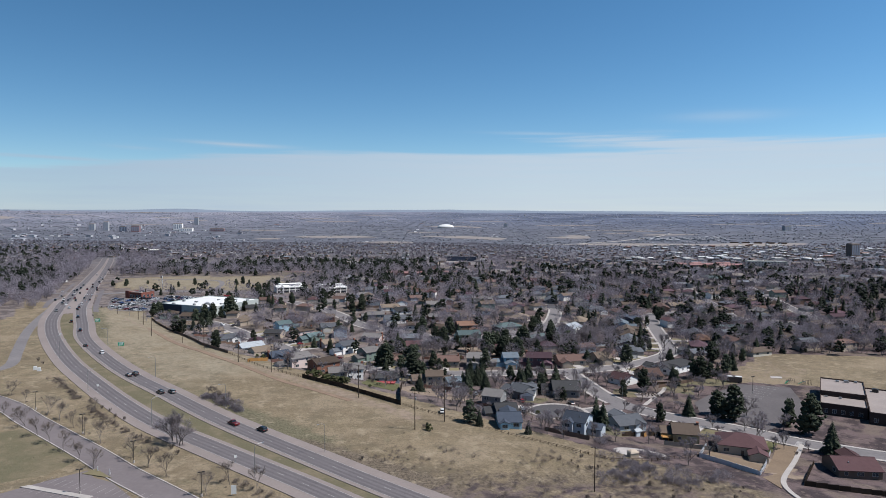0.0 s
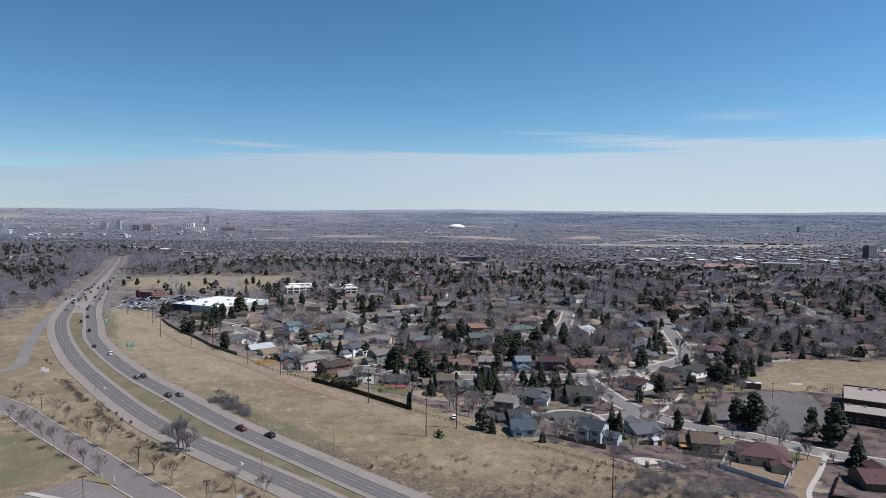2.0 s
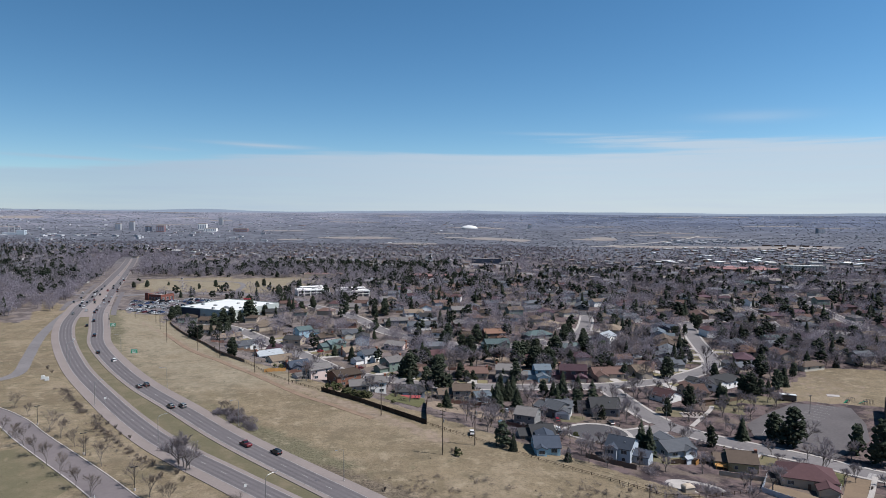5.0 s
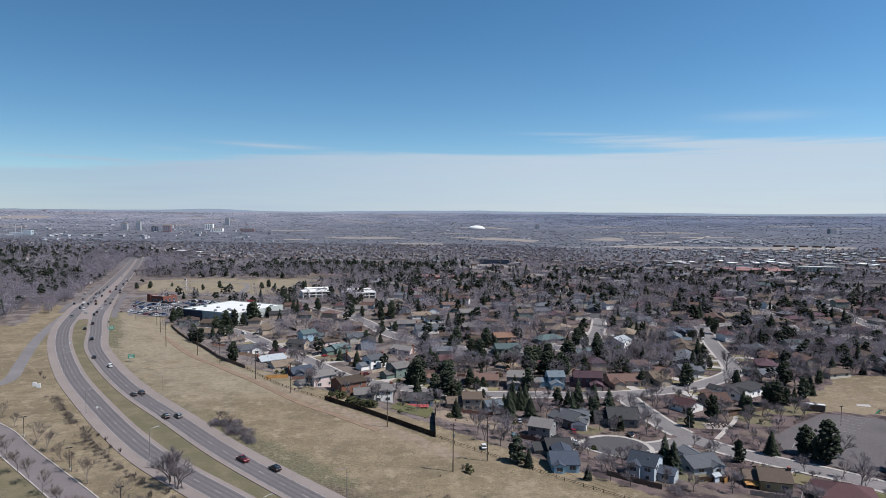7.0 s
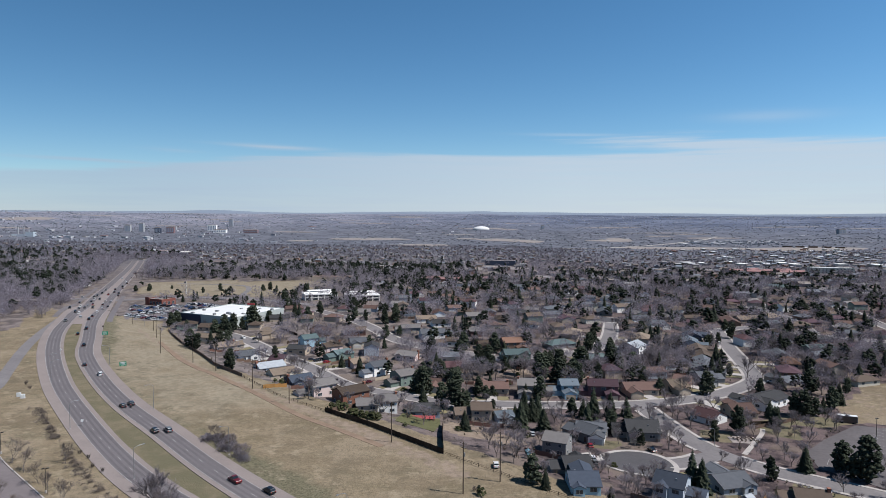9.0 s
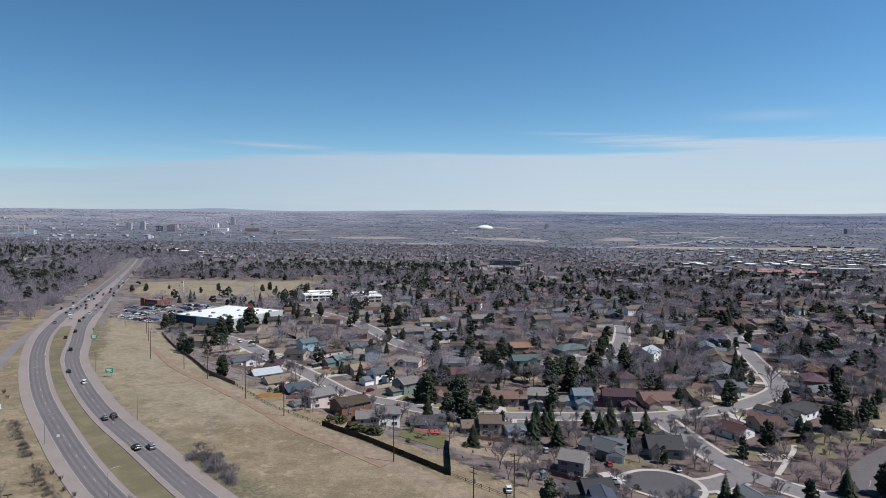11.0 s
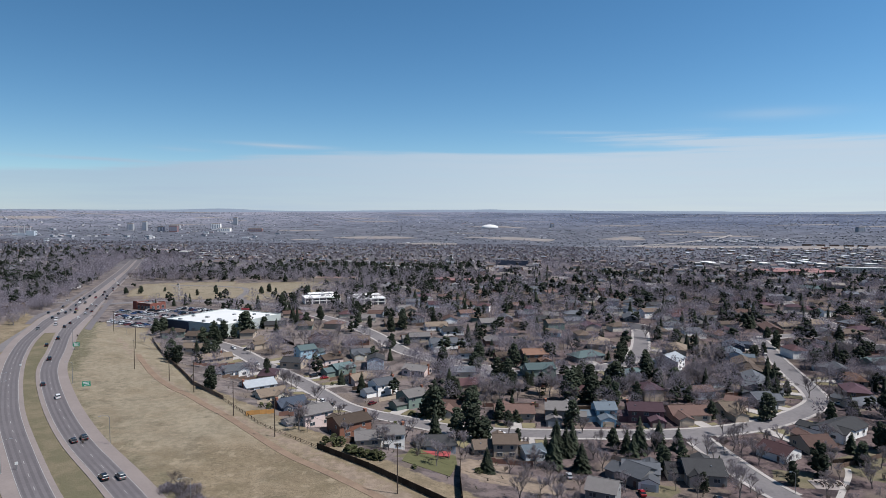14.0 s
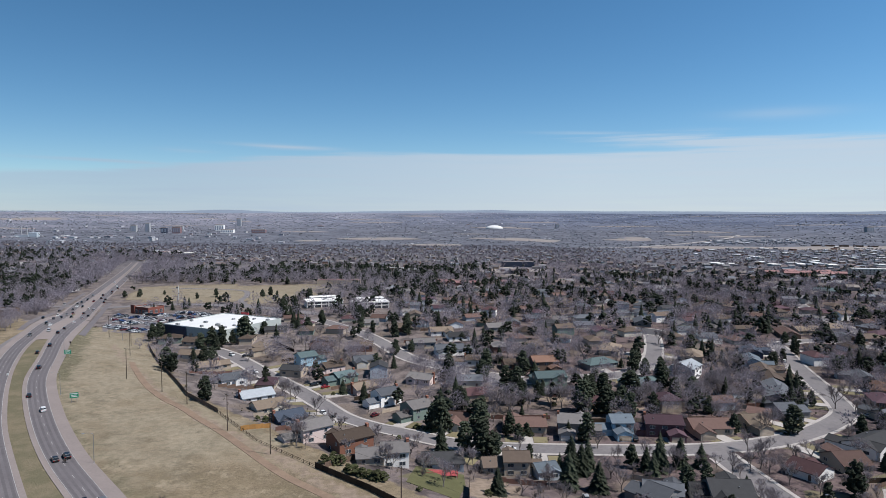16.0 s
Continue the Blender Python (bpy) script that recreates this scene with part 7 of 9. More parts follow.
for i, j in ((0, 1), (1, 2), (2, 3), (3, 4), (4, 5), (5, 6), (6, 7), (7, 8), (8, 10), (10, 9), (9, 11)):
    wires(i, j)


def street_lamp(x, y, h, a, reach=2.6):
    ob = thing("street_lamp", x, y, lz(x, y), a, "slender grey street lamp with curved arm", "street lamp", "street lamps")
    part("mast", Build().tube((0, 0, -0.4), (0, 0, h - 1), 0.11, 0.07, 8).mesh("mast", STEEL), ob)
    b, prev = Build(), Vector((0, 0, h - 1))
    for k in range(1, 7):
        t = k / 6 * math.pi / 2
        n = Vector((reach * (1 - math.cos(t)), 0, h - 1 + math.sin(t) * 1.0))
        b.tube(prev, n, 0.055, 0.05, 6, 0, False)
        prev = n
    part("arm", b.mesh("arm", STEEL), ob)
    part("lamp_head", Build().box(reach - 0.1, reach + 0.75, -0.16, 0.16, h - 0.08, h + 0.08, top=0.8).mesh("lamp_head", STEEL), ob, "flat grey lamp head")
    part("foot", Build().box(-0.25, 0.25, -0.25, 0.25, -0.3, 0.25).mesh("foot", CONCRETE), ob, "concrete footing")


for lx, ly, a in ((-109.6, 248, 45), (-56.5, 200, 45), (-38.5, 221.8, 225), (-156.5, 290, 45), (-214, 364, 40), (-88.5, 270.5, 225), (-138.2, 317.5, 220), (-247, 465.5, 210), (-198, 389.5, 215), (-259, 545, 200), (-205, 352, 40)):
    street_lamp(lx, ly, 10.5, a)
street_lamp(92, 317.5, 7.5, 190, 1.6)


def lot_lamp(x, y, a, h=7.2):
    ob = thing("parking_lamp", x, y, lz(x, y) + 0.1, a, "dark bronze post lamp with twin shoebox heads", "lamp post", "car park lamps")
    part("post", Build().box(-0.08, 0.08, -0.08, 0.08, -0.3, h).mesh("post", DARK_METAL), ob)
    part("base", Build().tube((0, 0, -0.3), (0, 0, 0.7), 0.3, 0.3, 10).mesh("base", CONCRETE), ob, "round concrete base")
    for s in (-1, 1):
        part("lamp_head", Build().box(s * 0.55 - 0.42, s * 0.55 + 0.42, -0.22, 0.22, h - 0.1, h + 0.16, top=0.9).mesh("lamp_head", DARK_METAL), ob)


for lx, ly in ((-103.3, 186.5), (-163.9, 264), (-129.8, 236.5), (-98.8, 210), (-68, 186)):
    lot_lamp(lx, ly, 25)
for lx, ly in ((140, 300), (163, 330)):
    lot_lamp(lx, ly, 25, 8.5)


def road_sign(x, y, w, h, up, a, panel, bars, name, label, category, legs=2):
    ob = thing(name, x, y, lz(x, y), a, label, category, "road signs")
    for s in ((-w * 0.3, w * 0.3) if legs == 2 else (0,)):
        part("post", Build().box(s - 0.07, s + 0.07, -0.05, 0.05, -0.4, up + h).mesh("post", STEEL), ob)
    p = part("panel", Build().box(-w / 2, w / 2, -0.12, -0.06, up, up + h).mesh("panel", panel), ob)
    for k, (x0, x1, z0, z1) in enumerate(bars):
        part("lettering", Build().box(x0 * w, x1 * w, -0.14, -0.121, up + z0 * h, up + z1 * h).mesh("lettering", SIGN_WHITE), p, "white bar of lettering")


for sx, sy in ((-185.5, 380), (-240, 458)):
    road_sign(sx, sy, 3.3, 2.3, 1.9, 25, SIGN_GREEN, ((-0.4, 0.4, 0.72, 0.86), (-0.36, 0.28, 0.45, 0.58), (-0.3, 0.36, 0.16, 0.3)), "highway_sign", "green highway sign panel on two steel posts", "road sign")
road_sign(-59, 187, 1.5, 2.6, 0.5, 12, SIGN_WHITE, (), "site_sign", "pale green and white upright entrance sign", "sign")
road_sign(-154, 293.5, 0.9, 0.9, 1.8, 30, SIGN_WHITE, (), "traffic_sign", "small square white sign beside the shoulder", "road sign", 1)
road_sign(-66, 211, 0.75, 0.95, 1.9, 30, SIGN_WHITE, (), "traffic_sign", "small white sign beside the shoulder", "road sign", 1)
road_sign(-240, 413, 0.9, 0.9, 1.4, 20, SIGN_WHITE, (), "traffic_sign", "small white sign on the median", "road sign", 1)
for bx, by in ((-203.6, 328), (-200.4, 326)):
    ob = thing("utility_cabinet", bx, by, lz(bx, by), 20, "white metal utility cabinet on a pad", "utility cabinet", "utility cabinets")
    part("housing", Build().box(-0.8, 0.8, -0.5, 0.5, 0, 1.7, top=0.96).mesh("housing", SIGN_WHITE), ob)
    part("pad", Build().box(-1.1, 1.1, -0.8, 0.8, -0.4, 0.06).mesh("pad", CONCRETE), ob, "concrete pad")
    part("cabinet_door", Build().box(-0.7, 0.7, -0.53, -0.5, 0.15, 1.5).mesh("cabinet_door", SIGN_WHITE), ob)
for bx, by in ((-106.5, 202.4), (-101.6, 200.2)):
    ob = thing("marker_post", bx, by, lz(bx, by) + 0.25, 0, "short white marker post on a traffic island", "post", "marker posts")
    part("post", Build().box(-0.1, 0.1, -0.1, 0.1, -0.3, 1.6, top=0.8).mesh("post", SIGN_WHITE), ob)

ob = thing("flagpole", -317, 748, lz(-317, 748), 0, "tall white flagpole with a furled dark flag", "flagpole")
part("pole", Build().tube((0, 0, -0.5), (0, 0, 14), 0.38, 0.28, 10).mesh("pole", SIGN_WHITE), ob)
part("flag", Build().box(-2.2, -0.3, -0.05, 0.05, 11.9, 13.2).mesh("flag", WALLS["navy"]), ob, "dark folded flag")


def run_of(points, step):
    out = []
    for a, b in zip(points[:-1], points[1:]):
        n = max(1, round(math.dist(a, b) / step))
        out += [((a[0] + (b[0] - a[0]) * k / n, a[1] + (b[1] - a[1]) * k / n), (a[0] + (b[0] - a[0]) * (k + 1) / n, a[1] + (b[1] - a[1]) * (k + 1) / n)) for k in range(n)]
    return out


def board_fence(points, h, mat, label, step=3.2):
    x0, y0 = points[0]
    ob = thing("fence", x0, y0, lz(x0, y0), 0, label, "fence")
    for (ax, ay), (bx, by) in run_of(points, step):
        L = math.dist((ax, ay), (bx, by))
        a = math.degrees(math.atan2(by - ay, bx - ax))
        m = pose(ax - x0, ay - y0, lz((ax + bx) / 2, (ay + by) / 2) - lz(x0, y0), 0, 0, a)
        pn = Build()
        n = 11
        xs = [L * (k // 2 + k % 2) / n for k in range(2 * n)]
        ys = [0.03 * ((k // 2) % 2) for k in range(2 * n)]
        m_ = 2 * n
        face = [(xs[k], ys[k], z) for z in (0.02, h) for k in range(m_)]
        back = [(xs[k], ys[k] - 0.04, z) for z in (0.02, h) for k in range(m_)]
        fs = []
        for k in range(m_ - 1):
            fs += [(k + 1, k, m_ + k, m_ + k + 1), (2 * m_ + k, 2 * m_ + k + 1, 3 * m_ + k + 1, 3 * m_ + k), (m_ + k + 1, m_ + k, 3 * m_ + k, 3 * m_ + k + 1)]
        pn.poly(face + back, fs)
        part("panel", pn.mesh("panel", mat), ob, "", m)
        part("post", Build().box(-0.07, 0.07, -0.09, 0.09, -0.5, h + 0.1).mesh("post", mat), ob, "", m)


def rail_fence(points, label, h=1.2, step=3.2):
    x0, y0 = points[0]
    ob = thing("rail_fence", x0, y0, lz(x0, y0), 0, label, "fence")
    post = Build().box(-0.08, 0.08, -0.08, 0.08, -0.4, h, top=0.9).mesh("post", DARK_WOOD)
    for (ax, ay), (bx, by) in run_of(points, step):
        za, zb = lz(ax, ay) - lz(x0, y0), lz(bx, by) - lz(x0, y0)
        part("post", post, ob, "", pose(ax - x0, ay - y0, za))
        for z in (0.45, 0.95):
            part("rail", Build().tube((ax - x0, ay - y0, za + z), (bx - x0, by - y0, zb + z), 0.06, 0.06, 4).mesh("rail", DARK_WOOD), ob)


board_fence(FENCE, 2.0, DARK_WOOD, "dark weathered board fence between field and yards")
board_fence([(-15.6, 278.7), (-17, 300), (-17.5, 322)], 3.2, DARK_WOOD, "tall dark board fence along a side yard")
board_fence(FIELD_EDGE[1:5], 1.8, WALLS["brown"], "dark weathered board fence behind back gardens")
rail_fence([(-121, 374), (-94, 343), (-67, 321.5)], "low weathered wire-and-post fence along the field")
board_fence([(-103.6, 353.5), (-94.3, 360)], 1.8, ORANGE_WOOD, "fresh orange cedar board fence")
board_fence([(107, 253), (96.9, 235.0), (103.3, 225.4), (109.5, 215.3), (119, 230.3), (128.5, 245.2)], 1.7, WHITE_FENCE, "white vinyl panel fence round a back garden")
board_fence([(36, 436), (52, 432), (70, 434), (96, 430)], 1.8, WALLS["tan"], "tan board fence between back gardens")
board_fence([(118, 340), (140, 352), (168, 378)], 1.7, WALLS["brown"], "brown board fence beside the school field")
board_fence([(-64, 322), (-58, 330), (-54, 336)], 1.8, WALLS["brown"], "reddish board fence between yards")
board_fence([(139, 234.5), (129.5, 221.5), (120.5, 208.1), (134.4, 206.0), (150, 204)], 1.8, DARK_WOOD, "dark board fence round a corner back garden")
rail_fence([(-15.6, 278.7), (6.3, 260.6), (27.3, 242.8), (46.1, 229), (60.3, 218), (74, 219.5), (95, 234)], "low dark split-rail fence along the field")

# back-garden fences behind the houses along the streets
FENCE_WOODS = (WALLS["brown"], DARK_WOOD, WALLS["tan"], WALLS["brick"])
for k, (hx, hy, ha, hl, hw, hs) in enumerate(HOUSE_INFO[:62]):
    if k % 5 == 4 or hy < 255 or k in (0, 1, 2):
        continue
    c, s_ = math.cos(math.radians(ha)), math.sin(math.radians(ha))
    bk = -hs * (hw / 2 + 8)
    half = hl / 2 + 4.5
    ends = [(hx - c * half - s_ * bk, hy - s_ * half + c * bk), (hx + c * half - s_ * bk, hy + s_ * half + c * bk)]
    if not all(bool(open_ground(*p)) and 0.64 * p[0] + 0.77 * p[1] - 210 > 6 for p in ends):
        continue
    if any(math.dist(((ends[0][0] + ends[1][0]) / 2, (ends[0][1] + ends[1][1]) / 2), (q[0], q[1])) < q[4] / 2 + 2 for q in HOUSE_INFO):
        continue
    board_fence([(round(p[0], 1), round(p[1], 1)) for p in ends], 1.8, FENCE_WOODS[k % 4], ("brown", "dark weathered", "tan", "reddish")[k % 4] + " board fence behind a back garden", 4.2)

# the red deck behind the nearest ranch house, a play set, a shelter pad
RED_STAIN = material("red_deck_stain", (0.42, 0.075, 0.075), (0.34, 0.06, 0.06), 0.8, 8, 0.7, vary=0.1)
sheet("lawn", [(-37, 316.5), (-20.5, 306), (-18.6, 322), (-19.6, 336.5), (-36, 338)], 0.16, GREEN_LAWN, "mown green back lawn beside a red deck", "lawn", step=3)
ob = thing("deck", -27.4, 333.2, lz(-27.4, 333.2), 0, "red-stained timber deck behind a house", "deck")
for k in range(20):
    part("plank", Build().box(-6 + 0.6 * k, -5.42 + 0.6 * k, -2.6, 2.4 - (k % 3) * 0.02, 0.35, 0.45).mesh("plank", RED_STAIN), ob)
for px_ in (-6, -2, 2, 5.9):
    part("post", Build().box(px_ - 0.07, px_ + 0.07, -2.7, -2.56, -0.4, 1.4).mesh("post", RED_STAIN), ob)
part("rail", Build().box(-6, 6, -2.68, -2.58, 1.3, 1.4).mesh("rail", RED_STAIN), ob)
ob = thing("play_set", 12, 283, lz(12, 283), 20, "timber garden play set with swings and slide", "play set")
for s in (-1.6, 1.6):
    part("leg", Build().tube((s, -1, -0.1), (s, 0, 2.4), 0.07, 0.07, 5).mesh("leg", POLE_WOOD), ob)
    part("leg", Build().tube((s, 1, -0.1), (s, 0, 2.4), 0.07, 0.07, 5).mesh("leg", POLE_WOOD), ob)
part("beam", Build().tube((-2.4, 0, 2.4), (2.4, 0, 2.4), 0.08, 0.08, 5).mesh("beam", POLE_WOOD), ob)
part("cabin", Build().box(1.7, 3.2, -0.8, 0.8, 1.2, 2.4).box(1.5, 3.4, -1, 1, 2.4, 3.2, top=0.1).mesh("cabin", WALLS["blue"]), ob, "blue-roofed play cabin")
part("slide", Build().poly([(3.2, -.35, 1.2), (5.4, -.35, .1), (5.4, .35, .1), (3.2, .35, 1.2), (3.2, -.35, 1.1), (5.4, -.35, 0), (5.4, .35, 0), (3.2, .35, 1.1)], [(0, 1, 2, 3), (7, 6, 5, 4), (0, 4, 5, 1), (2, 6, 7, 3), (1, 5, 6, 2), (3, 7, 4, 0)]).mesh("slide", WALLS["yellow"]), ob)
sheet("gravel_pad", [(73.5 + 9.5 * math.cos(a), 230.5 + 6.8 * math.sin(a)) for a in np.linspace(0, 6.283, 21)[:-1]], 0.08, CONCRETE, "pale oval paved pad in a back garden", "pad", step=4)
ob = thing("garden_shed", 69, 224.3, lz(69, 224.3), 15, "small tan garden shed with curved roof", "shed")
part("wall", Build().box(-1.6, 1.6, -1.2, 1.2, -0.3, 1.6).mesh("wall", WALLS["tan"]), ob)
part("roof", Build().box(-1.8, 1.8, -1.4, 1.4, 1.6, 2.1, top=0.8).box(-1.4, 1.4, -1.1, 1.1, 2.1, 2.4, top=0.6).mesh("roof", WALLS["tan"]), ob)
ob = thing("garden_shed", 82.6, 263.5, lz(82.6, 263.5), 30, "pale blue garden shed with white roof", "shed")
part("wall", Build().box(-1.5, 1.5, -1.2, 1.2, -0.3, 2.0).mesh("wall", WALLS["paleblue"]), ob)
part("roof", roof_mesh(3.2, 2.6, 2.0, 0.7, ROOFS["pale"], over=0.2), ob)
ob = thing("trailer", 163, 351, lz(163, 351), -18, "white storage trailer with dark side at a school yard", "trailer")
part("container", Build().box(-3.8, 3.8, -1.3, 1.3, 0.5, 3.3).mesh("container", WALLS["brown"]), ob)
part("roof", Build().box(-3.85, 3.85, -1.35, 1.35, 3.3, 3.45).mesh("roof", SIGN_WHITE), ob, "white trailer roof")
part("end_panel", Build().box(3.81, 3.9, -1.32, 1.32, 0.5, 3.3).mesh("end_panel", SIGN_WHITE), ob)
for s in (-2.2, 2.2):
    for t in (-1.1, 1.1):
        part("wheel", WHEEL[0], ob, "", pose(s, t, 0.2))
board_fence([(85, 261.5), (90.5, 268)], 1.8, ORANGE_WOOD, "short fresh orange cedar board fence")
ob = thing("deck", 94, 259.5, lz(94, 259.5), -10, "weathered timber deck with stairs behind a yellow house", "deck")
for k in range(10):
    part("plank", Build().box(-2.6 + 0.52 * k, -2.12 + 0.52 * k, -1.8, 1.8, 1.5, 1.6).mesh("plank", ORANGE_WOOD), ob)
for sx in (-2.5, 0, 2.5):
    part("post", Build().box(sx - 0.07, sx + 0.07, -1.8, -1.66, -0.4, 2.5).mesh("post", ORANGE_WOOD), ob)
part("rail", Build().box(-2.6, 2.6, -1.78, -1.7, 2.4, 2.5).mesh("rail", ORANGE_WOOD), ob)
for k in range(6):
    part("step", Build().box(2.6 + 0.3 * k, 2.95 + 0.3 * k, -1.6, -0.5, 1.2 - 0.25 * k, 1.28 - 0.25 * k).mesh("step", ORANGE_WOOD), ob)
# an outdoor classroom: rows of log benches on sand, and the path past it
sheet("sand_pad", [(101.5, 329), (107, 330.4), (112.6, 329), (111.5, 324.5), (107.4, 321), (101.1, 322)], 0.13, TAN_ROOF, "pale sandy oval with rows of benches", "pad", step=4)
for k in range(5):
    ob = thing("log_bench", 104.2 + 1.7 * k, 325.2 + 0.3 * k, lz(104.2 + 1.7 * k, 325.2) + 0.13, 12, "curved dark log bench on sand", "bench", "outdoor classroom benches")
    seat = Build()
    for j in range(6):
        a0, a1 = -0.7 + 0.235 * j, -0.7 + 0.235 * (j + 1)
        seat.tube((-3.4 + 3.4 * math.cos(a0), 3.4 * math.sin(a0), 0.42), (-3.4 + 3.4 * math.cos(a1), 3.4 * math.sin(a1), 0.42), 0.17, 0.17, 6)
    part("seat", seat.mesh("seat", POLE_WOOD), ob)
    for j in (-0.55, 0, 0.55):
        part("leg", Build().box(-3.5 + 3.4 * math.cos(j), -3.3 + 3.4 * math.cos(j), 3.4 * math.sin(j) - 0.1, 3.4 * math.sin(j) + 0.1, -0.1, 0.3).mesh("leg", POLE_WOOD), ob)
ribbon("path", spline([(121, 340), (117.7, 333.3), (109, 321), (100.3, 308.8)]), -1.0, 1.0, 0.16, CONCRETE, "pale concrete path between the yard and the street", "path", cols=2)
# playground of the school field
for gx, gy, gr in ((193.4, 349.7, 20), (200.5, 346.7, -15)):
    ob = thing("climbing_frame", gx, gy, lz(gx, gy), gr, "dark metal climbing frame in a school playground", "climbing frame", "playground frames")
    for sx in (-2, -0.6, 0.8, 2.2):
        for sy in (-1, 1):
            part("post", Build().tube((sx, sy, -0.2), (sx * 0.9, sy * 0.7, 2.4), 0.06, 0.06, 5).mesh("post", DARK_METAL), ob)
    part("platform", Build().box(-1.8, -0.4, -0.8, 0.8, 1.3, 1.42).mesh("platform", DARK_METAL), ob)
    part("slide", Build().poly([(-1.8, -.35, 1.4), (-4, -.35, .15), (-4, .35, .15), (-1.8, .35, 1.4), (-1.8, -.35, 1.3), (-4, -.35, .05), (-4, .35, .05), (-1.8, .35, 1.3)], [(3, 2, 1, 0), (4, 5, 6, 7), (1, 5, 4, 0), (3, 7, 6, 2), (2, 6, 5, 1), (0, 4, 7, 3)]).mesh("slide", SIGN_GREEN), ob, "green plastic slide")
    part("top_bar", Build().tube((-2, 0, 2.4), (2.2, 0, 2.4), 0.06, 0.06, 5).mesh("top_bar", DARK_METAL), ob)
sheet("play_pad", [(188, 360), (194, 359), (195.5, 363), (189.5, 364)], 0.12, CONCRETE, "pale concrete play pad on a school field", "pad", step=4)
# faded stall lines and a crossing
mk = Build()
for k in range(15):
    a = Vector((-119 + 2.7 * k * 0.93, 192.6 - 2.7 * k * 0.28))
    for s0, s1 in ((0.6, 5.0), (-5.6, -1.2)):
        d0 = Vector((0.28, 0.96))
        p, q = a + d0 * s0, a + d0 * s1
        e = Vector((0.06, 0))
        mk.poly([(*(p - e), lz(*p) + .135), (*(p + e), lz(*p) + .135), (*(q + e), lz(*q) + .135), (*(q - e), lz(*q) + .135)], [(0, 1, 2, 3)])
tagged(new("road_marking", mk.mesh("road_marking", PAINT)), "white painted parking stall lines", "road marking", kind="structure")
mk = Build()
for k in range(6):
    p, q = Vector((142.6 + k * 0.75, 254.2 + k * 0.95)), Vector((145.2 + k * 0.75, 252 + k * 0.95))
    e = Vector((0.25, 0.3))
    mk.poly([(*(p - e), lz(*p) + .115), (*(q - e), lz(*q) + .115), (*(q + e), lz(*q) + .115), (*(p + e), lz(*p) + .115)], [(0, 1, 2, 3)])
for k in range(8):
    p, q = Vector((127 + k * 2.2, 300 - k * 0.6)), Vector((131 + k * 2.2, 306 - k * 0.6))
    e = Vector((0.07, -0.05))
    mk.poly([(*(p - e), lz(*p) + .115), (*(p + e), lz(*p) + .115), (*(q + e), lz(*q) + .115), (*(q - e), lz(*q) + .115)], [(0, 1, 2, 3)])
A_, B_ = Vector((146.4, 308.7)), Vector((180.7, 345.6))
along = (B_ - A_).normalized()
over = Vector((-along.y, along.x))
for k in range(12):
    p = A_ + along * ((B_ - A_).length * k / 11)
    for q0, q1 in ((p - over * 5, p + over * 5),):
        e = along * 0.07
        mk.poly([(*(q0 - e), lz(*q0) + .115), (*(q0 + e), lz(*q0) + .115), (*(q1 + e), lz(*q1) + .115), (*(q1 - e), lz(*q1) + .115)], [(0, 3, 2, 1)])
tagged(new("road_marking", mk.mesh("road_marking", PAINT)), "white crossing bars and stall lines", "road marking", kind="structure")

# ---- houses and trees further off ----
def far_from(px, py, spots, gap):
    return all((px - a) ** 2 + (py - b) ** 2 > (gap + (q[0] if q else 0)) ** 2 for a, b, *q in spots)


r = random.Random(21)
walls_pick = ("tan", "brown", "cream", "white", "cream", "brick", "paleblue", "green", "tan", "tan", "white")
roofs_pick = ("slate", "brown", "plum", "darkbrown", "rust", "rust", "plum", "maroon", "brown", "slate", "grey", "charcoal")
for gy in range(0, 15):
    for gx in range(-10, 27):
        px = gx * 23.5 + r.uniform(-5, 5) + (13 if gy % 2 else 0)
        py = 436 + gy * 26 + r.uniform(-4, 4) - 0.09 * abs(px)
        s = 0.64 * px + 0.77 * py - 210
        if s < 55 or px > 0.62 * py + 20 or px < -0.42 * py or not bool(open_ground(px, py)) or not far_from(px, py, HOUSES_AT, 9):
            continue
        if dist_to(HWY_R[::4], px, py) < 60 or (px < -95 and py > 640):
            continue
        st = r.choice((1, 1, 1, 1.5, 2))
        house(round(px, 1), round(py, 1), r.choice((8, 98, 15, -10, 20, 100)), r.uniform(11.5, 16), r.uniform(9, 10.5), st, r.choice(walls_pick), r.choice(roofs_pick), r.choice(("", "h", "g", "", "h")), r.choice((1, -1)), plain=True)

# bare trees among the houses, each a thing while near
HA = np.array([(a, b, c) for a, b, c in HOUSES_AT])


def free_of_houses(P, pad):
    ok = np.ones(len(P), bool)
    for a, b, c in HA:
        ok &= np.hypot(P[:, 0] - a, P[:, 1] - b) > c * 0.78 + pad
    return ok


def town_points(n, y0, y1, seed):
    q = np.random.default_rng(seed)
    y = np.sqrt(q.uniform(y0**2, y1**2, n))
    x = q.uniform(-0.92, 0.84, n) * y
    return np.stack([x, y], 1)


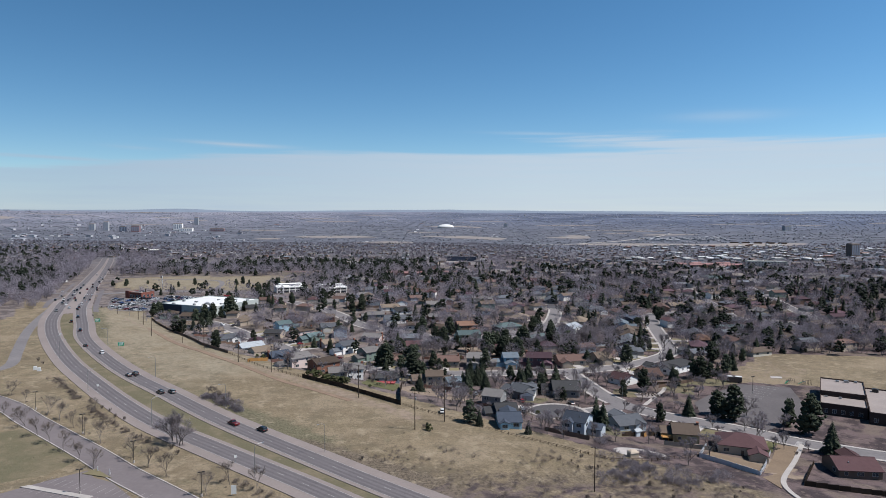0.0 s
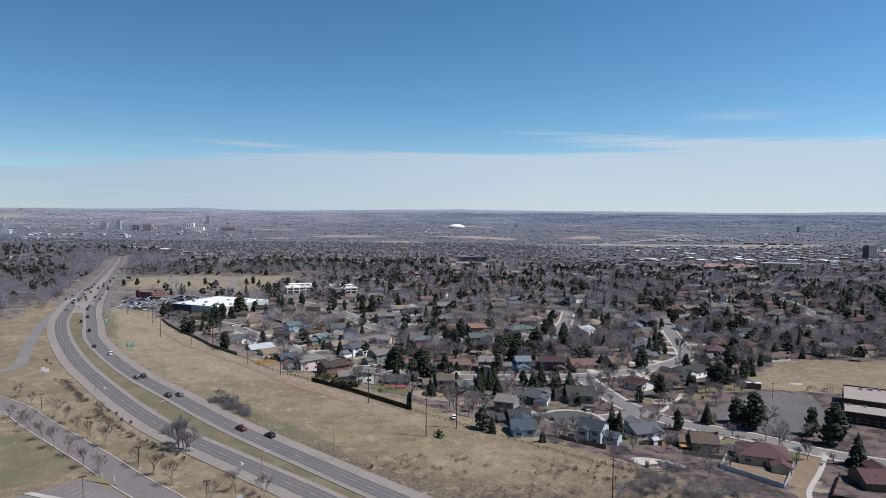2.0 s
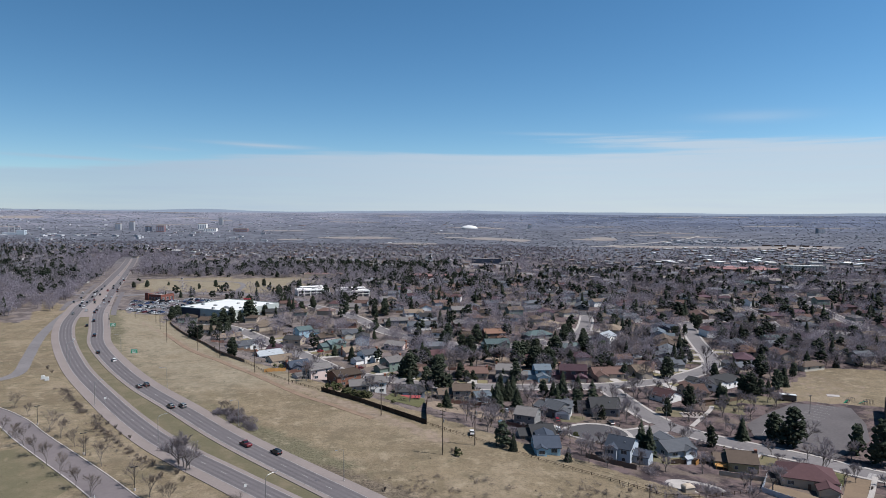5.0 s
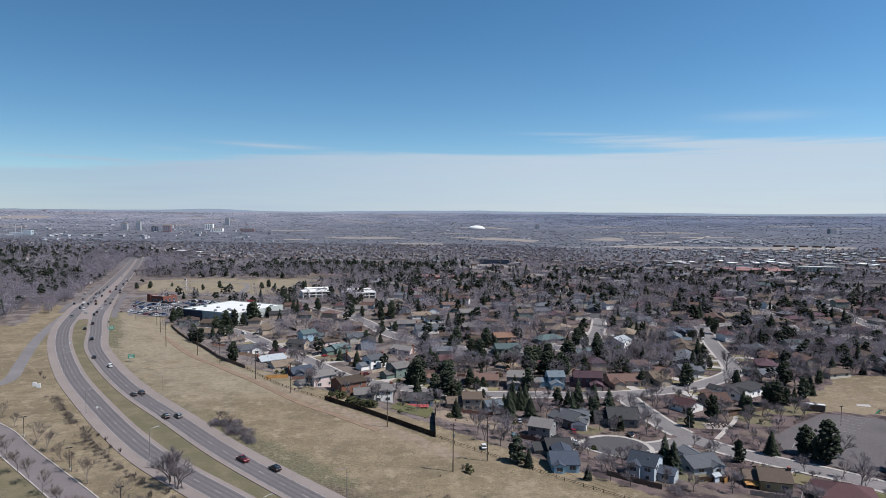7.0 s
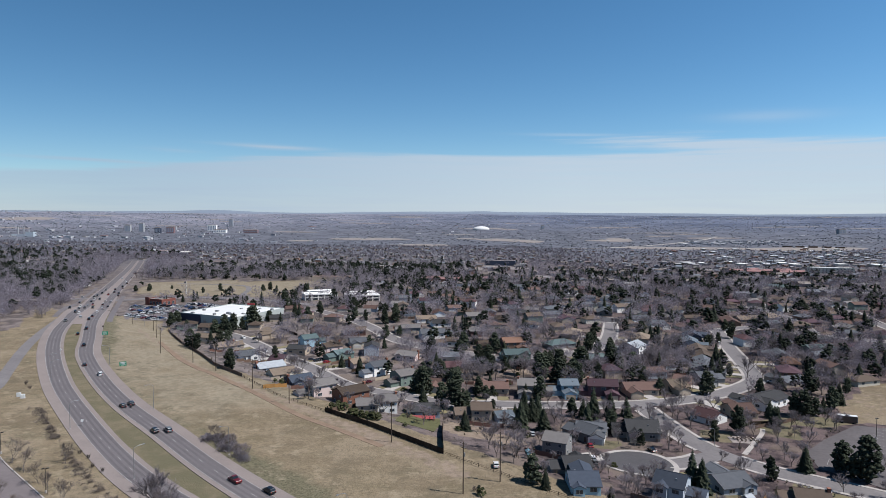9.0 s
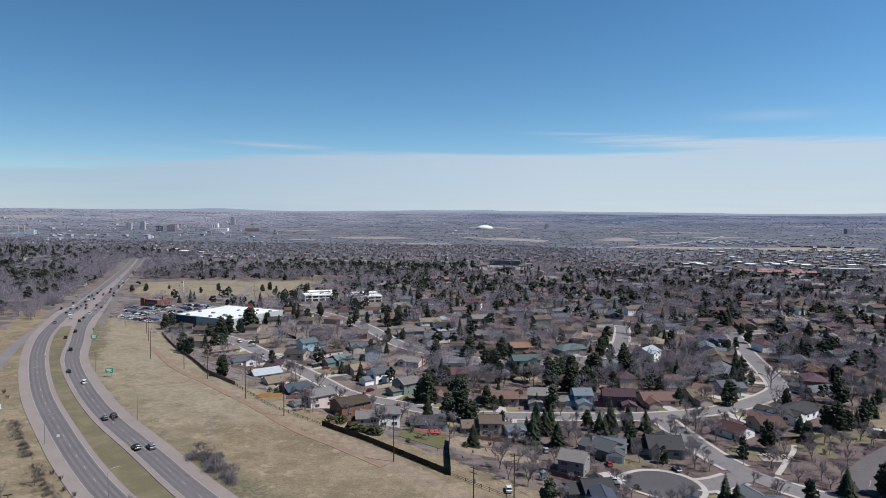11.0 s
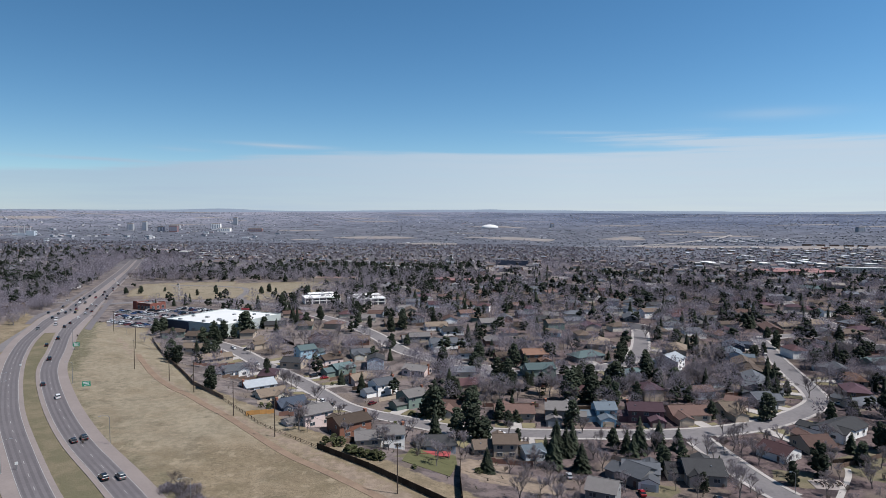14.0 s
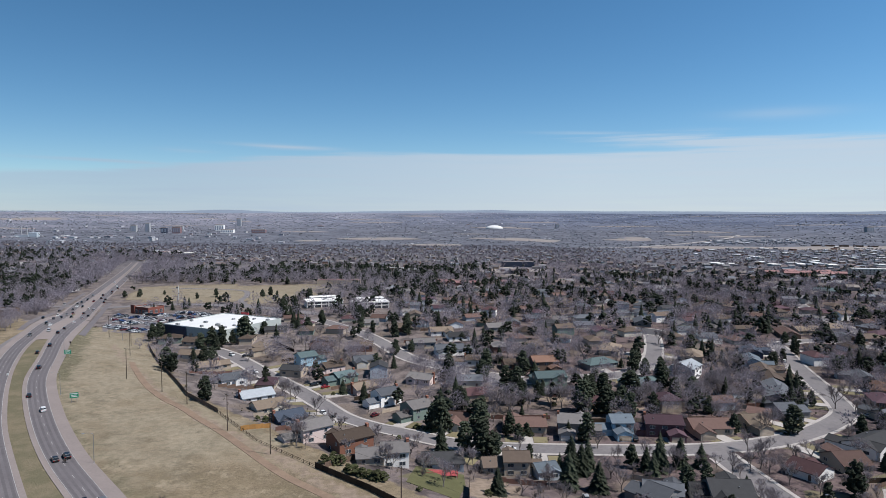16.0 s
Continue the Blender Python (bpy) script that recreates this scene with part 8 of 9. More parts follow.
P = town_points(3600, 262, 520, 5)
s = 0.64 * P[:, 0] + 0.77 * P[:, 1] - 210
P = P[(s > 14) & open_ground(P[:, 0], P[:, 1]) & free_of_houses(P, 1.0) & (dist_to(S1[::3], P[:, 0], P[:, 1]) > 13) & (P[:, 0] > -190) & ~((P[:, 0] > 0.22 * P[:, 1]) & (P[:, 1] < 300))]
near_ok = np.array([far_from(a, b, [(c, d) for c, d in TREES_AT], 4.5) for a, b in P])
P = P[near_ok]
close = P[P[:, 1] < 392][:120]
for k, (px, py) in enumerate(close):
    plant("bare" if k % 3 else "shrub", round(float(px), 1), round(float(py), 1), (5.2 if k % 3 else 2.2) + (k * 7 % 11) * (0.5 if k % 3 else 0.15))
P = P[P[:, 1] >= 392]
for k, (px, py) in enumerate(P[:70]):
    plant("bare", round(float(px), 1), round(float(py), 1), 7.5 + (k * 7 % 11) * 0.55)
for k, (px, py) in enumerate(P[70:130]):
    if px < -20 and py < 500:
        continue
    plant("pine" if k % 3 else "spruce", round(float(px), 1), round(float(py), 1), 7 + (k * 5 % 9) * 0.75)

# more bare trees in the gardens round the blind street
g = np.random.default_rng(57)
P = np.stack([g.uniform(14, 150, 260), g.uniform(236, 345, 260)], 1)
s = 0.64 * P[:, 0] + 0.77 * P[:, 1] - 210
P = P[(s > 12) & open_ground(P[:, 0], P[:, 1]) & free_of_houses(P, 0.3) & ~inside(SCHOOL_LOT, P[:, 0], P[:, 1])]
n_more = 0
for px, py in P:
    if n_more < 46 and far_from(px, py, [(c, d) for c, d in TREES_AT], 5) and math.dist((px, py), (73, 234)) > 11:
        plant("bare" if n_more % 4 else "shrub", round(float(px), 1), round(float(py), 1), (5.0 + n_more * 7 % 5 * 0.8) if n_more % 4 else 2.4)
        n_more += 1

BT = [bare_template(k, 130, 0.105, 0.036) for k in range(6)]
BTN = [bare_template(10 + k, 520, 0.11, 0.0105, 0.4, 0.03) for k in range(5)]
CT = [cone_template(60 + k, 8, 6) for k in range(2)] + [round_template(70 + k, 32, .06, .11) for k in range(4)]
BTM = [bare_template(20 + k, 82, 0.12, 0.05) for k in range(6)]
PT = [bare_template(200 + k, 20, 0.26, 0.17) for k in range(6)]
CTF = [cone_template(66 + k, 6, 6) for k in range(2)] + [round_template(76 + k, 17, .08, .14) for k in range(4)]
CTM = [cone_template(85, 6, 5)] + [round_template(94 + k, 9, .1, .17) for k in range(4)]
q = np.random.default_rng(99)

P = town_points(2900, 300, 820, 6)
s = 0.64 * P[:, 0] + 0.77 * P[:, 1] - 210
P = P[(s > 20) & open_ground(P[:, 0], P[:, 1]) & free_of_houses(P, 0.5) & (P[:, 1] > 330) & (dist_to(S1[::3], P[:, 0], P[:, 1]) > 13) & (dist_to(HWY_R[::4], P[:, 0], P[:, 1]) > 45) & (P[:, 1] > 392)]
P = P[(P[:, 0] > -55) | (P[:, 1] > 560) | (q.random(len(P)) < 0.3)]
cut = q.random(len(P)) < 0.36
rest = P[~cut]
east = rest[:, 0] > 0.28 * rest[:, 1]
bare_wood(rest[~east], q.uniform(7.5, 14, (~east).sum()), TWIG_FAR, "grey leafless trees among the houses", 1)
bare_wood(rest[east], q.uniform(7.5, 13, east.sum()), TWIG_DARK, "brown-grey leafless trees among the eastern houses", 17)
scatter("evergreen_trees", CT, P[cut], q.uniform(8, 14, cut.sum()), [NEEDLES_FAR], "dark green conifers among the houses", "trees", 2)

# low garden bushes and clutter round the houses
P = town_points(5200, 255, 720, 15)
s = 0.64 * P[:, 0] + 0.77 * P[:, 1] - 210
P = P[(s > 8) & open_ground(P[:, 0], P[:, 1]) & free_of_houses(P, -1.5) & (P[:, 0] > -0.4 * P[:, 1])]
BUSH = [round_template(150 + k, 5) for k in range(4)]
MIXED = palette_material("garden_bushes", [(0.045, 0.05, 0.03), (0.08, 0.06, 0.044), (0.03, 0.038, 0.023), (0.115, 0.093, 0.07), (0.058, 0.046, 0.034)], 0.95, 2.0)
scatter("garden_bushes", BUSH, P, q.uniform(0.7, 2.0, len(P)), [MIXED], "low dark bushes and hedges in the gardens", "bushes", 14)

# grey thicket along the frontage road
P = np.stack([q.uniform(8, 74, 300), q.uniform(520, 690, 300)], 1)
P[:, 0] = np.interp(P[:, 1], HWY_L[:, 1][::-1], HWY_L[:, 0][::-1]) - 12 - P[:, 0]
P = P[open_ground(P[:, 0], P[:, 1]) & (dist_to(CROSS, P[:, 0], P[:, 1]) > 14)]
bare_wood(P, q.uniform(6, 11.5, len(P)), TWIG_FAR, "dense grey thicket beside the frontage road", 16)

# woods left of the highway
P = town_points(4000, 330, 1500, 8)
P[:, 0] = -np.abs(P[:, 0]) * 1.25
d = dist_to(HWY_L[::4], P[:, 0], P[:, 1])
left = P[:, 0] < np.interp(P[:, 1], HWY_L[:, 1][::-1], HWY_L[:, 0][::-1])
P = P[(d > 24) & left & open_ground(P[:, 0], P[:, 1]) & ((P[:, 1] > 480) | (P[:, 0] < -420))]
cut = q.random(len(P)) < np.where(P[:, 0] < -0.58 * P[:, 1], 0.5, 0.2)
scatter("bare_trees", BTM, P[~cut], q.uniform(7, 13, (~cut).sum()), [TWIG_FAR], "grey leafless woods beside the highway", "trees", 3)
scatter("evergreen_trees", CTF, P[cut], q.uniform(7, 14, cut.sum()), [NEEDLES_FAR], "dark pines beside the highway", "trees", 4)

# the town behind, to the middle distance
OPEN_PATCHES = ((15, 1115, 75, 42), (125, 2105, 105, 80), (-15, 2150, 40, 30), (445, 2158, 75, 40), (560, 1830, 170, 50), (860, 1795, 190, 60), (-330, 2110, 125, 60), (-140, 1838, 85, 45), (475, 2228, 50, 45), (-2020, 2900, 120, 110), (-518, 1990, 40, 30), (-835, 1256, 45, 28))


def clear_of_patches(P):
    ok = np.ones(len(P), bool)
    for a, b, c, d_ in OPEN_PATCHES:
        ok &= np.hypot((P[:, 0] - a) / c, (P[:, 1] - b) / d_) > 1
    return ok


P = town_points(25000, 780, 1800, 9)
P = P[(P[:, 1] > 1180) | (q.random(len(P)) < 0.36)]
d = dist_to(HWY_R[::6], P[:, 0], P[:, 1])
P = P[(d > 22) & open_ground(P[:, 0], P[:, 1]) & clear_of_patches(P) & ~((P[:, 0] > 250) & (P[:, 1] > 1150) & (q.random(len(P)) < 0.5))]
cut = q.random(len(P)) < np.where(np.sin(P[:, 0] * 0.021 + 1) * np.sin(P[:, 1] * 0.017) > 0.1, 0.6, 0.22) * np.where(P[:, 1] < 1180, 1, 0.25)
PT2 = [puff_template(220 + k, 1, 1.5, 0.0, 1.0, (5, 2)) for k in range(5)]
mid_ = ~cut & (P[:, 1] < 1180)
past = ~cut & (P[:, 1] >= 1180)
west_ = mid_ & (P[:, 0] < 0.12 * P[:, 1])
scatter("bare_trees", BTM, P[west_], q.uniform(8, 14, west_.sum()), [TWIG_FAR], "pale grey leafless trees of the middle town", "trees", 44)
mid_ &= ~west_
scatter("bare_trees", BTM, P[mid_], q.uniform(8, 14, mid_.sum()), [TWIG_DARK], "grey leafless trees of the middle town", "trees", 45)
scatter("bare_trees", PT, P[past], q.uniform(3, 6.2, past.sum()), [TWIG_DARK], "grey leafless town trees in the middle distance", "trees", 5)
scatter("evergreen_trees", CTM, P[cut], q.uniform(6.5, 12, cut.sum()) * np.clip(1 - (P[cut, 1] - 1050) / 700, 0.5, 1), [NEEDLES_FAR], "dark conifers in the middle distance", "trees", 6)
# trees that close the view where the highway passes over the rise
P = np.stack([q.uniform(-760, -560, 130), q.uniform(1236, 1340, 130)], 1)
scatter("bare_trees", BTM, P, q.uniform(7, 12, 130), [TWIG_DARK], "grey trees where the highway passes over a rise", "trees", 46)
# a belt of tall pines behind the park and round the white buildings
P = np.stack([q.uniform(-470, -60, 230), q.uniform(900, 1040, 230)], 1)
P = np.vstack([P, np.stack([q.uniform(-215, 40, 60), q.uniform(655, 860, 60)], 1)])
P = P[open_ground(P[:, 0], P[:, 1]) & free_of_houses(P, 2) & (dist_to(HWY_R[::6], P[:, 0], P[:, 1]) > 30) & (np.hypot(P[:, 0] + 140, P[:, 1] - 716) > 44)]
scatter("evergreen_trees", CTF, P, q.uniform(8, 13, len(P)), [NEEDLES_FAR], "tall dark pines behind the park", "trees", 41)
# dark pine groves beyond the highway and past the park
e5 = np.random.default_rng(77)
gy_ = e5.uniform(840, 1090, 120)
P = np.vstack([np.stack([-e5.uniform(0.6, 0.74, 120) * gy_, gy_], 1), np.stack([e5.uniform(-330, -10, 110), e5.uniform(1050, 1150, 110)], 1)])
P = P[open_ground(P[:, 0], P[:, 1]) & (dist_to(HWY_R[::6], P[:, 0], P[:, 1]) > 34) & (dist_to(HWY_L[::6], P[:, 0], P[:, 1]) > 28)]
scatter("evergreen_trees", CTF, P, e5.uniform(8, 13, len(P)), [NEEDLES_FAR], "dark pine groves past the highway and park", "trees", 47)
P = np.stack([e5.uniform(-810, -690, 34), e5.uniform(1438, 1464, 34)], 1)
scatter("evergreen_trees", CTF, P, e5.uniform(7, 11, 34), [NEEDLES_FAR], "a dark pine grove on the rise past the highway", "trees", 48)
# leafless trees crowd the gardens to the east
P = town_points(1700, 395, 1000, 49)
P = P[(P[:, 0] > 0.2 * P[:, 1]) & open_ground(P[:, 0], P[:, 1]) & free_of_houses(P, -2.0)]
scatter("bare_trees", BTM, P, e5.uniform(7, 12.5, len(P)), [TWIG_DARK], "brown-grey trees crowding the eastern gardens", "trees", 50)
P = town_points(17000, 1750, 4100, 10)
keep = (np.sin(P[:, 0] * 0.004 + 1) * np.sin(P[:, 1] * 0.0031 + 0.5) > -0.55) | (q.random(len(P)) < 0.3)
P = P[keep & clear_of_patches(P)]
cut = q.random(len(P)) < 0.06
# the blue-grey lift of both tree colours is painted distance haze
HAZED_WOODS = material("hazed_woods", (0.178, 0.192, 0.222), (0.118, 0.13, 0.157), 0.006, 9, 0.95, vary=0.4, island=True)
HAZED_PINES = material("hazed_pines", (0.125, 0.137, 0.155), (0.105, 0.115, 0.133), 0.01, 9, 0.95, vary=0.2, island=True)
scatter("bare_trees", PT2, P[~cut], q.uniform(1.2, 3.2, (~cut).sum()) * np.clip(1.5 - P[~cut, 1] / 4500, 0.6, 1), [HAZED_WOODS], "woods of the far town, hazed bluish grey in colour", "trees", 7, True)
scatter("evergreen_trees", PT2, P[cut], q.uniform(1.6, 3.4, cut.sum()), [HAZED_PINES], "dark conifers of the far town, hazed bluish in colour", "trees", 8)
# tree belts across the plain
e8 = np.random.default_rng(305)
B_ = []
for k in range(70):
    by = e8.uniform(1850, 3900)
    bx, bl = e8.uniform(-0.75, 0.78) * by, e8.uniform(60, 260)
    n_ = int(bl / 7)
    tt = e8.uniform(-1, 1, n_)
    B_.append(np.c_[bx + bl * tt, by + e8.uniform(-0.2, 0.2) * bl * tt + e8.normal(size=n_) * 5])
B_ = np.vstack(B_)
B_ = B_[clear_of_patches(B_)]
scatter("tree_belts", PT2, B_, e8.uniform(1.6, 3.2, len(B_)), [HAZED_PINES], "dark tree belts across the far plain, hazed bluish in colour", "trees", 67, True)
for k in range(26):
    by = e8.uniform(2250, 3900)
    bx, bl, bw = e8.uniform(-0.78, 0.78) * by, e8.uniform(40, 150), e8.uniform(16, 34)
    OPEN_PATCHES += ((bx, by, bl, bw),)
STRAW_FIELD = material("far_straw_field", (0.33, 0.29, 0.265), (0.25, 0.222, 0.21), 0.02, 8, 0.95)
for a, b, c, d_ in OPEN_PATCHES:
    sheet("open_field", [(a + c * math.cos(w) * (1 + 0.15 * math.sin(3 * w + a)), b + d_ * math.sin(w) * (1 + 0.2 * math.cos(2 * w + b))) for w in np.linspace(0, 6.283, 25)[:-1]], 0.35, STRAW_FIELD, "pale straw-coloured open ground in the town", "field", step=30)


def far_blocks(name, n, y0, y1, seed, size, height, colours, label, gable, where=None):
    """Small buildings far off, joined; pitched or flat roofs."""
    e = np.random.default_rng(seed)
    P = town_points(n, y0, y1, seed)
    if where is not None:
        P = P[where(P)]
    P = P[(dist_to(HWY_R[::6], P[:, 0], P[:, 1]) > 30) & open_ground(P[:, 0], P[:, 1]) & ~((P[:, 0] > -520) & (P[:, 0] < -20) & (P[:, 1] > 860) & (P[:, 1] < 1140)) & ~((P[:, 0] < -360) & (P[:, 1] > 640) & (P[:, 1] < 1250) & (q.random(len(P)) < 0.65))]
    b, rf = Build(), Build()
    for px, py in P:
        L, W = e.uniform(*size), e.uniform(size[0] * 0.7, size[1] * 0.65)
        h = e.uniform(*height)
        if y1 <= 2100:
            k = min(1.0, max(0.5, 1 - (py - 1000) / 900))
            L, W, h = L * k, W * k, h * k
        a = e.choice((0.1, 1.67, -0.15, 1.4))
        c, s_ = math.cos(a), math.sin(a)
        z = lz(px, py)
        at = lambda x, y, zz: (px + c * x - s_ * y, py + s_ * x + c * y, z + zz)
        x, y = L / 2, W / 2
        b.poly([at(-x, -y, -1), at(x, -y, -1), at(x, y, -1), at(-x, y, -1), at(-x, -y, h), at(x, -y, h), at(x, y, h), at(-x, y, h)], [(0, 1, 5, 4), (1, 2, 6, 5), (2, 3, 7, 6), (3, 0, 4, 7), (4, 5, 6, 7)])
        x, y = x + .5, y + .5
        if gable:
            k = W * 0.22
            rf.poly([at(-x, -y, h - .1), at(x, -y, h - .1), at(x, y, h - .1), at(-x, y, h - .1), at(-x, 0, h + k), at(x, 0, h + k)], [(0, 1, 5, 4), (2, 3, 4, 5), (1, 2, 5), (3, 0, 4)])
        else:
            rf.poly([at(-x, -y, h + .05), at(x, -y, h + .05), at(x, y, h + .05), at(-x, y, h + .05), at(-x, -y, h + .7), at(x, -y, h + .7), at(x, y, h + .7), at(-x, y, h + .7)], [(0, 1, 5, 4), (1, 2, 6, 5), (2, 3, 7, 6), (3, 0, 4, 7), (4, 5, 6, 7)])
    tagged(new(name, b.mesh(name, palette_material(name + "_walls", colours[0], noise_scale=0.1))), label + ", walls", "buildings", kind="stuff")
    tagged(new(name + "_roofs", rf.mesh(name + "_roofs", palette_material(name + "_roofs", colours[1], noise_scale=0.1))), label + ", roofs", "roofs", kind="stuff")


HOUSE_WALLS = [(0.42, 0.35, 0.28), (0.3, 0.22, 0.17), (0.5, 0.47, 0.43), (0.22, 0.2, 0.2), (0.6, 0.58, 0.55), (0.25, 0.14, 0.1)]
HOUSE_ROOFS = [(0.14, 0.14, 0.155), (0.15, 0.125, 0.115), (0.11, 0.105, 0.11), (0.2, 0.175, 0.16), (0.16, 0.125, 0.12), (0.16, 0.175, 0.2), (0.22, 0.21, 0.215)]
# far walls and roofs: paled and blued, with haze mixed into the colours
HAZED_WALLS = [(0.34, 0.35, 0.38), (0.29, 0.3, 0.33), (0.42, 0.43, 0.45), (0.27, 0.28, 0.31)]
HAZED_ROOFS = [(0.2, 0.21, 0.235), (0.22, 0.225, 0.24), (0.18, 0.19, 0.215), (0.25, 0.25, 0.27), (0.22, 0.215, 0.23), (0.36, 0.37, 0.4)]
far_blocks("distant_houses", 1700, 800, 1700, 31, (11, 18), (3, 6), (HOUSE_WALLS, HOUSE_ROOFS), "small pitched-roof houses across the town", True)
far_blocks("left_houses", 420, 480, 1200, 36, (11, 18), (3, 4.5), (HOUSE_WALLS, HOUSE_ROOFS), "small low houses beyond the highway", True, lambda P: P[:, 0] < np.interp(P[:, 1], HWY_L[:, 1][::-1], HWY_L[:, 0][::-1]) - 45)
far_blocks("far_houses", 1500, 1700, 4000, 32, (5, 9), (1.0, 1.8), (HAZED_WALLS, HAZED_ROOFS), "tiny houses of the far town, hazed pale blue-grey", True)
WHITE_SET = [(0.78, 0.78, 0.78), (0.6, 0.6, 0.6), (0.7, 0.68, 0.64), (0.42, 0.4, 0.38), (0.8, 0.8, 0.82), (0.33, 0.2, 0.17)]
far_blocks("business_buildings", 420, 1250, 1800, 33, (14, 38), (4, 7), (HOUSE_WALLS, WHITE_SET), "low flat-roofed business buildings", False, lambda P: P[:, 0] > 0.28 * P[:, 1] + 60 * np.sin(P[:, 1] * 0.01))
far_blocks("warehouses", 700, 1850, 4300, 34, (7, 26), (1.0, 1.8), (HAZED_WALLS, WHITE_SET), "far pale warehouse roofs", False, lambda P: np.sin(P[:, 0] * 0.0045 + 2) * np.sin(P[:, 1] * 0.011 + P[:, 0] * 0.0012) > 0.55)
far_blocks("mill_buildings", 520, 1350, 2300, 37, (9, 30), (2.5, 4.5), (HAZED_WALLS, WHITE_SET), "low pale works and stores across the western town", False, lambda P: ((np.abs(P[:, 0] + 1170) < 170) & (np.abs(P[:, 1] - 1965) < 75)) | ((np.abs(P[:, 0] + 620) < 120) & (np.abs(P[:, 1] + 0.8 * (P[:, 0] + 620) - 1465) < 60)))
far_blocks("tract_houses", 2600, 1980, 2130, 38, (6, 10), (2, 3), (HAZED_WALLS, HAZED_ROOFS), "a dense estate of small houses, hazed grey", True, lambda P: (P[:, 0] > 660) & (P[:, 0] < 930))
# old town palette is greyed, haze being part of its colours
far_blocks("old_town", 150, 1750, 2900, 35, (8, 20), (2.5, 5.5), ([(0.46, 0.45, 0.46), (0.36, 0.31, 0.32), (0.56, 0.56, 0.57), (0.42, 0.42, 0.44)], [(0.5, 0.51, 0.53), (0.34, 0.34, 0.36), (0.42, 0.42, 0.44), (0.28, 0.25, 0.26), (0.6, 0.61, 0.63)]), "low blocks of the old town", False, lambda P: (P[:, 0] < -0.3 * P[:, 1]))


# hills on the skyline, their blue colour standing in for haze
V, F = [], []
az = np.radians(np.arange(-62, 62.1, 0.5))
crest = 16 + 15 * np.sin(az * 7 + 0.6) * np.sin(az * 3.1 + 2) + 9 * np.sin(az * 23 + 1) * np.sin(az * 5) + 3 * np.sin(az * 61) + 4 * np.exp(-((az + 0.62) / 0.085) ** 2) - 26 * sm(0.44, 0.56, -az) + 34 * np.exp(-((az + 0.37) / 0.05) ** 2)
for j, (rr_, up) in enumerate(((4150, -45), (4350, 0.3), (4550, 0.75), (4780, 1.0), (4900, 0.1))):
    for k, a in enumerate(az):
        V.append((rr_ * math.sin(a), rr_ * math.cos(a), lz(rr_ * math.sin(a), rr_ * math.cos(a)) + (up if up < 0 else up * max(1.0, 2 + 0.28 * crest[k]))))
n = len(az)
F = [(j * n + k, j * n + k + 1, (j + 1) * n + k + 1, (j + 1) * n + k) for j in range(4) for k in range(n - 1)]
tagged(new("backdrop", raw_mesh("backdrop", V, F, material("hazed_hills", (0.24, 0.285, 0.35), (0.2, 0.242, 0.305), 0.002, 9, 0.95), smooth=True)), "low hills along the horizon, hazed blue in colour", "hills", kind="structure")


# glass tinted light blue-grey to imitate haze before the distant windows
HAZED_GLASS = glass_material("hazed_office_glass", (0.2, 0.23, 0.28))


def tower(x, y, w, d, h, wall, label, name="tower_block", rz=8):
    ob = thing(name, x, y, lz(x, y), rz, label, "tower block")
    part("wall", Build().box(-w / 2, w / 2, -d / 2, d / 2, -3, h).mesh("wall", wall), ob)
    part("roof", Build().box(-w / 2 + 1, w / 2 - 1, -d / 2 + 1, d / 2 - 1, h, h + 2.2).mesh("roof", TAN_ROOF), ob)
    n = max(4, int(w / 6))
    strip = Build().box(-w / n * 0.28, w / n * 0.28, -0.3, 0, 3, h - 2).mesh("window_strip", HAZED_GLASS)
    for k in range(n):
        part("window_strip", strip, ob, "strip of office windows, hazed bluish in colour", pose(-w / 2 + w * (k + 0.5) / n, -d / 2, 0))


tower(899, 1392, 20, 17, 26, material("brown_tower", (0.2, 0.15, 0.13), (0.16, 0.12, 0.1), 0.1, 8, 0.8), "brown concrete office tower")
# tower colours paled and cooled, with distance haze painted in
BEIGE, RUSTY = material("hazed_pale_tower", (0.42, 0.43, 0.45), (0.36, 0.37, 0.39), 0.1, 8, 0.8), material("hazed_rust_tower", (0.27, 0.16, 0.17), (0.22, 0.13, 0.14), 0.1, 8, 0.8)
for x, y, w, d, h, m_, l_ in ((-1215, 2290, 30, 25, 34, BEIGE, "pale downtown tower"), (-1165, 2290, 24, 24, 46, BEIGE, "tall pale downtown tower"), (-1095, 2265, 30, 26, 26, NAVY_WALL, "dark glass downtown tower"), (-1050, 2265, 42, 30, 30, RUSTY, "rust-red downtown tower"),
                              (-965, 2420, 50, 30, 32, WALLS["white"], "white downtown tower"), (-900, 2330, 70, 40, 16, WALLS["white"], "broad white downtown block"), (-1000, 2700, 26, 22, 46, BEIGE, "slim pale downtown tower"), (-800, 2360, 80, 40, 14, RUSTY, "low red downtown block"), (-1130, 2450, 46, 30, 18, BEIGE, "low pale downtown block"), (1307, 2415, 40, 26, 24, BEIGE, "pale grey far tower"), (296, 2812, 22, 20, 24, BEIGE, "slim grey far tower")):
    tower(x, y, w * 0.62, d * 0.62, h * 0.66, m_, l_ + " in the distance")
# a white air-supported dome
b = Build()
ring = [[(math.cos(a) * 34 * math.cos(e), math.sin(a) * 22 * math.cos(e), 13 * math.sin(e) - 1) for a in np.linspace(0, 6.283, 25)[:-1]] for e in np.linspace(0, 1.5, 7)]
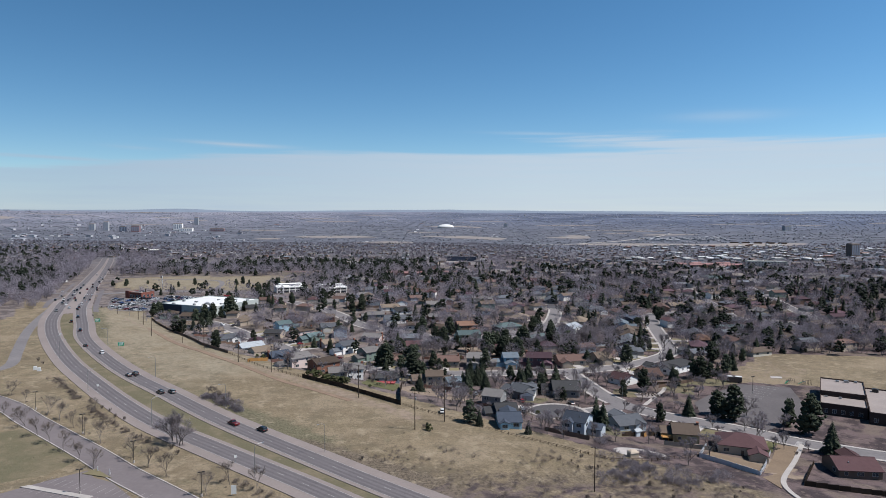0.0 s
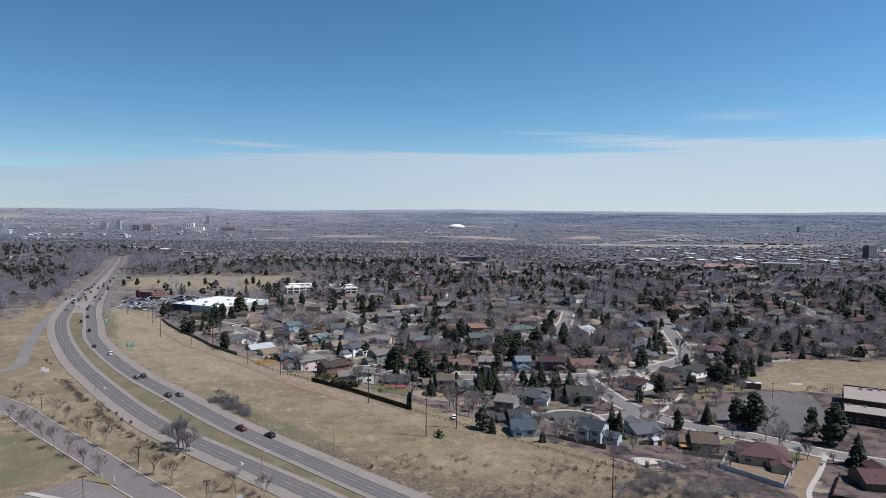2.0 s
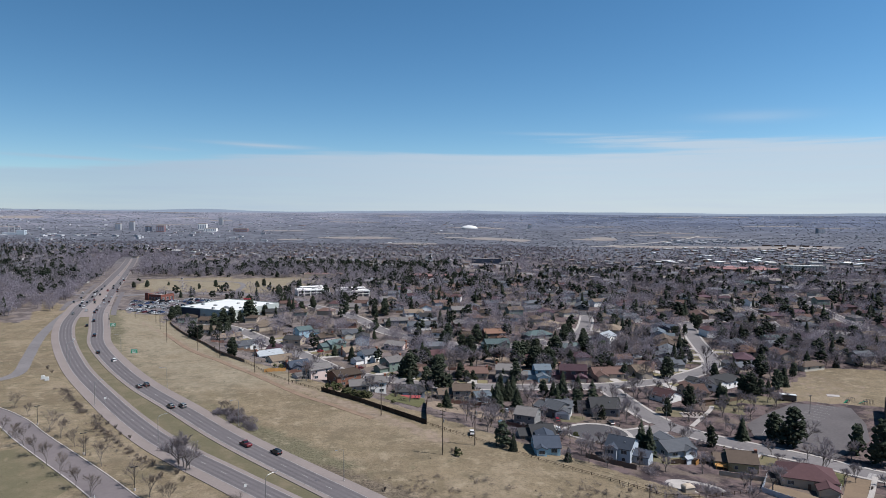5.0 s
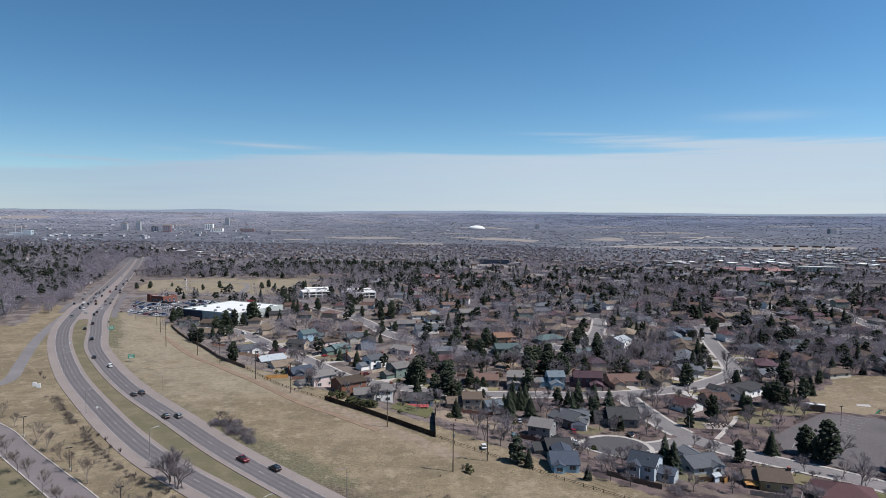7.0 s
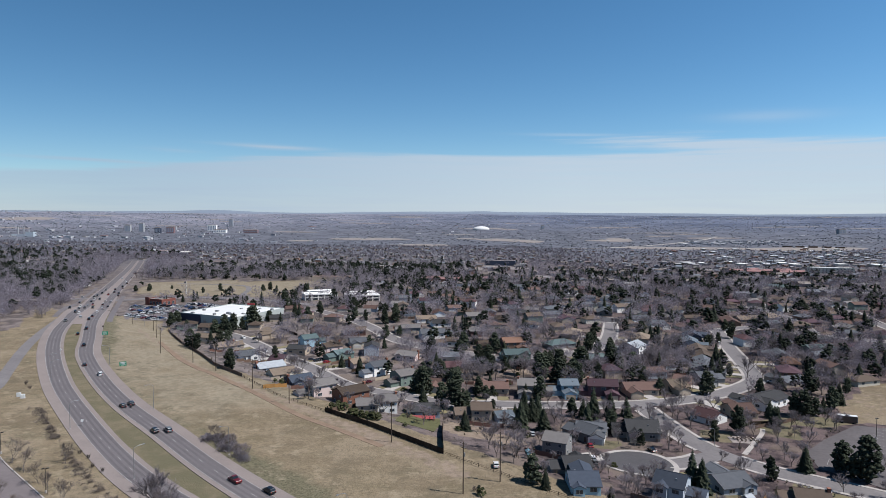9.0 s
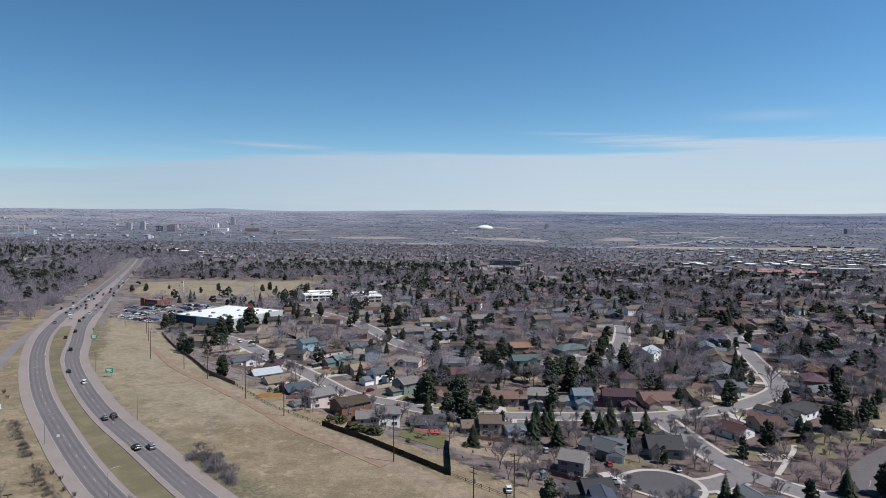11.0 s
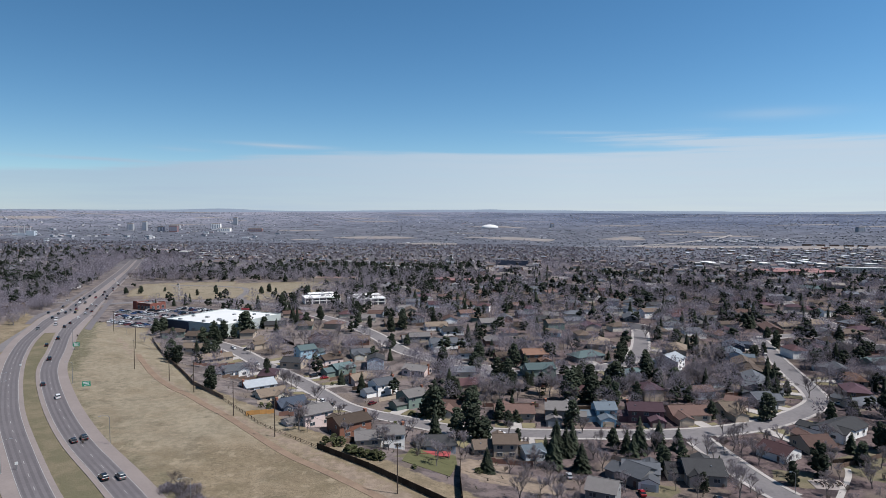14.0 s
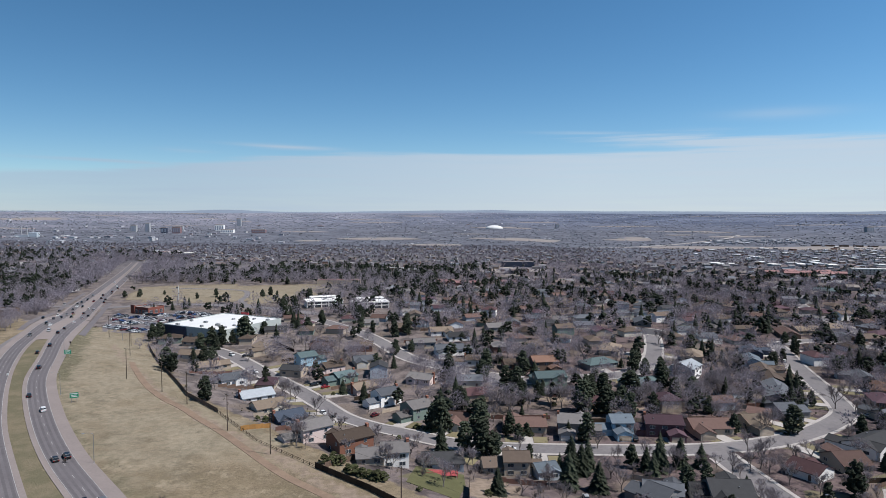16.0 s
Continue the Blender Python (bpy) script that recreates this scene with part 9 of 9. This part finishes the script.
for j in range(6):
    for k in range(24):
        b.poly([ring[j][k], ring[j][(k + 1) % 24], ring[j + 1][(k + 1) % 24], ring[j + 1][k]], [(0, 1, 2, 3)])
ob = new("dome_building", b.mesh("dome_building", material("white_fabric", (0.8, 0.8, 0.8), (0.74, 0.74, 0.74), 0.1, 6, 0.6)))
ob.matrix_basis = pose(34.7, 2684, lz(34.7, 2684) + 2)
tagged(ob, "low white fabric dome far across the town", "dome")
flat_block("office_building", (-26, 26, -9, 9), 8, WALLS["navy"], TAN_ROOF, "long dark office building on a grassy rise", "building", at=(45, 1180), rz=-6)
ob = flat_block("hotel_building", (-32, 32, -9, 9), 9, WALLS["cream"], WHITE_ROOF, "long pale hotel with rows of windows", "building", at=(577, 1130), rz=-12)
for j in range(3):
    for k in range(12):
        part("window", WIN["wide"][1], ob, "dark hotel window", pose(-29 + 5.2 * k, -9.03, 0.9 + 2.9 * j, 0, 0, 180))
for k, (ax, ay, aw) in enumerate(((418, 1112, 22), (440, 1096, 20), (463, 1108, 24), (484, 1086, 20), (505, 1096, 24), (452, 1130, 22), (497, 1122, 24))):
    ob = thing("apartment_block", ax, ay, lz(ax, ay), (8, -12, 20)[k % 3], "brick apartment block with a faded red roof", "building", "red-roofed apartments")
    part("wall", gable_walls(aw, 11, 5.2, 2.2, WALLS["brick"]), ob)
    part("roof", roof_mesh(aw, 11, 5.2, 2.2, PINK_ROOF), ob)
for k, (ax, ay, aw, ar) in enumerate(((428, 850, 30, -14), (462, 846, 26, -14), (488, 902, 38, 12), (520, 880, 34, -10), (540, 925, 36, -10))):
    ob = thing("apartment_block", ax, ay, lz(ax, ay), ar, "long grey-roofed apartment block among dark pines", "building", "grey apartments")
    part("wall", gable_walls(aw, 13, 4.2, 2.6, WALLS["tan"]), ob)
    part("roof", roof_mesh(aw, 13, 4.2, 2.6, ROOFS["grey"]), ob)
ob = thing("hall_building", 371, 880, lz(371, 880), -4, "low hall with a broad faded teal roof", "building")
part("wall", gable_walls(32, 18, 4.5, 3.0, WALLS["cream"]), ob)
part("roof", roof_mesh(32, 18, 4.5, 3.0, ROOFS["teal"]), ob)
for ax, ay, aw in ((-186, 905, 26), (-60, 912, 24), (-36, 900, 30), (22, 915, 26)):
    ob = thing("school_wing", ax, ay, lz(ax, ay), 4, "low school wing with a faded red roof", "building", "red-roofed school wings")
    part("wall", gable_walls(aw, 12, 3.6, 1.8, WALLS["brick"]), ob)
    part("roof", roof_mesh(aw, 12, 3.6, 1.8, PINK_ROOF), ob)
flat_block("long_hall", (-20, 20, -7, 7), 4.5, WALLS["brick"], WHITE_ROOF, "long low hall with a white roof behind pines", "building", at=(-140, 1096), rz=3)
flat_block("low_office", (-14, 14, -9, 9), 4.0, WALLS["brown"], TAN_ROOF, "low brown office with a pale roof beside the frontage road", "building", at=(-383, 586), rz=8)
# soft grey woods lining the highway and behind the park
e7 = np.random.default_rng(211)
yy = e7.uniform(600, 1240, 420)
P = np.c_[np.interp(yy, HWY_L[:, 1][::-1], HWY_L[:, 0][::-1]) - 19 - 130 * e7.random(420) ** 1.6, yy]
yy = e7.uniform(860, 1230, 150)
P = np.vstack([P, np.c_[np.interp(yy, HWY_R[:, 1][::-1], HWY_R[:, 0][::-1]) + 17 + 60 * e7.random(150), yy], np.c_[e7.uniform(-430, -60, 190), e7.uniform(886, 1010, 190)]])
P = P[open_ground(P[:, 0], P[:, 1]) & (dist_to(CROSS, P[:, 0], P[:, 1]) > 22)]
bare_wood(P, e7.uniform(9.5, 15.5, len(P)), TWIG_FAR, "soft grey woods lining the highway and the park", 63)
P = np.vstack([np.c_[e7.uniform(-440, -20, 150), e7.uniform(905, 1090, 150)], np.c_[e7.uniform(-600, -500, 70), e7.uniform(780, 960, 70)]])
P = P[open_ground(P[:, 0], P[:, 1]) & (dist_to(HWY_L[::6], P[:, 0], P[:, 1]) > 40)]
scatter("evergreen_trees", CTF, P, e7.uniform(10, 16, len(P)), [NEEDLES_FAR], "tall dark green pines behind the park", "trees", 64)
# trees round the bend of the street and on its outer side
P = np.c_[e7.uniform(165, 310, 240), e7.uniform(415, 545, 240)]
P = P[open_ground(P[:, 0], P[:, 1]) & free_of_houses(P, -0.5)]
bare_wood(P[:72], e7.uniform(8, 14, len(P[:72])), TWIG_DARK, "mauve-grey garden trees on the outer side of the bend", 65)
scatter("evergreen_trees", CT, P[72:112], e7.uniform(9, 14, len(P[72:112])), [NEEDLES_FAR], "dark pines on the outer side of the bend", "trees", 66)
# dark conifers in loose stands through the middle town
e6 = np.random.default_rng(123)
P = []
for cx_, cy_, rx_, ry_, n_ in ((395, 850, 70, 20, 40), (440, 700, 60, 70, 60), (400, 620, 50, 50, 40), (300, 640, 60, 50, 34), (150, 620, 70, 60, 34), (230, 720, 90, 50, 40), (60, 720, 110, 60, 50), (-60, 860, 110, 40, 46), (90, 880, 120, 40, 46), (260, 900, 90, 60, 40), (320, 1010, 120, 50, 40), (480, 1000, 120, 40, 34), (20, 1010, 160, 40, 50), (200, 1000, 90, 40, 30), (540, 780, 60, 60, 40)):
    P.append(np.c_[cx_ + rx_ * e6.normal(size=n_) * 0.7, cy_ + ry_ * e6.normal(size=n_) * 0.7])
P = np.vstack(P)
P = P[open_ground(P[:, 0], P[:, 1]) & free_of_houses(P, 0.0)]
scatter("evergreen_trees", CTF, P, e6.uniform(9, 15, len(P)), [NEEDLES_FAR], "dark conifers in loose stands through the town", "trees", 51)
# soft grey trees standing tall between the houses
P = town_points(2600, 430, 1000, 61)
P = P[(P[:, 0] > -0.3 * P[:, 1]) & (P[:, 0] < 0.66 * P[:, 1]) & open_ground(P[:, 0], P[:, 1]) & free_of_houses(P, -1.0) & (dist_to(HWY_R[::6], P[:, 0], P[:, 1]) > 60)]
P = P[(np.sin(P[:, 0] * 0.043) * np.sin(P[:, 1] * 0.037 + 1) > 0.1)][:400]
bare_wood(P, e6.uniform(11, 16, len(P)), TWIG_FAR, "tall soft grey leafless trees between the houses", 62)
for k in range(5):
    ax, ay = 858 + 29 * k, 1866 - 12 * k
    flat_block("apartment_block", (-11, 11, -4, 4), 3.6, WALLS["brown"], ROOFS["grey"], "long dark apartment block on open ground", "building", at=(ax, ay), rz=-22)
ribbon("road", spline([(230, 1812), (350, 1829), (440, 1888), (532, 1958), (650, 2080), (763, 2209), (840, 2330)]), -6, 6, 0.8, CONCRETE, "pale distant freeway winding across the plain", "road", cols=2)
ribbon("road", spline([(-735, 1560), (-742, 1600), (-756, 1660), (-775, 1730)]), -6, 6, 0.8, STREET, "pale distant road rising past the trees", "road", cols=2)
ob = thing("power_station", -1368, 1970, lz(-1368, 1970), 5, "blue-grey power station with three pale stacks", "power station")
for k in range(3):
    part("stack", Build().tube((-18 + 17 * k, 4, -3), (-18 + 17 * k, 4, 31 - 3 * k), 1.9, 1.3, 12).mesh("stack", BEIGE), ob, "tall pale concrete stack")
part("boiler_house", Build().box(10, 34, -8, 8, -3, 14).mesh("boiler_house", WALLS["paleblue"]), ob)
part("turbine_hall", Build().box(-30, 9.9, -9, 0, -3, 7).mesh("turbine_hall", WALLS["paleblue"]), ob)
part("conveyor", Build().tube((34, 0, 11), (52, 0, -1), 1.2, 1.2, 6).mesh("conveyor", STEEL), ob)


# dead tufts and low brush on the prairie
def tuft_template(seed, n=9):
    e = np.random.default_rng(seed)
    V, F = [], []
    for k in range(n):
        a, l = e.uniform(0, 6.283), e.uniform(0.3, 1.0)
        d = np.array([math.cos(a) * l, math.sin(a) * l, e.uniform(0.5, 1.0)])
        u = np.array([-math.sin(a), math.cos(a), 0]) * 0.22
        b = len(V)
        V += [np.array([0, 0, -0.05]) - u + d * 0.1, np.array([0, 0, -0.05]) + u + d * 0.1, d]
        F.append((b, b + 1, b + 2))
    return np.array(V), np.array(F), np.zeros(len(F), int)


def brush_template(seed, n=70):
    """A low, wide dome of dead twigs."""
    e = np.random.default_rng(seed)
    V, F = [], []
    for k in range(n):
        a, z = e.uniform(0, 6.283), e.uniform(0.15, 1.0)
        rr_ = math.sqrt(max(0.0, 1.05 - z * z)) * e.uniform(0.2, 1.0)
        c = np.array([math.cos(a) * rr_, math.sin(a) * rr_, z * 0.85])
        d = np.array([math.cos(a) * 0.5, math.sin(a) * 0.5, 0.8]) + e.normal(size=3) * 0.45
        d /= np.linalg.norm(d)
        u = np.cross(d, e.normal(size=3))
        u /= np.linalg.norm(u) + 1e-9
        b = len(V)
        V += [c - d * 0.22 - u * 0.022, c - d * 0.22 + u * 0.022, c + d * 0.3]
        F.append((b, b + 1, b + 2))
    return np.array(V), np.array(F), np.zeros(len(F), int)


BRUSH = material("dead_brush", (0.21, 0.175, 0.13), (0.14, 0.116, 0.088), 0.3, 6, 0.95, vary=0.45, island=True)
e = np.random.default_rng(77)
P = np.stack([e.uniform(-330, 190, 40000), e.uniform(120, 560, 40000)], 1)
s = 0.64 * P[:, 0] + 0.77 * P[:, 1] - 210
keep = (s < 0) & (np.abs(P[:, 0]) < 0.75 * P[:, 1] + 20)
P = P[keep]
P = P[open_ground(P[:, 0], P[:, 1])]
patch = np.sin(P[:, 0] * 0.06 + 2 * np.sin(P[:, 1] * 0.03)) * np.sin(P[:, 1] * 0.05 + 1.5) + 0.9 * sm(-60, 60, P[:, 0] - (P[:, 1] - 200) * 0.4)
dark = e.random(len(P)) < np.clip(0.004 + 0.03 * patch, 0.001, 0.03) + 0.07 * sm(-70, 0, P[:, 0]) * (1 - sm(225, 265, P[:, 1]))
TT = [tuft_template(k) for k in range(5)]
scatter("brush", TT, P[dark], e.uniform(0.15, 0.36, dark.sum()) * (1 + (e.random(dark.sum()) < 0.02) * 1.8), [BRUSH], "low dead brush and weeds in the prairie", "brush", 12)

# lilac-grey brush thickets: below the field's edge, and along the ditch beside the highway
e = np.random.default_rng(91)
P = np.stack([e.uniform(-45, 125, 1500), e.uniform(150, 228, 1500)], 1)
s = 0.64 * P[:, 0] + 0.77 * P[:, 1] - 210
P = P[open_ground(P[:, 0], P[:, 1]) & (s < 6) & (e.random(1500) < 0.2 + 0.75 * sm(0.1, 0.6, np.sin(P[:, 0] * 0.13) * np.sin(P[:, 1] * 0.16 + 1) + 0.25 * sm(215, 175, P[:, 1])))]
side_ = normals(HWY_L)
side_ = np.where((side_ @ np.array([-1.0, -1.0]))[:, None] > 0, side_, -side_)
k = np.where((HWY_L[:, 1] > 150) & (HWY_L[:, 1] < 335))[0]
k = e.choice(k, 520)
Q = HWY_L[k] + side_[k] * (11.6 + np.abs(e.normal(size=520)) * 1.7)[:, None]
Q = Q[np.sin(Q[:, 1] * 0.11) + 0.6 * np.sin(Q[:, 1] * 0.05 + 1) > -0.35]
Q = Q[(dist_to(HWY_L[::2], Q[:, 0], Q[:, 1]) > 10.2) & (dist_to(DRIVE[::2], Q[:, 0], Q[:, 1]) > 8)]
P = np.vstack([P, Q, [(53.9, 227.4), (45.8, 213.3), (51.8, 212.0), (61.2, 209.4), (40.1, 209.8), (32.8, 224.3), (39.6, 219.5)]])
e2 = np.random.default_rng(93)
B_ = np.array([(-101.4, 285.6), (-98.3, 284.1), (-95.1, 283.4), (-89.5, 273.7), (-84.9, 268.4), (-82.4, 266.2), (-94.6, 278.3), (-89.3, 276.1)])
B_ = B_[e2.integers(0, len(B_), 46)] + e2.normal(size=(46, 2)) * 1.6
scatter("thicket", [brush_template(320 + k, 190) for k in range(4)], B_, e2.uniform(1.3, 2.9, 46), [TWIG], "tangled grey roadside bushes beside the highway", "brush", 94)
scatter("thicket", [brush_template(300 + k) for k in range(5)], P, e.uniform(0.5, 1.75, len(P)), [TWIG_BROWN], "low grey-brown brush thickets in the dry grass", "brush", 92)

# larger lilac-grey bushes on the slope below the gardens
e3 = np.random.default_rng(95)
C_ = np.array([(54.6, 201.5), (61.2, 208.6), (62.0, 201.9), (67.5, 203.6), (72.3, 201.2), (78.3, 208.5), (78.5, 200.3), (84.8, 202.1), (92.8, 210.0), (68.5, 211.8), (61.8, 218.9), (76.3, 226.1), (64.1, 245.9), (92.5, 201.8)])
C_ = C_[e3.integers(0, len(C_), 150)] + e3.normal(size=(150, 2)) * 2.6
C_ = C_[open_ground(C_[:, 0], C_[:, 1])]
scatter("thicket", [brush_template(340 + k, 130) for k in range(4)], C_, e3.uniform(0.8, 2.5, len(C_)), [TWIG], "lilac-grey bushes on the dry slope", "brush", 96)

# low spreading shrubs at the feet of the young trees
e4 = np.random.default_rng(97)
Y_ = np.repeat(np.array(YOUNG_AT), 3, axis=0) + e4.normal(size=(3 * len(YOUNG_AT), 2)) * 1.1
Y_ = Y_[(dist_to(DRIVE, Y_[:, 0], Y_[:, 1]) > 5.6)]
scatter("thicket", [brush_template(360 + k, 80) for k in range(3)], Y_, e4.uniform(0.4, 0.8, len(Y_)), [TWIG_BROWN], "low brown shrubs under the young street trees", "brush", 98)
